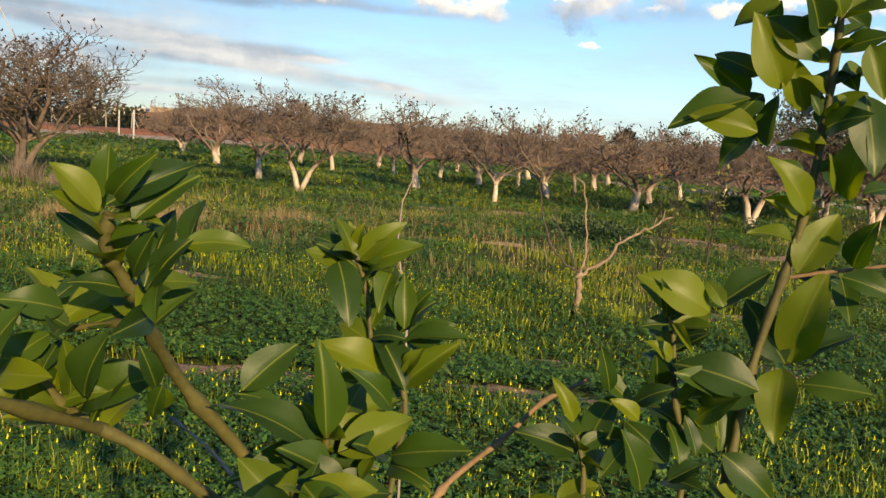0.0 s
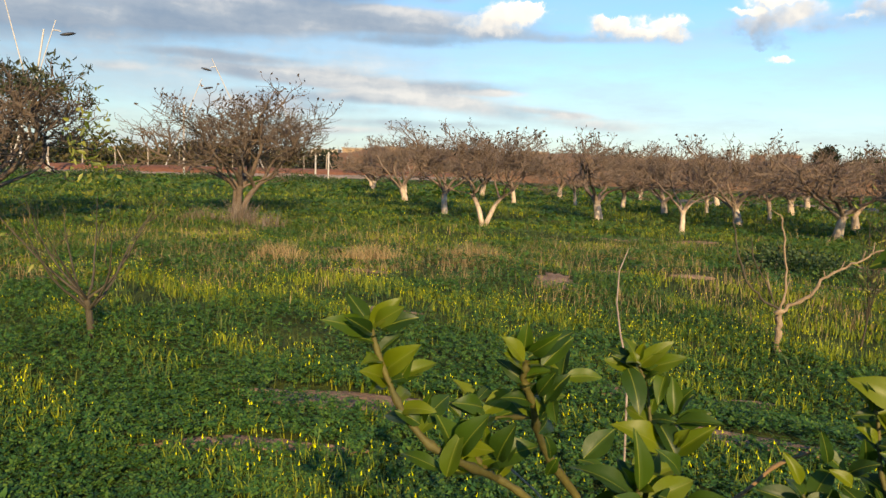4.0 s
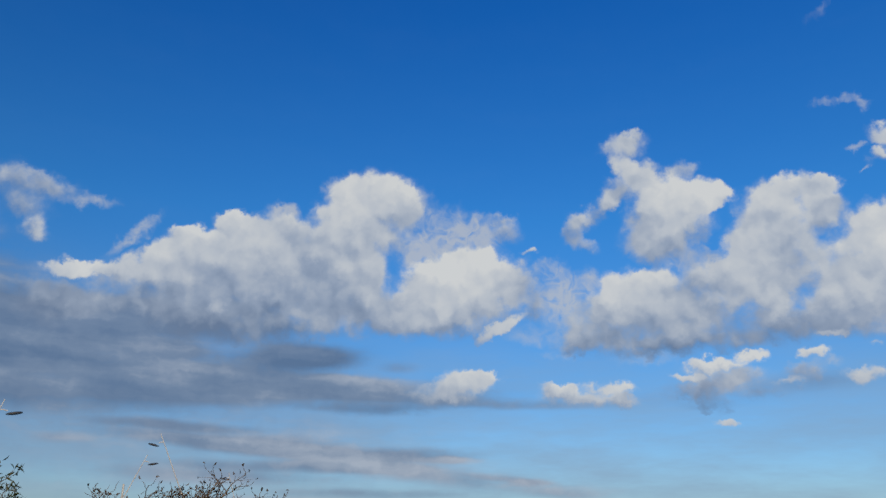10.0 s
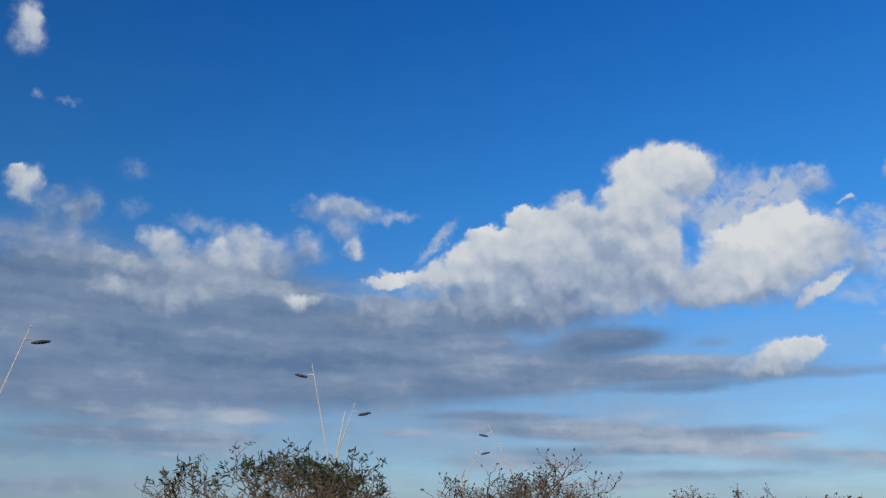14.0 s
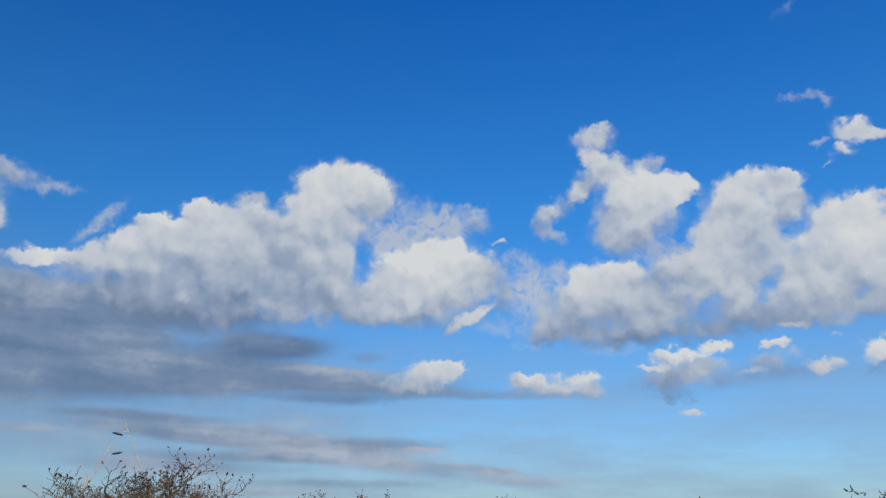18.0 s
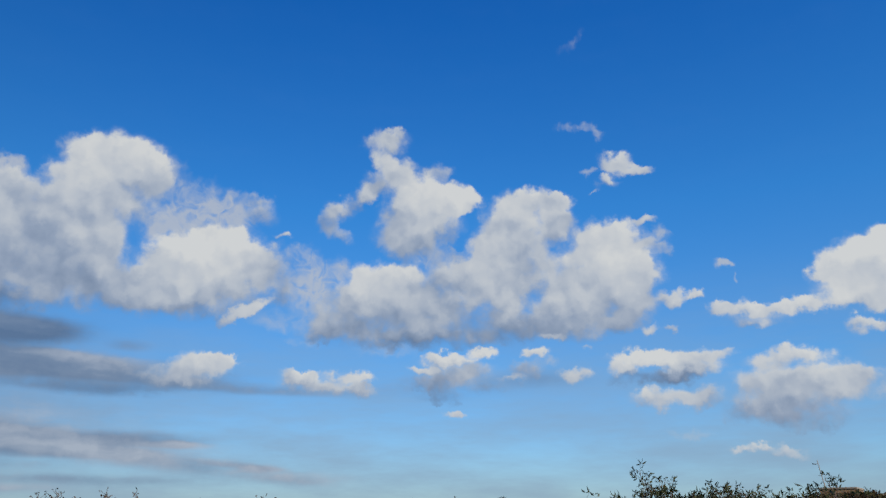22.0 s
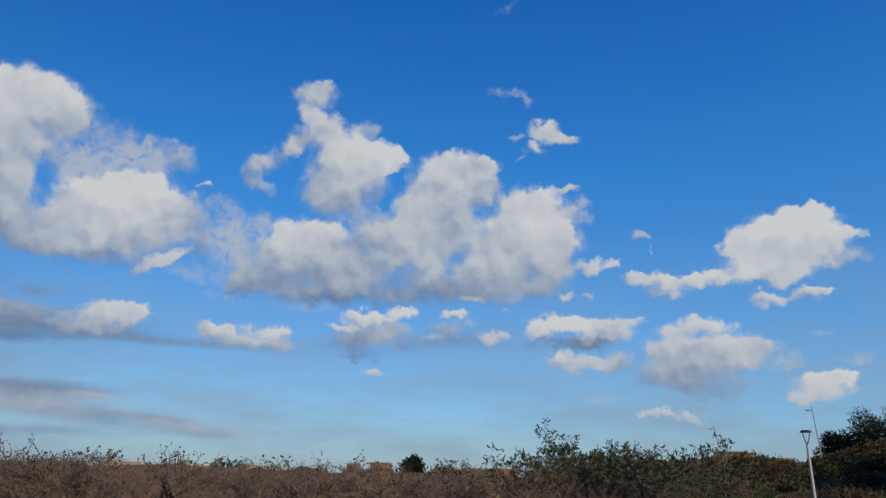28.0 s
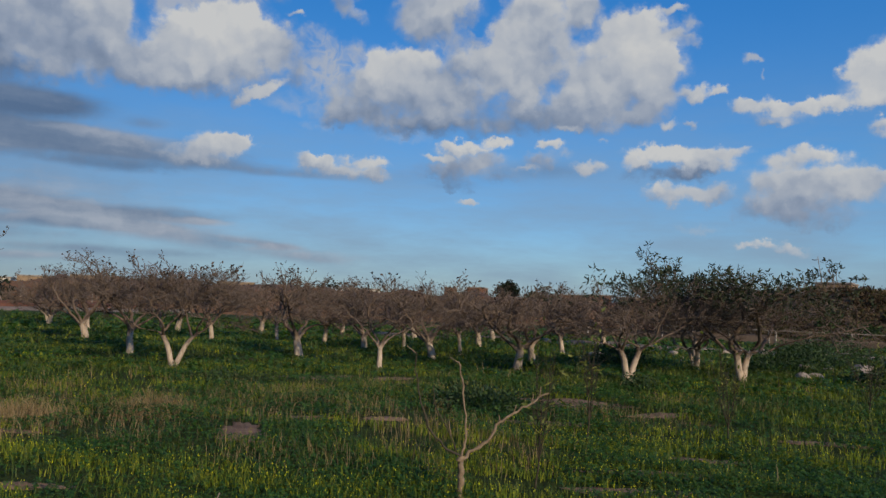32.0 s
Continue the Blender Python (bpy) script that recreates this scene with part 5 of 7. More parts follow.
for k, (x, y, w, h) in enumerate(((13.2, 20.5, 1.3, 0.9), (15.4, 22.6, 1.5, 1.0), (17.5, 24.5, 1.6, 1.1), (14.2, 17.6, 0.9, 0.7), (19.5, 27.5, 1.8, 1.2), (9.0, 22.5, 1.0, 0.6), (16.5, 19.0, 1.0, 0.8))):
    bush("shrub", x, y, w, h, 1500, HERB, 0.09, 30 + k, "dark green scrub at the edge of the orchard", "shrub")
for k, (x, y, w, h) in enumerate(((-30, 42, 2.6, 0.7), (-25, 45, 2.6, 0.7), (-20, 48, 2.4, 0.6), (-15.5, 52, 2.4, 0.6), (-34, 38, 2.4, 0.8), (-11, 55, 2.2, 0.7))):
    bush("shrub", x, y, w, h, 1600, HERB, 0.13, 50 + k, "dark low scrub in front of the road bank", "shrub")

# ---------- citrus tree close to the camera ----------
def citrus_leaf_material():
    m, N, b = material("citrus leaf", 0.46, 0.0, 0.22)
    r = N.tree.nodes.new("ShaderNodeObjectInfo").outputs["Random"]
    co = N.tree.nodes.new("ShaderNodeTexCoord").outputs["Object"]
    xyz = N.tree.nodes.new("ShaderNodeSeparateXYZ")
    N.put(xyz.inputs[0], co)
    rib = N.step(N.math("ABSOLUTE", xyz.outputs[0]), 0.0, 0.035)
    vein = N.math("SINE", N.math("MULTIPLY", N.math("SUBTRACT", xyz.outputs[1], N.math("MULTIPLY", N.math("ABSOLUTE", xyz.outputs[0]), 0.5)), 62.0))
    fleck = N.noise(co, 9.0, 5.0, 0.6)
    base = N.ramp(r, (0.0, (0.008, 0.026, 0.005)), (0.55, (0.026, 0.056, 0.005)), (1.0, (0.092, 0.114, 0.006)))
    base = N.mix(N.math("MULTIPLY", fleck, 0.2), base, (0.05, 0.085, 0.01, 1))
    col = N.mix(rib, (0.10, 0.12, 0.02, 1), base)
    N.put(b.inputs["Base Color"], col)
    tr = N.tree.nodes.new("ShaderNodeBsdfTranslucent")
    N.put(tr.inputs[0], N.mix(1.0, col, (2.6, 2.5, 0.35, 1), "MULTIPLY"))
    mx = N.tree.nodes.new("ShaderNodeMixShader")
    mx.inputs[0].default_value = 0.30
    N.tree.links.new(b.outputs[0], mx.inputs[1])
    N.tree.links.new(tr.outputs[0], mx.inputs[2])
    N.tree.links.new(mx.outputs[0], N.tree.nodes["Material Output"].inputs[0])
    relief_bump(N, b, N.math("ADD", N.math("MULTIPLY", vein, 0.05), fleck), 0.12, 0.001)
    return m


LEAF = citrus_leaf_material()
STEM = varied("green citrus stem", (0.024, 0.025, 0.007), (0.078, 0.070, 0.016), 30, 0.7, 0.4, distance=0.001)
DRY_STEM = varied("grey dry twig", (0.10, 0.08, 0.065), (0.25, 0.20, 0.16), 40, 0.9, 0.5, distance=0.001)
BROWN_STEM = varied("orange brown twig", (0.09, 0.055, 0.028), (0.21, 0.135, 0.07), 35, 0.8, 0.5, distance=0.001)

citrus = new("citrus_tree")
tagged(citrus, "young citrus tree with glossy green leaves on knobby stems", "tree")
HUB = (-0.009, 0.333, 1.083)
FOOT = (HUB[0] + 0.02, HUB[1] + 0.03, 0.0)


SHOOT_LINES = []


def branch(radius, mat, *points, rooted=True):
    """A knobby stem through the given points, and on down into the small trunk."""
    p = np.array(points)
    dense = []
    for i in range(len(p) - 1):
        for k in range(5):
            dense.append(p[i] + (p[i + 1] - p[i]) * k / 5)
    dense.append(p[-1])
    dense = np.array(dense)
    for _ in range(3):
        dense[1:-1] = 0.25 * dense[:-2] + 0.5 * dense[1:-1] + 0.25 * dense[2:]
    rng = np.random.default_rng(len(points) * 100 + int(abs(points[0][0]) * 1000))
    r = 0.86 * radius * np.linspace(1.15, 0.7, len(dense)) * (1 + 0.12 * rng.normal(0, 1, len(dense)).clip(-1, 1.5))
    r[3::6] *= 1.35
    t = Tubes(8)
    t.add(dense, r)
    if rooted:
        join, far = np.array(HUB), np.linalg.norm(dense[0] - np.array(HUB))
        go = unit(dense[0] - dense[3])
        t.add(np.array([dense[0], dense[0] + go * far * 0.3, 0.5 * (dense[0] + go * far * 0.4 + join), join]), np.array([radius * 1.15, radius * 1.3, radius * 1.5, 0.007]))
    SHOOT_LINES.append(dense)
    return child("branch", t.mesh("branch", mat), citrus)


trunk = Tubes(10)
trunk.add([(FOOT[0], FOOT[1], -0.05), (FOOT[0] + 0.01, FOOT[1], 0.3), (FOOT[0] - 0.005, FOOT[1] + 0.01, 0.6), HUB], [0.03, 0.022, 0.018, 0.011])
child("trunk", trunk.mesh("trunk", DRY_STEM), citrus)


def leaf_shape(curl, fold, wave, seed):
    """One oval pointed leaf, one unit long, folded along the rib, its tip curled down."""
    s = np.linspace(0, 1, 13)
    w = 0.5 * np.sin(np.pi * s ** 0.82) ** 0.85
    w[0], w[-1] = 0.03, 0.0
    a = np.linspace(-1, 1, 7)
    rng = np.random.default_rng(seed)
    x = w[:, None] * a[None]
    y = np.broadcast_to(s[:, None], x.shape)
    z = -curl * (s[:, None] ** 2) + fold * np.abs(x) + wave * np.abs(a)[None] * np.sin(s[:, None] * 9 + seed + 2 * (a[None] > 0))
    z = z + 0.6 * curl * s[:, None]
    x = x + 0.05 * np.sin(s[:, None] * 3 + seed) * s[:, None]
    v = np.stack([x, y, z], -1).reshape(-1, 3)
    i, j = np.meshgrid(np.arange(12), np.arange(6), indexing="ij")
    f = np.stack([i * 7 + j, i * 7 + j + 1, (i + 1) * 7 + j + 1, (i + 1) * 7 + j], -1).reshape(-1, 4)
    return mesh_of("leaf", v, f, LEAF)


SHAPES = [leaf_shape(c, f, w, k) for k, (c, f, w) in enumerate(((0.30, 0.20, 0.02), (0.48, 0.14, 0.03), (0.16, 0.28, 0.02), (0.38, 0.24, 0.03), (0.22, 0.10, 0.025)))]
LEAVES = []


def leaf(stem, base, tip, width, normal):
    y = Vector(tip) - Vector(base)
    z = Vector(normal).normalized()
    x = y.normalized().cross(z).normalized()
    z = x.cross(y.normalized())
    ob = new("leaf", SHAPES[len(LEAVES) % 5])
    m = Matrix.Identity(4)
    for i, (col, size) in enumerate(((x, width * 1.12), (y.normalized(), y.length * 1.05), (z, y.length * 1.05))):
        for k in range(3):
            m[k][i] = col[k] * size
    m.translation = base
    ob.parent = stem
    ob.matrix_world = m
    LEAVES.append(ob)


shoot_a = branch(0.0036, STEM, (-0.063, 0.372, 1.134), (-0.084, 0.361, 1.167), (-0.105, 0.345, 1.199), (-0.113, 0.320, 1.231), (-0.112, 0.303, 1.250), (-0.117, 0.293, 1.263), (-0.120, 0.288, 1.273), (-0.117, 0.285, 1.285))
shoot_b = branch(0.0034, STEM, (-0.095, 0.366, 1.135), (-0.121, 0.349, 1.166), (-0.145, 0.336, 1.184), (-0.153, 0.325, 1.196), (-0.160, 0.317, 1.214))
shoot_c = branch(0.0018, STEM, (-0.114, 0.315, 1.238), (-0.135, 0.323, 1.233), (-0.152, 0.325, 1.229), (-0.165, 0.326, 1.234), rooted=False)
dry_twig_a = branch(0.0014, DRY_STEM, (-0.091, 0.440, 1.099), (-0.118, 0.446, 1.127), (-0.145, 0.447, 1.147))
shoot_d = branch(0.0026, STEM, (-0.035, 0.353, 1.134), (-0.038, 0.339, 1.163), (-0.039, 0.335, 1.178), (-0.038, 0.334, 1.189))
shoot_e = branch(0.002, STEM, (-0.010, 0.388, 1.133), (-0.004, 0.415, 1.174), (-0.010, 0.421, 1.191), (-0.027, 0.424, 1.205), (-0.030, 0.429, 1.227), (-0.035, 0.432, 1.245), (-0.041, 0.433, 1.255))
dry_twig_b = branch(0.0024, BROWN_STEM, (0.012, 0.467, 1.090), (0.027, 0.475, 1.108), (0.062, 0.483, 1.136), (0.083, 0.488, 1.160), (0.112, 0.487, 1.176))
shoot_f = branch(0.0032, STEM, (0.181, 0.423, 1.123), (0.189, 0.435, 1.160), (0.198, 0.445, 1.206), (0.212, 0.449, 1.261), (0.217, 0.449, 1.282), (0.222, 0.448, 1.331), (0.222, 0.445, 1.370), (0.220, 0.441, 1.400), (0.219, 0.437, 1.424))
shoot_g = branch(0.002, STEM, (0.101, 0.425, 1.120), (0.102, 0.433, 1.138), (0.097, 0.441, 1.155))
shoot_h = branch(0.0022, STEM, (0.156, 0.422, 1.125), (0.161, 0.431, 1.150), (0.153, 0.445, 1.182), (0.153, 0.454, 1.214), (0.148, 0.459, 1.234))
dry_twig_c = branch(0.0014, BROWN_STEM, (0.215, 0.448, 1.258), (0.236, 0.437, 1.265), (0.260, 0.424, 1.272), rooted=False)
shoot_i = branch(0.003, STEM, (-0.141, 0.338, 1.181), (-0.161, 0.274, 1.216), (-0.182, 0.272, 1.227), (-0.202, 0.271, 1.253), (-0.216, 0.270, 1.287), (-0.220, 0.269, 1.302), rooted=False)
shoot_j = branch(0.0026, STEM, (-0.037, 0.259, 1.153), (-0.040, 0.269, 1.176), (-0.042, 0.274, 1.191))
leaf(shoot_a, (-0.119, 0.280, 1.286), (-0.131, 0.272, 1.303), 0.011, (0.76, -0.57, 0.30))
leaf(shoot_a, (-0.130, 0.302, 1.282), (-0.125, 0.299, 1.300), 0.008, (-0.04, -0.99, -0.15))
leaf(shoot_a, (-0.120, 0.290, 1.290), (-0.118, 0.286, 1.310), 0.010, (0.02, -0.98, -0.21))
leaf(shoot_a, (-0.116, 0.280, 1.289), (-0.089, 0.291, 1.306), 0.012, (0.15, -0.92, 0.36))
leaf(shoot_a, (-0.115, 0.286, 1.287), (-0.093, 0.301, 1.302), 0.012, (-0.05, -0.70, 0.71))
leaf(shoot_a, (-0.107, 0.281, 1.283), (-0.089, 0.295, 1.302), 0.012, (-0.01, -0.80, 0.60))
leaf(shoot_a, (-0.115, 0.283, 1.291), (-0.098, 0.265, 1.306), 0.009, (-0.48, -0.79, -0.38))
leaf(shoot_a, (-0.113, 0.286, 1.286), (-0.101, 0.296, 1.300), 0.010, (-0.15, -0.74, 0.66))
leaf(shoot_a, (-0.105, 0.289, 1.258), (-0.101, 0.308, 1.287), 0.010, (0.22, -0.83, 0.51))
leaf(shoot_a, (-0.110, 0.301, 1.257), (-0.092, 0.313, 1.257), 0.008, (0.43, -0.59, 0.68))
leaf(shoot_a, (-0.105, 0.291, 1.256), (-0.091, 0.291, 1.277), 0.013, (-0.54, -0.77, 0.34))
leaf(shoot_a, (-0.092, 0.294, 1.274), (-0.069, 0.297, 1.277), 0.010, (0.01, -0.75, 0.66))
leaf(shoot_a, (-0.095, 0.308, 1.271), (-0.093, 0.321, 1.290), 0.012, (-0.55, -0.66, 0.52))
leaf(shoot_a, (-0.105, 0.295, 1.264), (-0.105, 0.309, 1.283), 0.012, (-0.48, -0.69, 0.54))
leaf(shoot_a, (-0.109, 0.288, 1.262), (-0.099, 0.277, 1.280), 0.009, (-0.53, -0.82, -0.21))
leaf(shoot_a, (-0.099, 0.289, 1.260), (-0.096, 0.273, 1.250), 0.009, (-0.53, -0.50, 0.69))
leaf(shoot_a, (-0.109, 0.315, 1.256), (-0.107, 0.290, 1.251), 0.009, (0.20, -0.17, 0.96))
leaf(shoot_a, (-0.102, 0.286, 1.247), (-0.104, 0.260, 1.247), 0.010, (0.87, -0.06, 0.50))
leaf(shoot_a, (-0.102, 0.278, 1.238), (-0.097, 0.285, 1.219), 0.007, (0.64, -0.76, -0.14))
leaf(shoot_a, (-0.094, 0.280, 1.223), (-0.101, 0.288, 1.207), 0.007, (-0.27, -0.90, -0.35))
leaf(shoot_a, (-0.098, 0.294, 1.217), (-0.101, 0.304, 1.204), 0.006, (0.62, -0.53, -0.57))
leaf(shoot_c, (-0.152, 0.325, 1.238), (-0.167, 0.307, 1.246), 0.013, (0.77, -0.49, 0.40))
leaf(shoot_c, (-0.160, 0.342, 1.233), (-0.177, 0.347, 1.251), 0.013, (0.66, -0.35, 0.67))
leaf(shoot_c, (-0.131, 0.335, 1.248), (-0.152, 0.323, 1.235), 0.014, (0.12, -0.83, 0.55))
leaf(shoot_c, (-0.149, 0.339, 1.250), (-0.156, 0.327, 1.243), 0.008, (0.31, -0.54, 0.79))
leaf(shoot_c, (-0.156, 0.353, 1.246), (-0.154, 0.330, 1.253), 0.005, (1.00, 0.07, -0.05))
leaf(shoot_c, (-0.157, 0.325, 1.227), (-0.170, 0.307, 1.216), 0.013, (0.21, -0.64, 0.74))
leaf(shoot_c, (-0.166, 0.316, 1.232), (-0.177, 0.317, 1.242), 0.007, (0.49, -0.65, 0.58))
leaf(shoot_c, (-0.138, 0.315, 1.204), (-0.127, 0.303, 1.233), 0.016, (-0.50, -0.85, -0.17))
leaf(shoot_c, (-0.149, 0.326, 1.200), (-0.147, 0.318, 1.225), 0.013, (0.93, -0.31, -0.19))
leaf(shoot_c, (-0.152, 0.334, 1.195), (-0.151, 0.347, 1.206), 0.009, (0.09, -0.66, 0.75))
leaf(shoot_b, (-0.151, 0.333, 1.190), (-0.175, 0.331, 1.211), 0.014, (0.46, -0.76, 0.46))
leaf(shoot_b, (-0.153, 0.336, 1.188), (-0.176, 0.338, 1.182), 0.012, (-0.25, -0.58, 0.78))
leaf(shoot_b, (-0.148, 0.330, 1.193), (-0.113, 0.332, 1.212), 0.020, (-0.28, -0.75, 0.60))
leaf(shoot_b, (-0.158, 0.333, 1.198), (-0.159, 0.313, 1.217), 0.013, (0.98, 0.10, 0.17))
leaf(shoot_b, (-0.166, 0.321, 1.215), (-0.172, 0.309, 1.198), 0.011, (0.01, -0.81, 0.58))
leaf(shoot_b, (-0.178, 0.343, 1.206), (-0.180, 0.344, 1.184), 0.011, (-0.17, -0.98, -0.00))
leaf(shoot_b, (-0.158, 0.314, 1.193), (-0.169, 0.309, 1.195), 0.006, (0.36, -0.39, 0.85))
leaf(shoot_b, (-0.140, 0.327, 1.188), (-0.128, 0.336, 1.213), 0.015, (-0.46, -0.73, 0.51))
leaf(shoot_e, (-0.040, 0.432, 1.248), (-0.066, 0.430, 1.256), 0.012, (0.23, -0.76, 0.61))
leaf(shoot_e, (-0.044, 0.453, 1.245), (-0.057, 0.451, 1.259), 0.010, (0.66, -0.53, 0.53))
leaf(shoot_e, (-0.043, 0.441, 1.253), (-0.064, 0.443, 1.264), 0.009, (0.23, -0.76, 0.61))
leaf(shoot_e, (-0.043, 0.439, 1.254), (-0.044, 0.440, 1.272), 0.007, (0.52, -0.85, 0.06))
leaf(shoot_e, (-0.041, 0.430, 1.256), (-0.050, 0.439, 1.274), 0.011, (0.49, -0.66, 0.56))
leaf(shoot_e, (-0.042, 0.442, 1.257), (-0.060, 0.441, 1.256), 0.009, (-0.01, -0.63, 0.78))
leaf(shoot_e, (-0.039, 0.434, 1.257), (-0.037, 0.428, 1.272), 0.008, (-0.69, -0.70, -0.20))
leaf(shoot_e, (-0.039, 0.435, 1.251), (-0.016, 0.428, 1.275), 0.013, (-0.46, -0.87, 0.20))
leaf(shoot_e, (-0.041, 0.439, 1.252), (-0.019, 0.426, 1.248), 0.012, (-0.07, -0.41, 0.91))
leaf(shoot_e, (-0.036, 0.439, 1.247), (-0.005, 0.423, 1.264), 0.015, (-0.54, -0.81, 0.23))
leaf(shoot_e, (-0.035, 0.432, 1.245), (-0.050, 0.430, 1.254), 0.009, (0.49, -0.48, 0.72))
leaf(shoot_e, (-0.037, 0.462, 1.242), (-0.044, 0.469, 1.252), 0.007, (0.22, -0.71, 0.66))
leaf(shoot_e, (-0.048, 0.425, 1.251), (-0.037, 0.398, 1.227), 0.018, (0.16, -0.62, 0.77))
leaf(shoot_e, (-0.050, 0.449, 1.248), (-0.031, 0.448, 1.242), 0.010, (0.14, -0.82, 0.55))
leaf(shoot_e, (-0.017, 0.432, 1.249), (-0.024, 0.410, 1.231), 0.012, (-0.19, -0.61, 0.77))
leaf(shoot_e, (-0.016, 0.442, 1.246), (-0.015, 0.441, 1.233), 0.007, (0.61, -0.78, 0.15))
leaf(shoot_e, (-0.009, 0.428, 1.215), (-0.011, 0.435, 1.244), 0.012, (0.11, -0.97, 0.22))
leaf(shoot_e, (-0.008, 0.436, 1.214), (0.000, 0.425, 1.238), 0.014, (-0.87, -0.49, 0.06))
leaf(shoot_e, (-0.007, 0.423, 1.210), (0.019, 0.423, 1.220), 0.014, (-0.09, -0.95, 0.30))
leaf(shoot_e, (-0.009, 0.421, 1.209), (0.025, 0.403, 1.221), 0.011, (-0.50, -0.44, 0.75))
leaf(shoot_e, (-0.008, 0.441, 1.205), (0.020, 0.438, 1.189), 0.009, (0.29, -0.72, 0.63))
leaf(shoot_e, (-0.012, 0.433, 1.210), (0.005, 0.444, 1.230), 0.014, (-0.51, -0.49, 0.71))
leaf(shoot_e, (-0.014, 0.432, 1.219), (-0.020, 0.435, 1.247), 0.013, (0.73, -0.65, 0.22))
leaf(shoot_e, (-0.015, 0.447, 1.216), (-0.031, 0.456, 1.225), 0.009, (0.13, -0.60, 0.79))
leaf(shoot_e, (-0.006, 0.416, 1.183), (-0.027, 0.434, 1.218), 0.016, (0.32, -0.75, 0.58))
leaf(shoot_e, (-0.004, 0.430, 1.178), (-0.044, 0.426, 1.186), 0.020, (0.24, -0.44, 0.87))
leaf(shoot_e, (-0.008, 0.422, 1.184), (0.018, 0.409, 1.213), 0.015, (-0.58, -0.80, 0.17))
leaf(shoot_e, (-0.015, 0.426, 1.185), (-0.051, 0.407, 1.211), 0.021, (0.65, -0.62, 0.45))
leaf(shoot_e, (-0.017, 0.440, 1.182), (-0.040, 0.424, 1.171), 0.015, (-0.08, -0.51, 0.86))
leaf(shoot_e, (-0.006, 0.419, 1.191), (0.001, 0.413, 1.208), 0.010, (-0.81, -0.58, 0.10))
leaf(shoot_e, (-0.004, 0.437, 1.184), (-0.009, 0.439, 1.197), 0.007, (0.78, -0.49, 0.39))
leaf(shoot_d, (-0.078, 0.339, 1.203), (-0.058, 0.352, 1.223), 0.016, (-0.03, -0.83, 0.55))
leaf(shoot_d, (-0.082, 0.348, 1.198), (-0.061, 0.354, 1.192), 0.011, (0.36, -0.28, 0.89))
leaf(shoot_d, (-0.038, 0.328, 1.188), (-0.042, 0.327, 1.231), 0.014, (0.55, -0.83, 0.02))
leaf(shoot_d, (-0.041, 0.357, 1.176), (-0.009, 0.365, 1.197), 0.017, (-0.35, -0.56, 0.75))
leaf(shoot_d, (-0.041, 0.340, 1.184), (-0.071, 0.350, 1.193), 0.014, (-0.00, -0.69, 0.72))
leaf(shoot_d, (-0.043, 0.349, 1.181), (-0.053, 0.369, 1.196), 0.011, (0.30, -0.48, 0.83))
leaf(shoot_d, (-0.038, 0.329, 1.178), (-0.083, 0.330, 1.205), 0.017, (0.47, -0.37, 0.80))
leaf(shoot_d, (-0.039, 0.354, 1.167), (-0.079, 0.329, 1.167), 0.015, (0.18, -0.32, 0.93))
leaf(shoot_d, (-0.032, 0.327, 1.182), (-0.001, 0.338, 1.196), 0.017, (0.09, -0.87, 0.48))
leaf(shoot_d, (-0.036, 0.338, 1.179), (-0.026, 0.359, 1.207), 0.018, (-0.49, -0.61, 0.62))
leaf(shoot_d, (-0.036, 0.351, 1.173), (-0.048, 0.334, 1.199), 0.012, (0.67, -0.72, -0.16))
leaf(shoot_d, (-0.011, 0.335, 1.201), (-0.024, 0.319, 1.222), 0.011, (0.85, -0.52, 0.10))
leaf(shoot_d, (-0.033, 0.321, 1.174), (-0.054, 0.310, 1.190), 0.015, (0.70, -0.30, 0.65))
leaf(shoot_d, (-0.028, 0.317, 1.166), (-0.052, 0.315, 1.186), 0.015, (0.53, -0.59, 0.61))
leaf(shoot_d, (-0.009, 0.330, 1.181), (0.022, 0.309, 1.195), 0.014, (-0.62, -0.54, 0.57))
leaf(shoot_d, (-0.009, 0.343, 1.173), (0.009, 0.326, 1.169), 0.010, (-0.20, -0.41, 0.89))
leaf(shoot_d, (-0.009, 0.333, 1.175), (0.006, 0.313, 1.180), 0.013, (-0.55, -0.21, 0.81))
leaf(shoot_d, (-0.012, 0.338, 1.178), (-0.024, 0.320, 1.190), 0.013, (0.83, -0.18, 0.53))
leaf(shoot_d, (-0.040, 0.320, 1.163), (-0.008, 0.330, 1.165), 0.017, (0.14, -0.61, 0.78))
leaf(shoot_d, (-0.021, 0.324, 1.171), (-0.017, 0.331, 1.182), 0.007, (-0.60, -0.55, 0.58))
leaf(shoot_g, (0.098, 0.441, 1.144), (0.063, 0.437, 1.157), 0.017, (0.32, -0.74, 0.59))
leaf(shoot_g, (0.105, 0.444, 1.147), (0.120, 0.453, 1.178), 0.018, (-0.56, -0.68, 0.47))
leaf(shoot_g, (0.107, 0.461, 1.141), (0.098, 0.474, 1.160), 0.013, (0.41, -0.64, 0.64))
leaf(shoot_g, (0.094, 0.438, 1.164), (0.082, 0.438, 1.189), 0.010, (0.35, -0.92, 0.17))
leaf(shoot_g, (0.115, 0.445, 1.182), (0.106, 0.433, 1.210), 0.010, (0.34, -0.90, -0.27))
leaf(shoot_g, (0.110, 0.456, 1.189), (0.131, 0.447, 1.175), 0.013, (0.14, -0.71, 0.69))
leaf(shoot_g, (0.130, 0.439, 1.178), (0.143, 0.425, 1.193), 0.012, (-0.84, -0.43, 0.33))
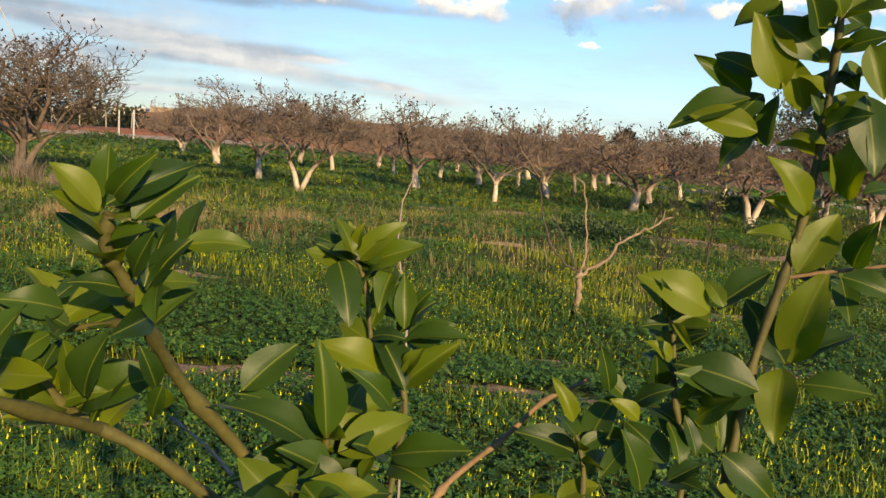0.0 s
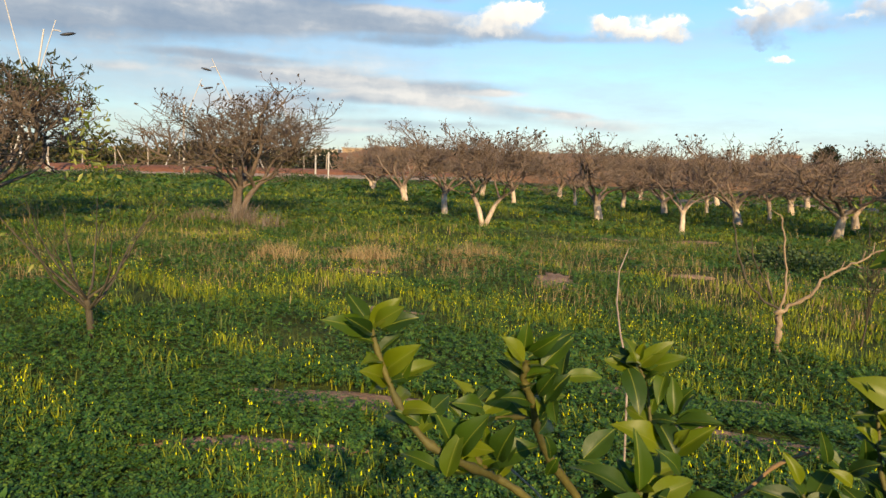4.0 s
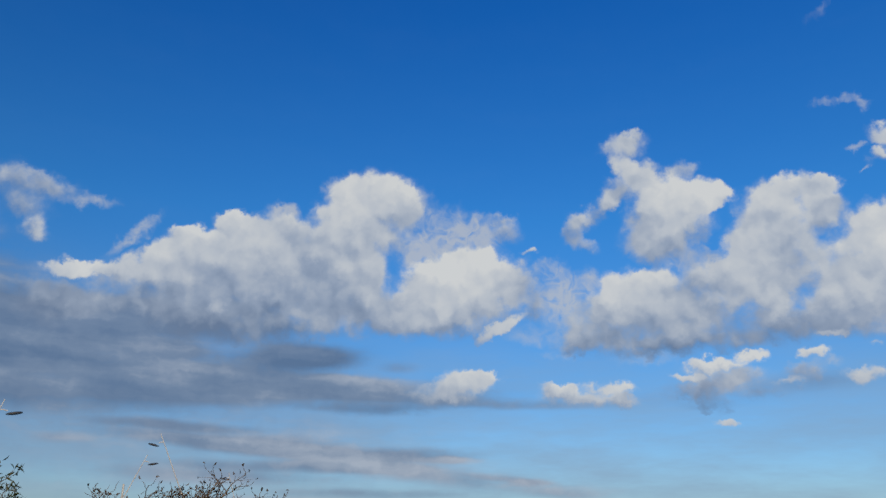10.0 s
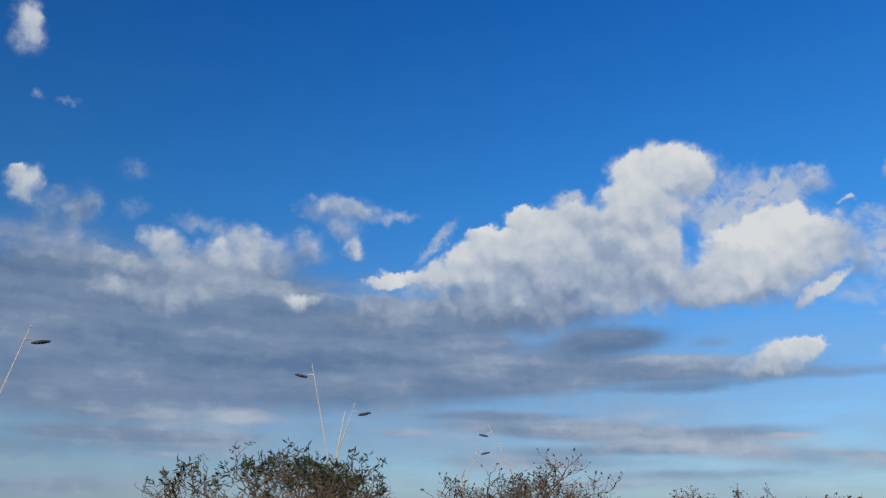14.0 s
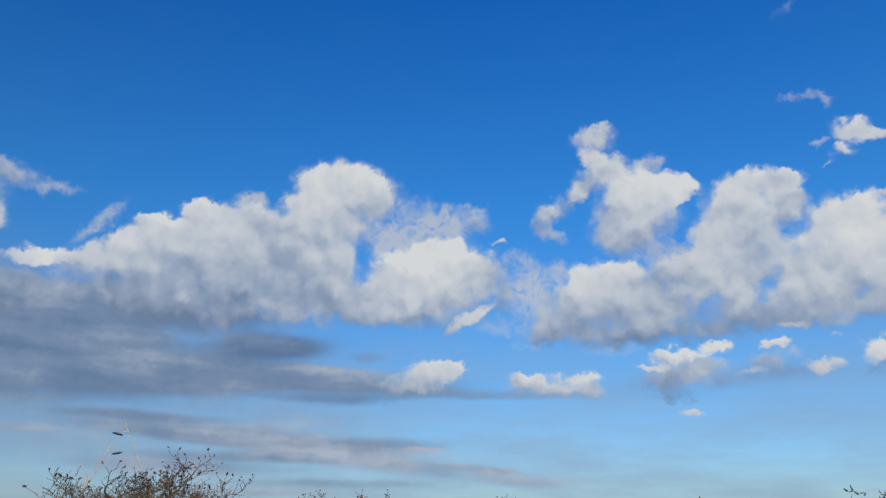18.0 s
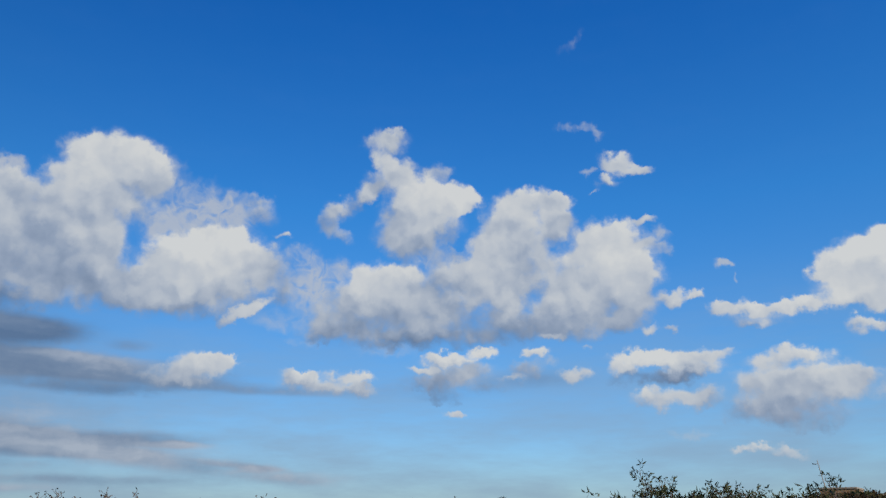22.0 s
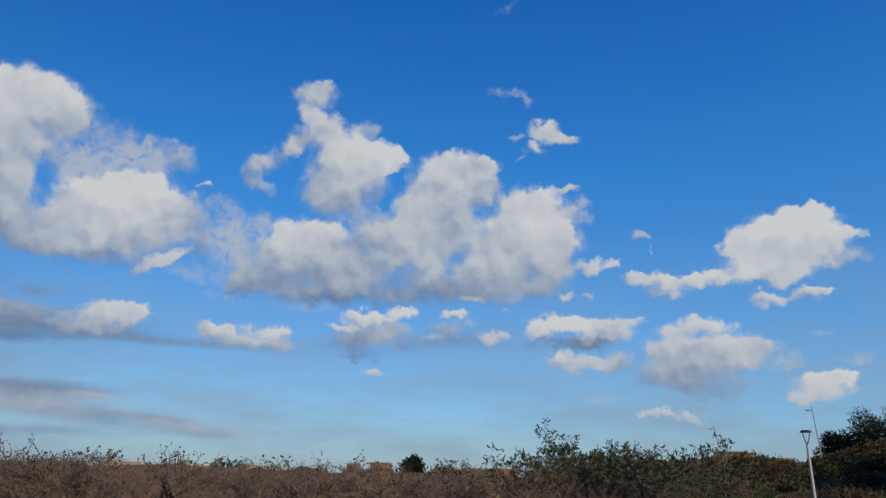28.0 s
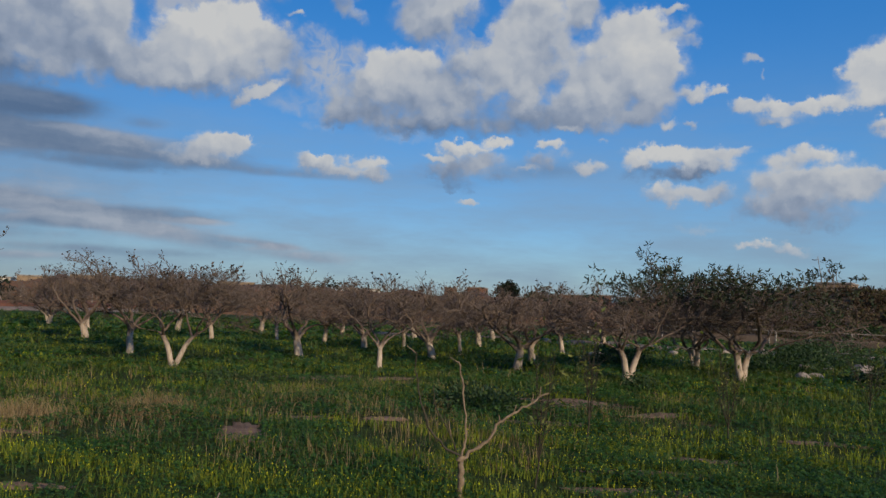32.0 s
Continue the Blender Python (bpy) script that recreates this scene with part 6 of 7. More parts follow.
leaf(shoot_g, (0.134, 0.461, 1.170), (0.146, 0.447, 1.174), 0.009, (-0.54, -0.22, 0.81))
leaf(shoot_g, (0.131, 0.433, 1.170), (0.115, 0.431, 1.182), 0.010, (0.42, -0.81, 0.40))
leaf(shoot_g, (0.126, 0.427, 1.159), (0.108, 0.419, 1.140), 0.012, (-0.39, -0.67, 0.64))
leaf(shoot_g, (0.134, 0.456, 1.146), (0.107, 0.446, 1.155), 0.012, (0.43, -0.80, 0.42))
leaf(shoot_g, (0.087, 0.429, 1.119), (0.110, 0.432, 1.131), 0.013, (-0.33, -0.54, 0.77))
leaf(shoot_h, (0.143, 0.446, 1.186), (0.137, 0.431, 1.208), 0.013, (0.22, -0.84, -0.50))
leaf(shoot_h, (0.148, 0.425, 1.148), (0.127, 0.440, 1.166), 0.016, (-0.14, -0.83, 0.55))
leaf(shoot_h, (0.152, 0.438, 1.145), (0.128, 0.428, 1.145), 0.013, (0.17, -0.46, 0.87))
leaf(shoot_h, (0.134, 0.426, 1.130), (0.121, 0.418, 1.166), 0.020, (0.60, -0.80, 0.04))
leaf(shoot_h, (0.174, 0.424, 1.156), (0.143, 0.456, 1.175), 0.021, (-0.35, -0.70, 0.63))
leaf(shoot_h, (0.180, 0.435, 1.153), (0.180, 0.453, 1.192), 0.022, (0.46, -0.81, 0.36))
leaf(shoot_h, (0.151, 0.415, 1.152), (0.149, 0.429, 1.171), 0.012, (0.34, -0.74, 0.58))
leaf(shoot_h, (0.162, 0.421, 1.156), (0.156, 0.426, 1.176), 0.010, (0.37, -0.87, 0.33))
leaf(shoot_h, (0.166, 0.426, 1.152), (0.153, 0.434, 1.155), 0.008, (0.03, -0.34, 0.94))
leaf(shoot_h, (0.191, 0.417, 1.197), (0.149, 0.430, 1.208), 0.022, (-0.12, -0.84, 0.53))
leaf(shoot_h, (0.198, 0.432, 1.192), (0.160, 0.433, 1.186), 0.019, (-0.11, -0.86, 0.50))
leaf(shoot_h, (0.175, 0.432, 1.191), (0.149, 0.421, 1.204), 0.016, (0.52, -0.72, 0.46))
leaf(shoot_h, (0.164, 0.432, 1.173), (0.175, 0.408, 1.196), 0.017, (-0.95, -0.22, 0.23))
leaf(shoot_h, (0.163, 0.438, 1.172), (0.181, 0.435, 1.163), 0.010, (0.27, -0.67, 0.69))
leaf(shoot_h, (0.175, 0.416, 1.159), (0.203, 0.405, 1.139), 0.018, (-0.05, -0.90, 0.43))
leaf(shoot_h, (0.147, 0.418, 1.140), (0.162, 0.412, 1.154), 0.011, (-0.71, -0.47, 0.53))
leaf(shoot_h, (0.150, 0.435, 1.133), (0.160, 0.409, 1.143), 0.015, (-0.70, 0.04, 0.72))
leaf(shoot_h, (0.171, 0.408, 1.143), (0.185, 0.409, 1.136), 0.008, (0.35, -0.74, 0.57))
leaf(shoot_h, (0.174, 0.421, 1.138), (0.172, 0.401, 1.136), 0.010, (0.28, -0.14, 0.95))
leaf(shoot_h, (0.166, 0.438, 1.236), (0.127, 0.435, 1.256), 0.022, (0.25, -0.91, 0.34))
leaf(shoot_h, (0.176, 0.463, 1.231), (0.148, 0.458, 1.221), 0.015, (-0.07, -0.79, 0.61))
leaf(shoot_h, (0.172, 0.433, 1.240), (0.164, 0.442, 1.254), 0.009, (-0.15, -0.86, 0.49))
leaf(shoot_h, (0.181, 0.451, 1.239), (0.169, 0.455, 1.239), 0.006, (-0.32, -0.86, 0.40))
leaf(shoot_h, (0.144, 0.446, 1.229), (0.136, 0.432, 1.252), 0.008, (0.37, -0.84, -0.40))
leaf(shoot_h, (0.148, 0.457, 1.225), (0.158, 0.465, 1.241), 0.007, (-0.48, -0.64, 0.59))
leaf(shoot_h, (0.152, 0.447, 1.223), (0.166, 0.431, 1.229), 0.008, (-0.68, -0.33, 0.65))
leaf(shoot_h, (0.150, 0.450, 1.225), (0.153, 0.423, 1.216), 0.005, (-0.43, -0.31, 0.85))
leaf(shoot_f, (0.215, 0.440, 1.208), (0.199, 0.467, 1.239), 0.021, (-0.38, -0.79, 0.48))
leaf(shoot_f, (0.224, 0.460, 1.202), (0.223, 0.458, 1.237), 0.018, (-0.80, -0.60, -0.06))
leaf(shoot_f, (0.220, 0.443, 1.208), (0.224, 0.432, 1.262), 0.026, (-0.76, -0.64, -0.08))
leaf(shoot_f, (0.228, 0.457, 1.205), (0.263, 0.457, 1.225), 0.020, (-0.47, -0.30, 0.83))
leaf(shoot_f, (0.212, 0.436, 1.206), (0.199, 0.412, 1.173), 0.021, (-0.55, -0.56, 0.62))
leaf(shoot_f, (0.222, 0.430, 1.199), (0.249, 0.408, 1.203), 0.016, (-0.59, -0.61, 0.54))
leaf(shoot_f, (0.217, 0.444, 1.261), (0.236, 0.446, 1.297), 0.021, (-0.50, -0.81, 0.32))
leaf(shoot_f, (0.222, 0.458, 1.258), (0.245, 0.448, 1.259), 0.013, (-0.27, -0.52, 0.81))
leaf(shoot_f, (0.204, 0.449, 1.260), (0.177, 0.456, 1.237), 0.018, (-0.62, -0.55, 0.56))
leaf(shoot_f, (0.235, 0.429, 1.263), (0.258, 0.415, 1.257), 0.014, (-0.37, -0.77, 0.52))
leaf(shoot_f, (0.249, 0.456, 1.260), (0.245, 0.431, 1.237), 0.013, (-0.30, -0.62, 0.73))
leaf(shoot_f, (0.244, 0.435, 1.268), (0.240, 0.415, 1.294), 0.016, (-0.89, -0.30, -0.35))
leaf(shoot_f, (0.244, 0.438, 1.267), (0.249, 0.453, 1.283), 0.011, (0.16, -0.74, 0.65))
leaf(shoot_f, (0.183, 0.459, 1.360), (0.141, 0.472, 1.343), 0.019, (-0.43, -0.75, 0.50))
leaf(shoot_f, (0.190, 0.480, 1.363), (0.154, 0.465, 1.382), 0.014, (0.27, -0.94, -0.22))
leaf(shoot_f, (0.193, 0.467, 1.364), (0.170, 0.460, 1.343), 0.015, (-0.27, -0.76, 0.58))
leaf(shoot_f, (0.188, 0.456, 1.341), (0.151, 0.462, 1.349), 0.017, (-0.11, -0.96, 0.25))
leaf(shoot_f, (0.196, 0.471, 1.343), (0.176, 0.488, 1.321), 0.017, (-0.79, -0.53, 0.31))
leaf(shoot_f, (0.197, 0.461, 1.333), (0.201, 0.466, 1.364), 0.015, (-0.92, -0.36, 0.16))
leaf(shoot_f, (0.199, 0.470, 1.334), (0.188, 0.478, 1.354), 0.012, (-0.00, -0.92, 0.38))
leaf(shoot_f, (0.187, 0.459, 1.374), (0.163, 0.468, 1.385), 0.014, (-0.16, -0.92, 0.36))
leaf(shoot_f, (0.197, 0.452, 1.366), (0.175, 0.444, 1.404), 0.022, (-0.04, -0.97, -0.25))
leaf(shoot_f, (0.213, 0.445, 1.384), (0.182, 0.446, 1.405), 0.019, (-0.05, -1.00, 0.01))
leaf(shoot_f, (0.222, 0.467, 1.389), (0.198, 0.482, 1.388), 0.014, (-0.39, -0.64, 0.66))
leaf(shoot_f, (0.214, 0.457, 1.355), (0.198, 0.449, 1.385), 0.016, (-0.14, -0.94, -0.31))
leaf(shoot_f, (0.220, 0.471, 1.353), (0.220, 0.448, 1.378), 0.017, (-0.99, -0.11, -0.08))
leaf(shoot_f, (0.188, 0.447, 1.413), (0.168, 0.461, 1.402), 0.013, (-0.67, -0.68, 0.30))
leaf(shoot_f, (0.198, 0.469, 1.419), (0.198, 0.478, 1.401), 0.009, (-0.79, -0.54, -0.28))
leaf(shoot_f, (0.210, 0.443, 1.397), (0.193, 0.423, 1.417), 0.017, (0.45, -0.80, -0.39))
leaf(shoot_f, (0.220, 0.465, 1.399), (0.226, 0.459, 1.415), 0.009, (-0.72, -0.69, 0.01))
leaf(shoot_f, (0.225, 0.449, 1.389), (0.243, 0.429, 1.398), 0.014, (-0.75, -0.46, 0.47))
leaf(shoot_f, (0.225, 0.442, 1.378), (0.243, 0.449, 1.379), 0.010, (0.28, -0.76, 0.58))
leaf(shoot_f, (0.235, 0.458, 1.379), (0.229, 0.434, 1.371), 0.013, (-0.50, -0.18, 0.85))
leaf(shoot_f, (0.233, 0.430, 1.391), (0.241, 0.425, 1.363), 0.015, (-0.29, -0.95, 0.08))
leaf(shoot_f, (0.250, 0.456, 1.394), (0.261, 0.447, 1.391), 0.007, (-0.53, -0.78, 0.34))
leaf(shoot_f, (0.238, 0.437, 1.365), (0.241, 0.420, 1.323), 0.023, (-0.22, -0.91, 0.35))
leaf(shoot_f, (0.249, 0.455, 1.368), (0.231, 0.471, 1.344), 0.017, (-0.73, -0.67, 0.11))
leaf(shoot_f, (0.222, 0.445, 1.345), (0.225, 0.415, 1.353), 0.015, (-0.99, -0.08, 0.15))
leaf(shoot_f, (0.232, 0.469, 1.348), (0.235, 0.475, 1.366), 0.010, (-0.91, -0.30, 0.27))
leaf(shoot_f, (0.238, 0.440, 1.306), (0.233, 0.427, 1.342), 0.019, (-0.84, -0.46, -0.29))
leaf(shoot_f, (0.253, 0.464, 1.306), (0.245, 0.485, 1.325), 0.014, (-0.19, -0.72, 0.67))
leaf(shoot_f, (0.233, 0.443, 1.309), (0.224, 0.436, 1.330), 0.012, (0.38, -0.91, -0.15))
leaf(shoot_f, (0.218, 0.445, 1.295), (0.194, 0.433, 1.326), 0.017, (0.41, -0.91, -0.04))
leaf(shoot_f, (0.229, 0.468, 1.292), (0.203, 0.467, 1.303), 0.012, (0.18, -0.93, 0.33))
leaf(shoot_f, (0.207, 0.455, 1.339), (0.220, 0.439, 1.338), 0.010, (-0.46, -0.46, 0.76))
leaf(shoot_f, (0.247, 0.441, 1.310), (0.268, 0.443, 1.316), 0.011, (-0.14, -0.57, 0.81))
leaf(shoot_f, (0.216, 0.441, 1.352), (0.210, 0.441, 1.363), 0.006, (0.09, -1.00, 0.00))
leaf(shoot_f, (0.221, 0.449, 1.354), (0.218, 0.444, 1.363), 0.005, (0.14, -0.86, -0.49))
leaf(shoot_f, (0.224, 0.442, 1.410), (0.245, 0.438, 1.423), 0.012, (-0.48, -0.70, 0.53))
leaf(shoot_f, (0.231, 0.457, 1.411), (0.251, 0.463, 1.404), 0.011, (0.24, -0.97, -0.03))
leaf(shoot_f, (0.219, 0.438, 1.406), (0.204, 0.429, 1.430), 0.015, (0.23, -0.95, -0.22))
leaf(shoot_f, (0.233, 0.462, 1.411), (0.206, 0.451, 1.419), 0.015, (0.46, -0.81, 0.37))
leaf(shoot_i, (-0.224, 0.270, 1.300), (-0.239, 0.242, 1.312), 0.013, (0.90, -0.41, 0.18))
leaf(shoot_i, (-0.223, 0.275, 1.303), (-0.241, 0.282, 1.322), 0.010, (0.27, -0.81, 0.52))
leaf(shoot_i, (-0.222, 0.272, 1.303), (-0.202, 0.271, 1.323), 0.011, (-0.16, -0.98, 0.11))
leaf(shoot_i, (-0.218, 0.270, 1.305), (-0.198, 0.263, 1.319), 0.011, (-0.34, -0.94, 0.01))
leaf(shoot_i, (-0.213, 0.266, 1.303), (-0.190, 0.269, 1.313), 0.013, (-0.18, -0.77, 0.61))
leaf(shoot_i, (-0.214, 0.276, 1.302), (-0.217, 0.281, 1.320), 0.009, (0.84, -0.48, 0.25))
leaf(shoot_i, (-0.218, 0.264, 1.300), (-0.227, 0.242, 1.314), 0.008, (0.94, -0.33, 0.06))
leaf(shoot_i, (-0.212, 0.276, 1.272), (-0.188, 0.262, 1.293), 0.015, (-0.46, -0.89, -0.07))
leaf(shoot_i, (-0.216, 0.270, 1.275), (-0.219, 0.259, 1.288), 0.008, (0.85, -0.49, -0.19))
leaf(shoot_i, (-0.225, 0.290, 1.274), (-0.223, 0.290, 1.281), 0.004, (-0.06, -0.99, 0.12))
leaf(shoot_i, (-0.212, 0.276, 1.265), (-0.215, 0.250, 1.279), 0.014, (0.98, -0.02, 0.18))
leaf(shoot_i, (-0.217, 0.287, 1.261), (-0.217, 0.261, 1.262), 0.009, (0.68, 0.01, 0.73))
leaf(shoot_i, (-0.199, 0.272, 1.270), (-0.178, 0.284, 1.280), 0.009, (0.13, -0.73, 0.67))
leaf(shoot_i, (-0.202, 0.274, 1.264), (-0.193, 0.272, 1.283), 0.010, (-0.43, -0.89, 0.13))
leaf(shoot_i, (-0.211, 0.298, 1.259), (-0.195, 0.290, 1.271), 0.009, (-0.44, -0.90, 0.06))
leaf(shoot_i, (-0.186, 0.279, 1.237), (-0.172, 0.300, 1.254), 0.013, (0.23, -0.70, 0.68))
leaf(shoot_i, (-0.190, 0.286, 1.235), (-0.179, 0.272, 1.259), 0.010, (-0.27, -0.89, -0.38))
leaf(shoot_i, (-0.185, 0.272, 1.239), (-0.200, 0.267, 1.249), 0.010, (0.56, -0.64, 0.53))
leaf(shoot_i, (-0.190, 0.287, 1.238), (-0.194, 0.278, 1.251), 0.008, (0.92, -0.39, 0.05))
leaf(shoot_i, (-0.165, 0.267, 1.207), (-0.157, 0.266, 1.239), 0.013, (-0.28, -0.96, 0.03))
leaf(shoot_i, (-0.169, 0.277, 1.206), (-0.202, 0.284, 1.215), 0.009, (0.03, -0.75, 0.66))
leaf(shoot_i, (-0.162, 0.280, 1.217), (-0.172, 0.270, 1.247), 0.017, (0.89, -0.43, 0.14))
leaf(shoot_i, (-0.158, 0.272, 1.222), (-0.140, 0.261, 1.252), 0.016, (-0.52, -0.86, -0.01))
leaf(shoot_i, (-0.163, 0.294, 1.218), (-0.138, 0.282, 1.223), 0.011, (-0.49, -0.77, 0.41))
leaf(shoot_j, (-0.041, 0.272, 1.178), (-0.063, 0.275, 1.198), 0.015, (0.21, -0.88, 0.42))
leaf(shoot_j, (-0.038, 0.267, 1.194), (-0.012, 0.248, 1.177), 0.018, (-0.18, -0.79, 0.58))
leaf(shoot_j, (-0.036, 0.286, 1.186), (-0.023, 0.284, 1.156), 0.017, (0.42, -0.87, 0.24))
leaf(shoot_j, (-0.038, 0.265, 1.169), (-0.021, 0.271, 1.164), 0.009, (0.43, -0.58, 0.69))
leaf(shoot_j, (-0.018, 0.262, 1.173), (0.003, 0.245, 1.175), 0.013, (-0.48, -0.48, 0.73))
leaf(shoot_j, (-0.016, 0.271, 1.171), (-0.009, 0.242, 1.163), 0.016, (0.07, -0.25, 0.96))
leaf(shoot_j, (-0.051, 0.255, 1.160), (-0.066, 0.271, 1.170), 0.012, (0.17, -0.38, 0.91))
leaf(shoot_j, (-0.048, 0.287, 1.144), (-0.050, 0.301, 1.156), 0.009, (0.45, -0.53, 0.72))
leaf(shoot_j, (-0.086, 0.266, 1.148), (-0.089, 0.267, 1.168), 0.010, (0.42, -0.90, 0.10))
leaf(shoot_j, (0.046, 0.251, 1.198), (0.040, 0.257, 1.178), 0.011, (-0.74, -0.67, 0.04))
leaf(shoot_j, (0.056, 0.279, 1.190), (0.046, 0.286, 1.178), 0.008, (-0.73, -0.64, 0.24))
leaf(shoot_j, (-0.072, 0.258, 1.151), (-0.084, 0.255, 1.159), 0.008, (0.48, -0.67, 0.57))


def fill_leaves(stem, line, count, seed):
    """Small leaves that stand off the upper part of a shoot, tips up and outward."""
    g = np.random.default_rng(seed)
    for k in range(count):
        q = line[int((0.45 + 0.55 * (k + 0.5) / count) * (len(line) - 1))]
        w = k * 2.4 + g.uniform(0, 1.2)
        out = np.array((math.cos(w), math.sin(w) * 0.8, g.uniform(0.1, 0.9)))
        size = g.uniform(0.018, 0.029)
        up = np.array((0.25 * g.normal(), -0.55 + 0.2 * g.normal(), 0.8))
        leaf(stem, tuple(q), tuple(q + unit(out) * size), size * g.uniform(0.38, 0.5), tuple(up))


for k, (stem, count) in enumerate(((shoot_a, 14), (shoot_b, 9), (shoot_c, 5), (None, 0), (shoot_d, 9), (shoot_e, 13), (None, 0), (shoot_f, 18), (shoot_g, 7), (shoot_h, 12), (None, 0), (shoot_i, 12), (shoot_j, 8))):
    if stem:
        fill_leaves(stem, SHOOT_LINES[k], count, 500 + k)


def dry_stick(*points):
    t = Tubes(6)
    t.add(np.array(points), np.linspace(0.0010, 0.0028, len(points)))
    tagged(new("dry_stick", t.mesh("dry_stick", DRY_STEM)), "thin pale dry stick standing upright in the weeds", "stick")


dry_stick((-0.031, 1.366, 1.261), (-0.047, 1.336, 1.218), (-0.049, 1.302, 1.160), (-0.039, 1.265, 1.105), (-0.023, 1.236, 1.049), (-0.013, 1.226, 0.600), (0.007, 1.206, -0.050))

# ---------- road bank, fences, lamps, hillside and town ----------
RED_EARTH = varied("red earth", (0.075, 0.030, 0.016), (0.22, 0.088, 0.046), 1.1, 0.95, 0.8, distance=0.05)
GRAVEL = varied("pale gravel", (0.10, 0.075, 0.055), (0.30, 0.24, 0.19), 3.0, 0.95, 0.8, distance=0.05)
CONCRETE = varied("weathered concrete", (0.15, 0.13, 0.11), (0.30, 0.265, 0.23), 1.4, 0.9, 0.4)
WHITE_PAINT = varied("white painted metal", (0.24, 0.235, 0.225), (0.38, 0.37, 0.36), 2.5, 0.45, 0.1)
RED_PAINT = varied("red painted metal", (0.28, 0.02, 0.014), (0.50, 0.045, 0.03), 3.0, 0.5, 0.1)
LAMP_GREY = varied("dark lamp metal", (0.012, 0.014, 0.018), (0.04, 0.045, 0.055), 5.0, 0.5, 0.1)
OCHRE = varied("ochre earth slope", (0.055, 0.032, 0.018), (0.20, 0.105, 0.056), 0.35, 0.95, 0.8, distance=0.15)
SCRUBBY = varied("scrubby brown slope", (0.020, 0.019, 0.009), (0.125, 0.074, 0.038), 0.45, 0.95, 0.9, distance=0.2)
BRICK_RED = varied("bare red brick wall", (0.10, 0.05, 0.033), (0.22, 0.11, 0.07), 0.8, 0.9, 0.4)
RENDER_WHITE = varied("white rendered wall", (0.34, 0.31, 0.27), (0.52, 0.48, 0.43), 0.4, 0.9, 0.2)
RENDER_OCHRE = varied("ochre rendered wall", (0.16, 0.11, 0.07), (0.28, 0.20, 0.13), 0.4, 0.9, 0.2)
RENDER_GREY = varied("bare grey block wall", (0.085, 0.08, 0.08), (0.17, 0.16, 0.155), 0.6, 0.9, 0.4)
WINDOW_DARK, _n, _b = material("dark window", 0.25, 0.0, 0.5)
_b.inputs["Base Color"].default_value = (0.02, 0.018, 0.016, 1)
TRIM = varied("cream window surround", (0.42, 0.36, 0.27), (0.60, 0.53, 0.42), 1.0, 0.85, 0.2)
PINE = leafy("dark needle tuft", (0.006, 0.010, 0.006), (0.012, 0.018, 0.010), (0.026, 0.034, 0.018), 0.7, 0.15, 0.2)
BROWN_SCRUB = leafy("brown scrub leaf", (0.022, 0.015, 0.010), (0.048, 0.033, 0.020), (0.085, 0.060, 0.034), 0.8, 0.1, 0.15)
OLIVE_LEAF = leafy("dusty scrub leaf", (0.025, 0.028, 0.012), (0.05, 0.048, 0.02), (0.10, 0.08, 0.035), 0.7, 0.2, 0.2)


def strip(name, line, profile, mat, label, category="bank", jitter=0.08, seed=0, step=1.2):
    """A long low bank: a cross-section of (across, height) swept along a line on the ground."""
    r = np.random.default_rng(seed)
    p = np.array(line, float)
    seg = np.linalg.norm(np.diff(p, axis=0), axis=1)
    s = np.concatenate([[0], np.cumsum(seg)])
    q = np.arange(0, s[-1], step)
    x, y = np.interp(q, s, p[:, 0]), np.interp(q, s, p[:, 1])
    for _ in range(4):
        x[1:-1], y[1:-1] = 0.5 * x[1:-1] + 0.25 * (x[:-2] + x[2:]), 0.5 * y[1:-1] + 0.25 * (y[:-2] + y[2:])
    dx, dy = np.gradient(x), np.gradient(y)
    n = np.hypot(dx, dy)
    nx, ny = -dy / n, dx / n
    prof = np.array(profile, float)
    k = len(prof)
    off = prof[None, :, 0] + r.normal(0, jitter, (len(q), k))
    z = prof[None, :, 1] * (1 + r.normal(0, 0.12, (len(q), k))) + swell(x, y)[:, None]
    v = np.stack([x[:, None] + nx[:, None] * off, y[:, None] + ny[:, None] * off, z], -1).reshape(-1, 3)
    i, j = np.meshgrid(np.arange(len(q) - 1), np.arange(k - 1), indexing="ij")
    f = np.stack([i * k + j, i * k + j + 1, (i + 1) * k + j + 1, (i + 1) * k + j], -1).reshape(-1, 4)
    return tagged(new(name, mesh_of(name, v, f[:, ::-1], mat)), label, category, kind="structure")


ROAD_LINE = ((-75, 12), (-52, 34), (-40.5, 46.3), (-33.6, 56.2), (-24, 69.8), (-8, 90), (10, 108))
strip("road_bank", ROAD_LINE, ((-1.2, -0.2), (-0.4, 0.38), (0.3, 0.55), (1.2, 0.62), (8.5, 0.56), (10, -0.2)), RED_EARTH, "low bank of fresh red earth along the road", seed=1)
strip("gravel_verge", [(x + 1.0, y - 0.9) for x, y in ROAD_LINE], ((-2.2, -0.1), (-1.2, 0.16), (-0.2, 0.28), (0.9, 0.1)), GRAVEL, "pale stony verge below the red bank", "verge", 0.25, 2)
strip("earth_bank", ((-34, 92), (-16, 86), (0, 84), (18, 84), (34, 80), (44, 74)), ((-6, -0.3), (-4, 0.5), (-2, 1.5), (0, 2.2), (3, 2.7), (9, 3.0), (16, 2.6), (20, -0.5)), OCHRE, "ochre earth slope behind the orchard", jitter=0.5, seed=3, step=1.6)
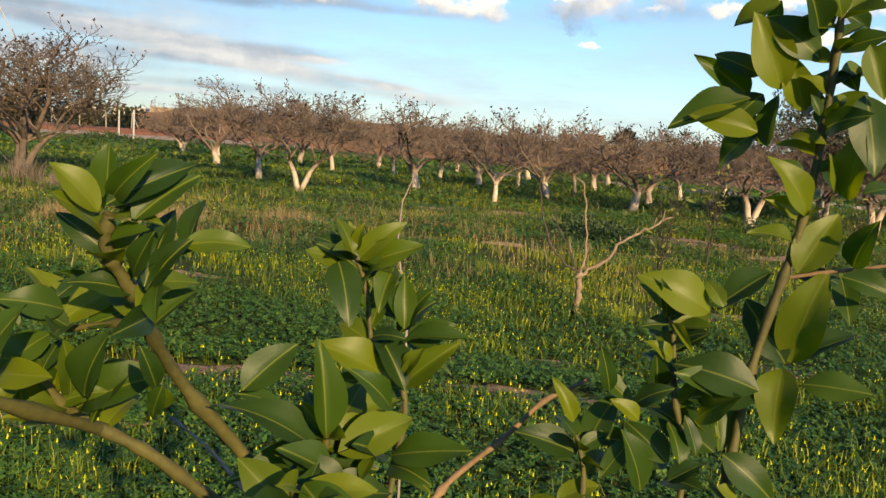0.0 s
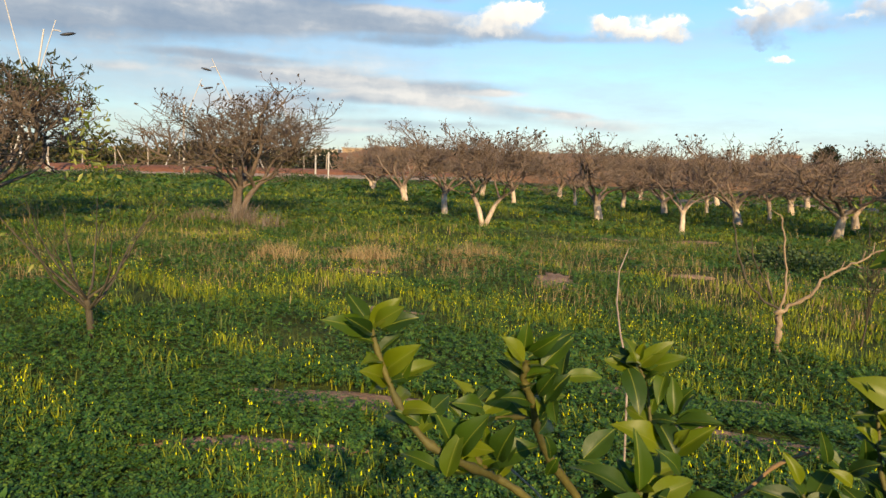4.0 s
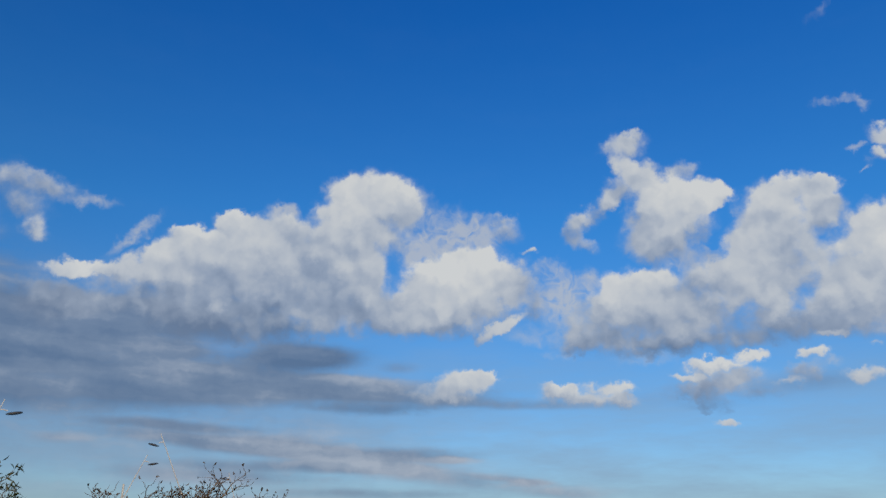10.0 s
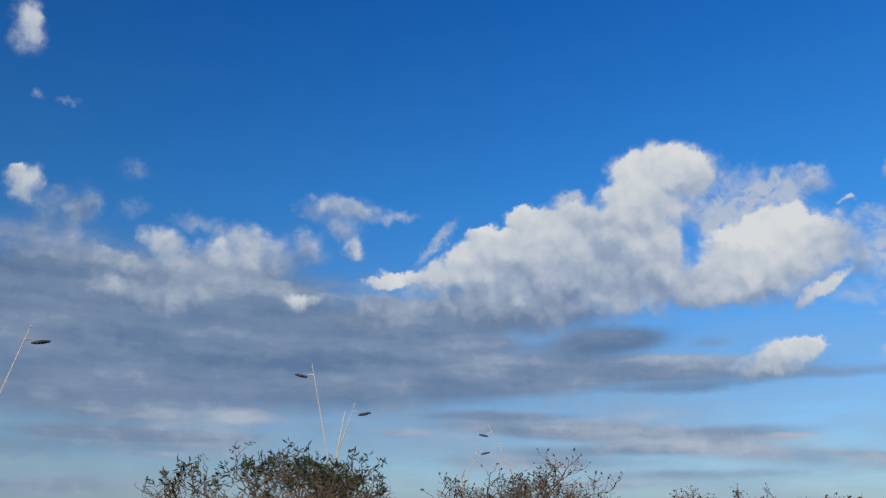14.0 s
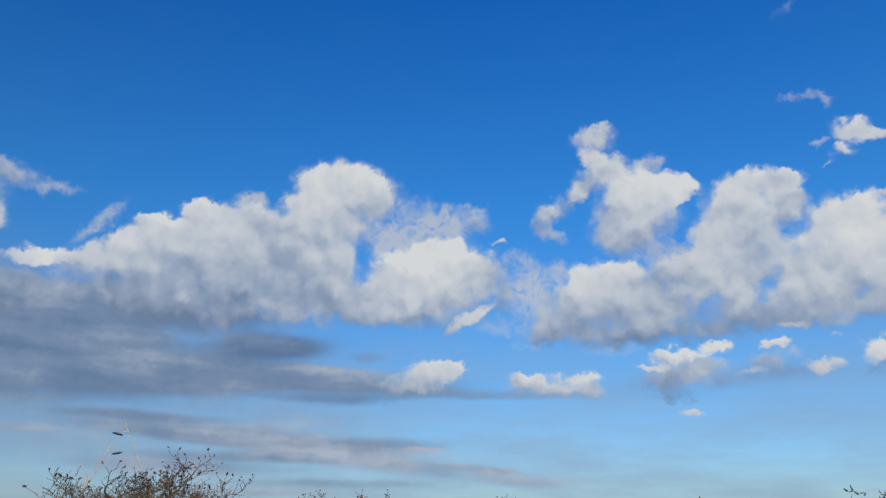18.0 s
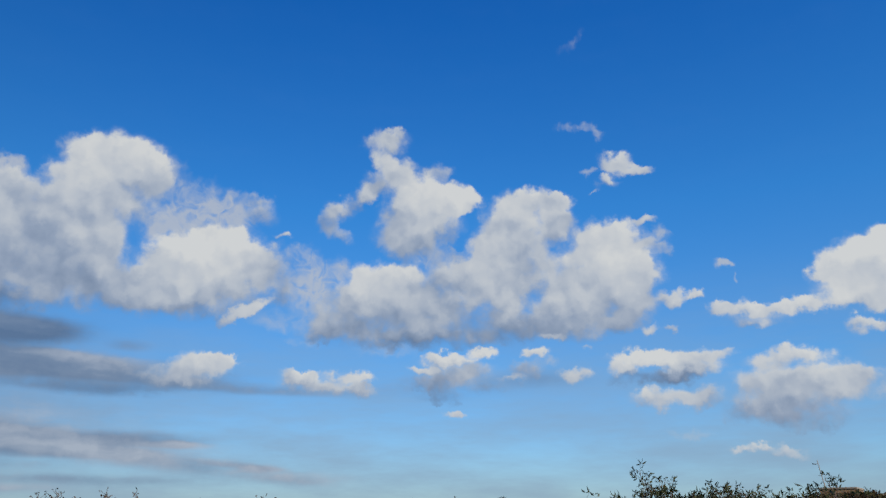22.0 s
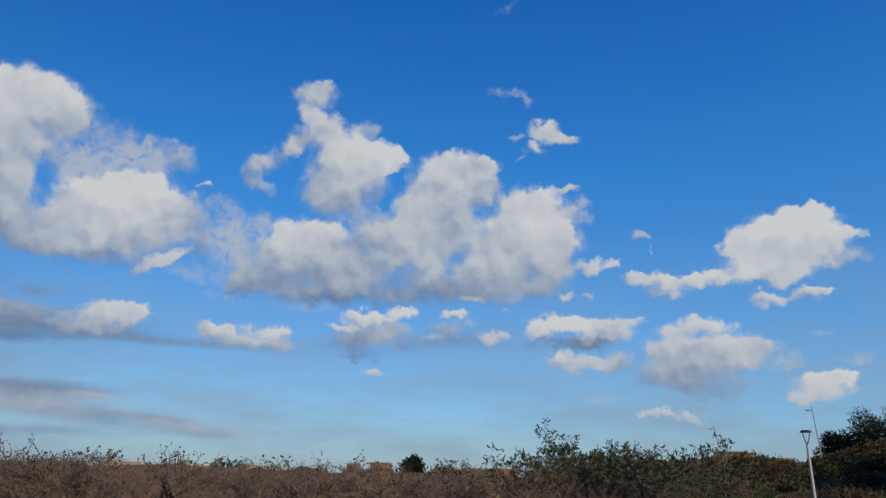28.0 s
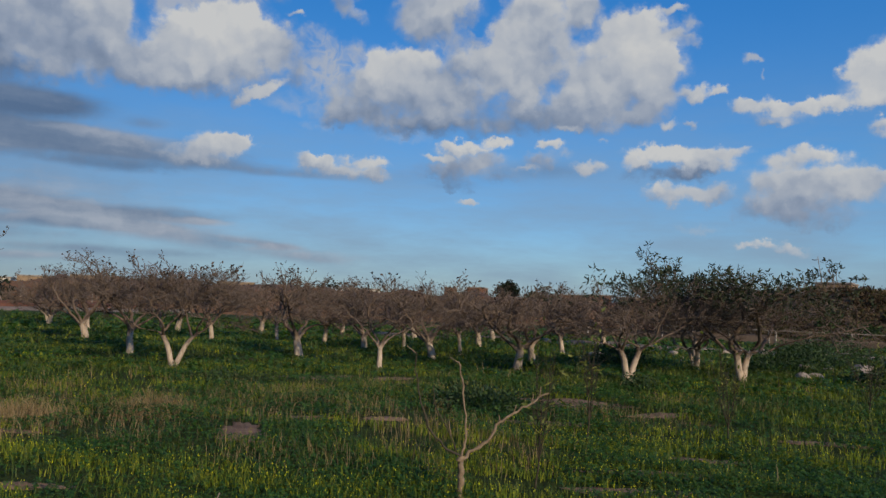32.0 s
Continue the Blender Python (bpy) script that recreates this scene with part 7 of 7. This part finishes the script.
strip("stone_bank", ((3, 40), (9, 38), (16, 34), (24, 28)), ((-1.0, -0.1), (-0.3, 0.12), (0.3, 0.16), (1.2, -0.1)), GRAVEL, "low pale line of stones and rubble", "bank", 0.3, 4, 0.5)


def hillside():
    a = np.radians(np.linspace(24, 78, 90))
    d = np.concatenate([np.linspace(54, 92, 40), np.linspace(95, 190, 22)])
    A, D = np.meshgrid(a, d, indexing="ij")
    r = np.random.default_rng(9)
    t = np.clip((D - 55) / 32, 0, 1)
    t = t * t * (3 - 2 * t)
    side = np.clip((np.degrees(A) - 24) / 9, 0, 1)
    east = np.clip((np.degrees(A) - 41) / 9, 0, 1)
    h = side * (t * (4.5 + 3.4 * east) + 0.35 * t * np.sin(A * 60 + D * 0.3) + r.normal(0, 0.10, A.shape) * t)
    x, y = D * np.sin(A), D * np.cos(A)
    v = np.stack([x, y, h - 0.25 + swell(x, y) * (1 - t)], -1).reshape(-1, 3)
    n, k = A.shape
    i, j = np.meshgrid(np.arange(n - 1), np.arange(k - 1), indexing="ij")
    f = np.stack([i * k + j, (i + 1) * k + j, (i + 1) * k + j + 1, i * k + j + 1], -1).reshape(-1, 4)
    tagged(new("hillside", mesh_of("hillside", v, f, SCRUBBY)), "brown scrubby hillside below the town", "hill", kind="structure")


hillside()


def hill_scrub(name, count, mat, seed, label):
    """Low scrub and weeds that cover the hillside in loose drifts."""
    r = np.random.default_rng(seed)
    a, d = np.radians(r.uniform(25, 56, count)), r.uniform(55, 91, count)
    drift = np.sin(a * 47 + seed) * np.sin(d * 0.33 + a * 20) + r.normal(0, 0.5, count)
    a, d = a[drift > -0.2], d[drift > -0.2]
    t = np.clip((d - 55) / 32, 0, 1)
    t = t * t * (3 - 2 * t)
    side, east = np.clip((np.degrees(a) - 24) / 9, 0, 1), np.clip((np.degrees(a) - 41) / 9, 0, 1)
    z = side * (t * (4.5 + 3.4 * east) + 0.35 * t * np.sin(a * 60 + d * 0.3)) - 0.25
    c = np.repeat(np.stack([d * np.sin(a), d * np.cos(a), z], -1), 12, 0)
    c = c + np.abs(r.normal(0, 1, c.shape)) * (0, 0, 0.22) + r.normal(0, 1, c.shape) * (0.4, 0.4, 0.0)
    v, f = leaf_quads(c, r.normal(0, 1, c.shape) + (0, 0, 0.6), r.normal(0, 1, c.shape), r.uniform(0.14, 0.38, len(c)), r.uniform(0.06, 0.16, len(c)))
    tagged(new(name, mesh_of(name, v, f, mat)), label, "scrub", kind="stuff")


hill_scrub("hill_scrub", 2600, BROWN_SCRUB, 31, "dry brown scrub covering the hillside")
hill_scrub("hill_scrub", 2200, OLIVE_LEAF, 32, "dull green weeds covering the hillside")


def heap(name, x, y, z, wide, high, count, mat, size, seed, label, category, trunk=True, narrow=0.5):
    """A tree seen far off: short trunk and an uneven crown of leaf tufts."""
    r = np.random.default_rng(seed)
    root = tagged(new(name), label, category)
    root.location = (x, y, z)
    lobes = r.normal(0, 1, (9, 3)) * (0.42, 0.42, 0.25)
    lobes[:, 2] = 0.55 + lobes[:, 2]
    pick = r.integers(0, 9, count)
    q = r.normal(0, 1, (count, 3))
    q /= np.linalg.norm(q, axis=1)[:, None]
    c = (lobes[pick] + q * r.uniform(0.2, 0.46, (count, 1)) * (1, 1, 0.8)) * (wide, wide, high)
    c[:, 2] = np.maximum(c[:, 2], 0.05)
    v, f = leaf_quads(c, q + r.normal(0, 0.6, q.shape), r.normal(0, 1, q.shape), size * r.uniform(0.5, 1.5, count), size * narrow * r.uniform(0.6, 1.3, count))
    tagged(child("crown", mesh_of("crown", v, f, mat), root), kind="stuff")
    if trunk:
        t = Tubes(7)
        t.add([(0, 0, -0.6), (0.05 * wide, 0, high * 0.3), (0, 0.04 * wide, high * 0.7)], [0.07 * wide + 0.05, 0.05 * wide + 0.03, 0.03])
        child("trunk", t.mesh("trunk", BARK), root)
    return root


heap("round_tree", 36.2, 145.5, 2.6, 2.2, 3.9, 2600, PINE, 0.45, 1, "round dark tree on the skyline", "tree")
for k, (x, y, z, w, h) in enumerate(((66.0, 68.5, 4.3, 3.2, 5.6), (69.5, 66.0, 4.8, 3.4, 5.2), (63.8, 70.5, 4.0, 2.2, 3.6), (68.0, 62.5, 3.6, 3.0, 3.4), (71.5, 60.0, 4.2, 3.2, 3.6), (65.0, 65.5, 3.2, 2.6, 2.8))):
    heap("pine", x, y, z, w, h, 5200, PINE, 0.34, 10 + k, "dark pine on the hillside", "tree", narrow=0.28)
for k, (x, y, z, w, h) in enumerate(((74.0, 64.5, 5.4, 3.6, 4.6), (77.5, 60.5, 6.0, 3.8, 5.2), (81.0, 56.5, 6.4, 4.0, 5.0), (72.0, 68.5, 5.2, 2.8, 3.4), (84.5, 52.0, 6.4, 4.0, 4.6), (75.0, 58.0, 4.8, 3.4, 3.4), (72.5, 55.5, 3.8, 3.2, 2.8), (69.0, 58.0, 3.4, 2.8, 2.4))):
    heap("scrub_tree", x, y, z, w, h, 4200, BROWN_SCRUB if k % 3 != 1 else OLIVE_LEAF, 0.3, 20 + k, "dusty brown-green scrub tree on the hillside", "tree")
for k in range(13):
    a, d = radians(46.2 + 0.85 * k), 73 + 4 * math.sin(k * 2.3)
    heap("scrub_tree", d * math.sin(a), d * math.cos(a), 2.5 + 0.12 * k, 2.6 + 0.5 * math.sin(k * 1.7), 2.9 + 0.7 * math.sin(k * 2.9), 2200, (BROWN_SCRUB, BROWN_SCRUB, OLIVE_LEAF)[k % 3], 0.28, 220 + k, "dark scrub tree low on the hillside", "tree")
r_hill = np.random.default_rng(4)
for k in range(34):
    a, d = radians(r_hill.uniform(29, 46)), r_hill.uniform(60, 88)
    t = min(max((d - 55) / 32, 0), 1)
    z = t * t * (3 - 2 * t) * (4.5 + 3.4 * min(max((math.degrees(a) - 41) / 9, 0), 1)) - 0.4
    heap("hill_shrub", d * math.sin(a), d * math.cos(a), z, r_hill.uniform(0.7, 1.5), r_hill.uniform(0.5, 1.1), 420, (BROWN_SCRUB, OLIVE_LEAF, HERB)[k % 3], 0.24, 60 + k, "low dusty shrub on the hillside", "shrub", False)
for k in range(22):
    a, d = radians(-50 + k * 1.35), 92 + 9 * math.sin(k * 1.7)
    heap("hedge_tree", d * math.sin(a), d * math.cos(a), 0.1, 3.0, 2.3 + 0.5 * math.sin(k * 2.3), 700, PINE if k % 3 == 0 else OLIVE_LEAF, 0.5, 120 + k, "dark hedge tree beyond the fence", "tree", False)
for k in range(16):
    a, d = radians(-18 + k * 3.1), 118 + 8 * math.sin(k * 2.1)
    heap("town_tree", d * math.sin(a), d * math.cos(a), 1.2, 2.6, 2.2 + 0.6 * math.sin(k * 1.3), 500, OLIVE_LEAF if k % 2 else PINE, 0.5, 160 + k, "dull green tree among the far houses", "tree", False)


def fence():
    root = tagged(new("concrete_fence"), "row of weathered concrete fence posts with wire", "fence")
    line = np.array([(-58, 43), (-41.2, 56.4), (-36.5, 59.8), (-28, 72), (-18, 86)])
    s = np.concatenate([[0], np.cumsum(np.linalg.norm(np.diff(line, axis=0), axis=1))])
    for k, q in enumerate(np.arange(0, s[-1], 2.5)):
        x, y = np.interp(q, s, line[:, 0]), np.interp(q, s, line[:, 1])
        bm = bmesh.new()
        box(bm, -0.045, -0.045, -0.3, 0.045, 0.045, 1.95 + 0.08 * math.sin(k * 3.1), 0.015)
        p = part("post", bm, CONCRETE, root)
        p.matrix_basis = pose(x, y, 0.15, 0, 2.0 * math.sin(k * 1.9), 30)
        if k % 4 == 1:
            bm = bmesh.new()
            box(bm, -0.035, -0.035, -0.1, 0.035, 0.035, 1.9, 0.012)
            p = part("brace", bm, CONCRETE, root)
            p.matrix_basis = pose(x + 0.75, y + 0.5, 0.15, 0, -24, 30)
    for h in (0.7, 1.2, 1.7):
        t = Tubes(3)
        t.add([(x, y, h + 0.15) for x, y in line], [0.012] * len(line))
        child("wire", t.mesh("wire", LAMP_GREY), root)


fence()


def mast(base, top, head_side, label, arm=0.9, thick=0.058, mat=None, head=1.0):
    """A leaning street lamp: tapered mast, short arm and flat dark lantern."""
    root = tagged(new("street_lamp"), label, "street lamp", "street lamps")
    b, t = np.array(base, float), np.array(top, float)
    root.location = b
    d = t - b
    tb = Tubes(8)
    tb.add([d * k / 6 for k in range(7)], np.linspace(thick, thick * 0.45, 7))
    child("pole", tb.mesh("pole", mat or WHITE_PAINT), root)
    side = unit(np.cross(d, (b[0] * 0 + unit(b)[0], unit(b)[1], 0.0))) * -head_side
    a0 = d * 0.93
    a1 = a0 + side * arm * 0.55 + (0, 0, 0.10)
    ab = Tubes(6)
    ab.add([a0, (a0 + a1) / 2 + (0, 0, 0.03), a1], [0.045, 0.04, 0.035])
    child("arm", ab.mesh("arm", mat or WHITE_PAINT), root)
    bm = bmesh.new()
    bmesh.ops.create_uvsphere(bm, u_segments=12, v_segments=8, radius=1.0)
    bmesh.ops.scale(bm, vec=(0.48 * head, 0.2 * head, 0.10 * head), verts=bm.verts)
    h = part("lantern", bm, LAMP_GREY, root, "", True)
    c = a1 + side * 0.4 * head
    h.matrix_basis = Matrix.Translation(c) @ Matrix.Rotation(math.atan2(side[1], side[0]), 4, "Z") @ Matrix.Rotation(radians(-12), 4, "Y")
    bm = bmesh.new()
    box(bm, -0.2, -0.2, -0.3, 0.2, 0.2, 0.06, 0.02)
    part("base_plate", bm, CONCRETE, root)


LEAN = "slender white leaning street lamp with a flat dark lantern"
mast((-34.8, 42.4, 0.5), (-36.81, 40.68, 12.27), -1, LEAN)
mast((-36.5, 41.0, 0.5), (-34.4, 42.71, 9.6), 1, LEAN)
mast((-40.6, 19.5, 0.3), (-39.37, 21.71, 11.4), 1, LEAN, 0.7)
mast((-32.2, 67.7, 0.5), (-36.37, 65.45, 10.4), -1, LEAN, 0.9, 0.07)
mast((-42.5, 67.7, 0.5), (-39.6, 69.37, 9.0), 1, LEAN, 0.9, 0.07)
mast((-42.5, 101.5, 0.5), (-45.2, 100.1, 9.85), -1, LEAN, 0.9, 0.07)
STREET = "grey street lamp with a short arm on the hill road"
mast((59.4, 67.8, 3.6), (59.0, 68.1, 10.15), -1, STREET, 0.5, 0.08, CONCRETE, 0.55)
mast((63.4, 90.1, 3.6), (62.7, 90.6, 9.75), -1, STREET, 0.5, 0.08, CONCRETE, 0.55)
mast((72.3, 65.0, 4.8), (71.4, 66.4, 11.2), -1, STREET, 0.5, 0.08, CONCRETE, 0.55)


def bare_pole(x, y, top, label, bands):
    root = tagged(new("pole"), label, "pole")
    root.location = (x, y, 0.3)
    t = Tubes(9)
    t.add([(0, 0, -0.6), (0, 0, top * 0.5), (0, 0, top)], [0.09, 0.08, 0.07] if bands else [0.07, 0.07, 0.06])
    child("shaft", t.mesh("shaft", WHITE_PAINT), root)
    for k in range(bands):
        b = Tubes(9)
        z = 1.1 + k * 0.8
        b.add([(0, 0, z), (0, 0, z + 0.34)], [0.094, 0.092])
        child("band", b.mesh("band", LAMP_GREY), root)


tb_lean = tagged(new("pole"), "bare white leaning pole beside the street lamps", "pole")
tb_lean.location = (-36.1, 41.6, 0.4)
t = Tubes(8)
t.add([(0, 0, -0.5), (0.5, 0.4, 4.0), (1.05, 0.85, 8.6)], [0.085, 0.07, 0.05])
child("shaft", t.mesh("shaft", WHITE_PAINT), tb_lean)
bare_pole(-31.8, 53.05, 5.0, "white pole with dark bands beside the road", 2)
bare_pole(-40.6, 46.7, 4.6, "white pole with dark bands beside the road", 2)
bare_pole(-23.3, 58.2, 1.8, "short white roadside post", 0)
bare_pole(-22.4, 58.7, 1.9, "short white roadside post", 0)


def lantern_post(x, y):
    root = tagged(new("lantern_post"), "white lantern post with red painted foot", "street lamp")
    root.location = (x, y, 0)
    for name, z0, z1, r0, r1, mat in (("foot", -0.3, 1.05, 0.20, 0.19, RED_PAINT), ("shaft", 1.05, 4.75, 0.125, 0.085, WHITE_PAINT)):
        t = Tubes(12)
        t.add([(-0.13 * z / 5, 0, z) for z in np.linspace(z0, z1, 4)], np.linspace(r0, r1, 4))
        child(name, t.mesh(name, mat), root)
    for s in (-1, 1):
        t = Tubes(6)
        t.add([(-0.12, 0, 4.75), (-0.12 + s * 0.10, 0, 4.95), (-0.12 + s * 0.25, 0, 5.35), (-0.12 + s * 0.27, 0, 5.6)], [0.04, 0.04, 0.035, 0.03])
        child("bracket", t.mesh("bracket", LAMP_GREY), root)
    bm = bmesh.new()
    bmesh.ops.create_cone(bm, cap_ends=True, segments=20, radius1=0.42, radius2=0.30, depth=0.14, matrix=Matrix.Translation((-0.12, 0, 5.66)))
    part("cap", bm, LAMP_GREY, root, "flat dark lantern cap")


lantern_post(39.07, 45.7)


def rail_fence():
    root = tagged(new("rail_fence"), "grey metal rail fence along the orchard's edge", "fence")
    line = np.array([(14.5, 48.5), (25.8, 40.7), (34.0, 35.0), (48, 25)])
    s = np.concatenate([[0], np.cumsum(np.linalg.norm(np.diff(line, axis=0), axis=1))])
    t = Tubes(6)
    t.add([(x, y, 0.92) for x, y in line], [0.03] * 4)
    child("top_rail", t.mesh("top_rail", CONCRETE), root)
    for k, q in enumerate(np.arange(0.6, s[-1], 2.1)):
        x, y = np.interp(q, s, line[:, 0]), np.interp(q, s, line[:, 1])
        for j in range(1 + (k % 3 == 0)):
            bm = bmesh.new()
            box(bm, -0.04, -0.04, -0.3, 0.04, 0.04, 0.9, 0.01)
            part("post", bm, CONCRETE, root).matrix_basis = pose(x + 0.3 * j, y - 0.2 * j, 0, 0, 3 * math.sin(k * 2.1), 20)
    wall = [(x + 1.5, y + 2.0) for x, y in line]
    strip("low_wall", wall, ((-0.1, -0.2), (-0.1, 0.5), (0.1, 0.53), (0.1, -0.2)), varied("mud plaster", (0.04, 0.03, 0.022), (0.11, 0.08, 0.058), 0.9), "low brown wall behind the rail fence", "wall", 0.01, 6)


rail_fence()


def rock(x, y, size, seed, mat):
    r = np.random.default_rng(seed)
    bm = bmesh.new()
    bmesh.ops.create_icosphere(bm, subdivisions=2, radius=1.0)
    k = r.normal(0, 1, (5, 3))
    for v in bm.verts:
        n = np.array(v.co)
        v.co *= 1 + 0.16 * sum(math.sin(2.2 * float(n @ q) + i) for i, q in enumerate(k)) / 2.2
    bmesh.ops.scale(bm, vec=(size * r.uniform(0.8, 1.4), size * r.uniform(0.7, 1.1), size * r.uniform(0.45, 0.75)), verts=bm.verts)
    me = bpy.data.meshes.new("rock")
    bm.to_mesh(me)
    bm.free()
    me.materials.append(mat)
    ob = tagged(new("rock", smooth(me, False)), "pale broken stone lying in dark weeds", "stone", "rubble stones")
    ob.matrix_world = pose(x, y, float(swell(x, y)) + size * 0.12, 0, 0, r.uniform(0, 360))


ROCK = varied("pale limestone", (0.15, 0.12, 0.095), (0.36, 0.31, 0.26), 2.5, 0.9, 0.7, distance=0.03)
rock(12.7, 18.9, 0.24, 1, ROCK)
rock(13.35, 19.3, 0.20, 2, ROCK)
r_rock = np.random.default_rng(12)
for k in range(46):
    u = r_rock.uniform(0, 1)
    x, y = 11 + 22 * u + r_rock.normal(0, 1.4), 27 + 6 * math.sin(u * 5) + r_rock.normal(0, 2.2)
    if k < 14:
        x, y = r_rock.uniform(14.5, 21), r_rock.uniform(20, 26)
    rock(x, y, r_rock.uniform(0.10, 0.34), 20 + k, ROCK)


def house(az, dist, wide, deep, high, mat, rows, cols, z, label, turn=0.0, trim=False):
    """A flat-roofed block: walls, parapet and window holes with panes set back."""
    root = tagged(new("house"), label, "house", "houses of the town")
    root.matrix_world = pose(dist * math.sin(radians(az)), dist * math.cos(radians(az)), z, 0, 0, -az + turn)
    bm = bmesh.new()
    box(bm, -wide / 2, 0, -1.5, wide / 2, deep, high)
    part("wall", bm, mat, root)
    bm = bmesh.new()
    box(bm, -wide / 2 - 0.12, -0.12, high, wide / 2 + 0.12, deep + 0.12, high + 0.22, 0.03)
    part("roof", bm, CONCRETE, root)
    for r in range(rows):
        for c in range(cols):
            x = -wide / 2 + wide * (c + 0.5) / cols
            zc = high * (r + 0.55) / rows
            w, h = min(1.1, wide / cols * 0.5), min(1.3, high / rows * 0.45)
            bm = bmesh.new()
            for a, b, p, q in ((-w / 2 - 0.18, w / 2 + 0.18, h / 2, h / 2 + 0.18), (-w / 2 - 0.18, w / 2 + 0.18, -h / 2 - 0.18, -h / 2), (-w / 2 - 0.18, -w / 2, -h / 2, h / 2), (w / 2, w / 2 + 0.18, -h / 2, h / 2)):
                box(bm, x + a, -0.09, zc + p, x + b, 0.02, zc + q)
            fr = part("window", bm, TRIM if trim else mat, root)
            bm = bmesh.new()
            box(bm, x - w / 2, -0.03, zc - h / 2, x + w / 2, 0.015, zc + h / 2)
            part("pane", bm, WINDOW_DARK, fr)


house(53.4, 112, 12.0, 9.0, 9.2, RENDER_GREY, 3, 4, 5.4, "unfinished grey block building with cream window frames", 8, True)
FLATS = "white rendered flat-roofed building far off"
OCHRES = "ochre flat-roofed house far off"
BRICKS = "bare red brick house on the skyline"
for az, d, w, h, z, mat, rows, cols, label in ((-23.9, 132, 5.5, 2.6, 0.8, RENDER_WHITE, 2, 4, FLATS), (-21.2, 128, 4.5, 2.5, 0.8, RENDER_WHITE, 2, 3, FLATS), (-19.0, 134, 4.0, 3.0, 0.8, RENDER_OCHRE, 1, 3, OCHRES),
                                              (-28.5, 138, 6.0, 2.7, 0.9, RENDER_OCHRE, 1, 4, OCHRES), (-15.8, 150, 5.0, 3.2, 1.4, RENDER_OCHRE, 1, 3, OCHRES), (-11.5, 152, 6.0, 2.9, 1.4, BRICK_RED, 1, 3, BRICKS),
                                              (-6.0, 155, 7.0, 3.1, 1.6, RENDER_OCHRE, 1, 4, OCHRES), (-1.0, 158, 6.0, 2.7, 1.6, BRICK_RED, 1, 3, BRICKS), (2.9, 160, 8.0, 2.8, 1.7, RENDER_WHITE, 1, 5, FLATS),
                                              (9.5, 160, 2.6, 3.6, 1.8, BRICK_RED, 2, 1, BRICKS), (11.3, 158, 3.4, 3.9, 1.7, BRICK_RED, 1, 2, BRICKS), (16.2, 150, 5.0, 2.7, 1.6, RENDER_OCHRE, 1, 3, OCHRES),
                                              (18.2, 146, 4.6, 3.0, 1.5, BRICK_RED, 2, 2, BRICKS), (20.4, 140, 4.0, 3.1, 1.4, BRICK_RED, 2, 2, BRICKS), (22.6, 128, 4.0, 2.8, 1.2, RENDER_OCHRE, 2, 2, OCHRES),
                                              (25.4, 132, 4.6, 2.7, 1.6, BRICK_RED, 2, 2, BRICKS), (35.6, 108, 4.0, 2.0, 4.2, RENDER_OCHRE, 1, 3, OCHRES), (38.2, 108, 5.0, 1.2, 4.2, BRICK_RED, 1, 3, BRICKS),
                                              (42.0, 108, 3.0, 1.8, 4.6, BRICK_RED, 1, 2, BRICKS), (31.0, 116, 6.0, 1.5, 3.8, BRICK_RED, 1, 4, BRICKS)):
    house(az, d, w, 6.0, h, mat, rows, cols, z, label, 10 * math.sin(az))
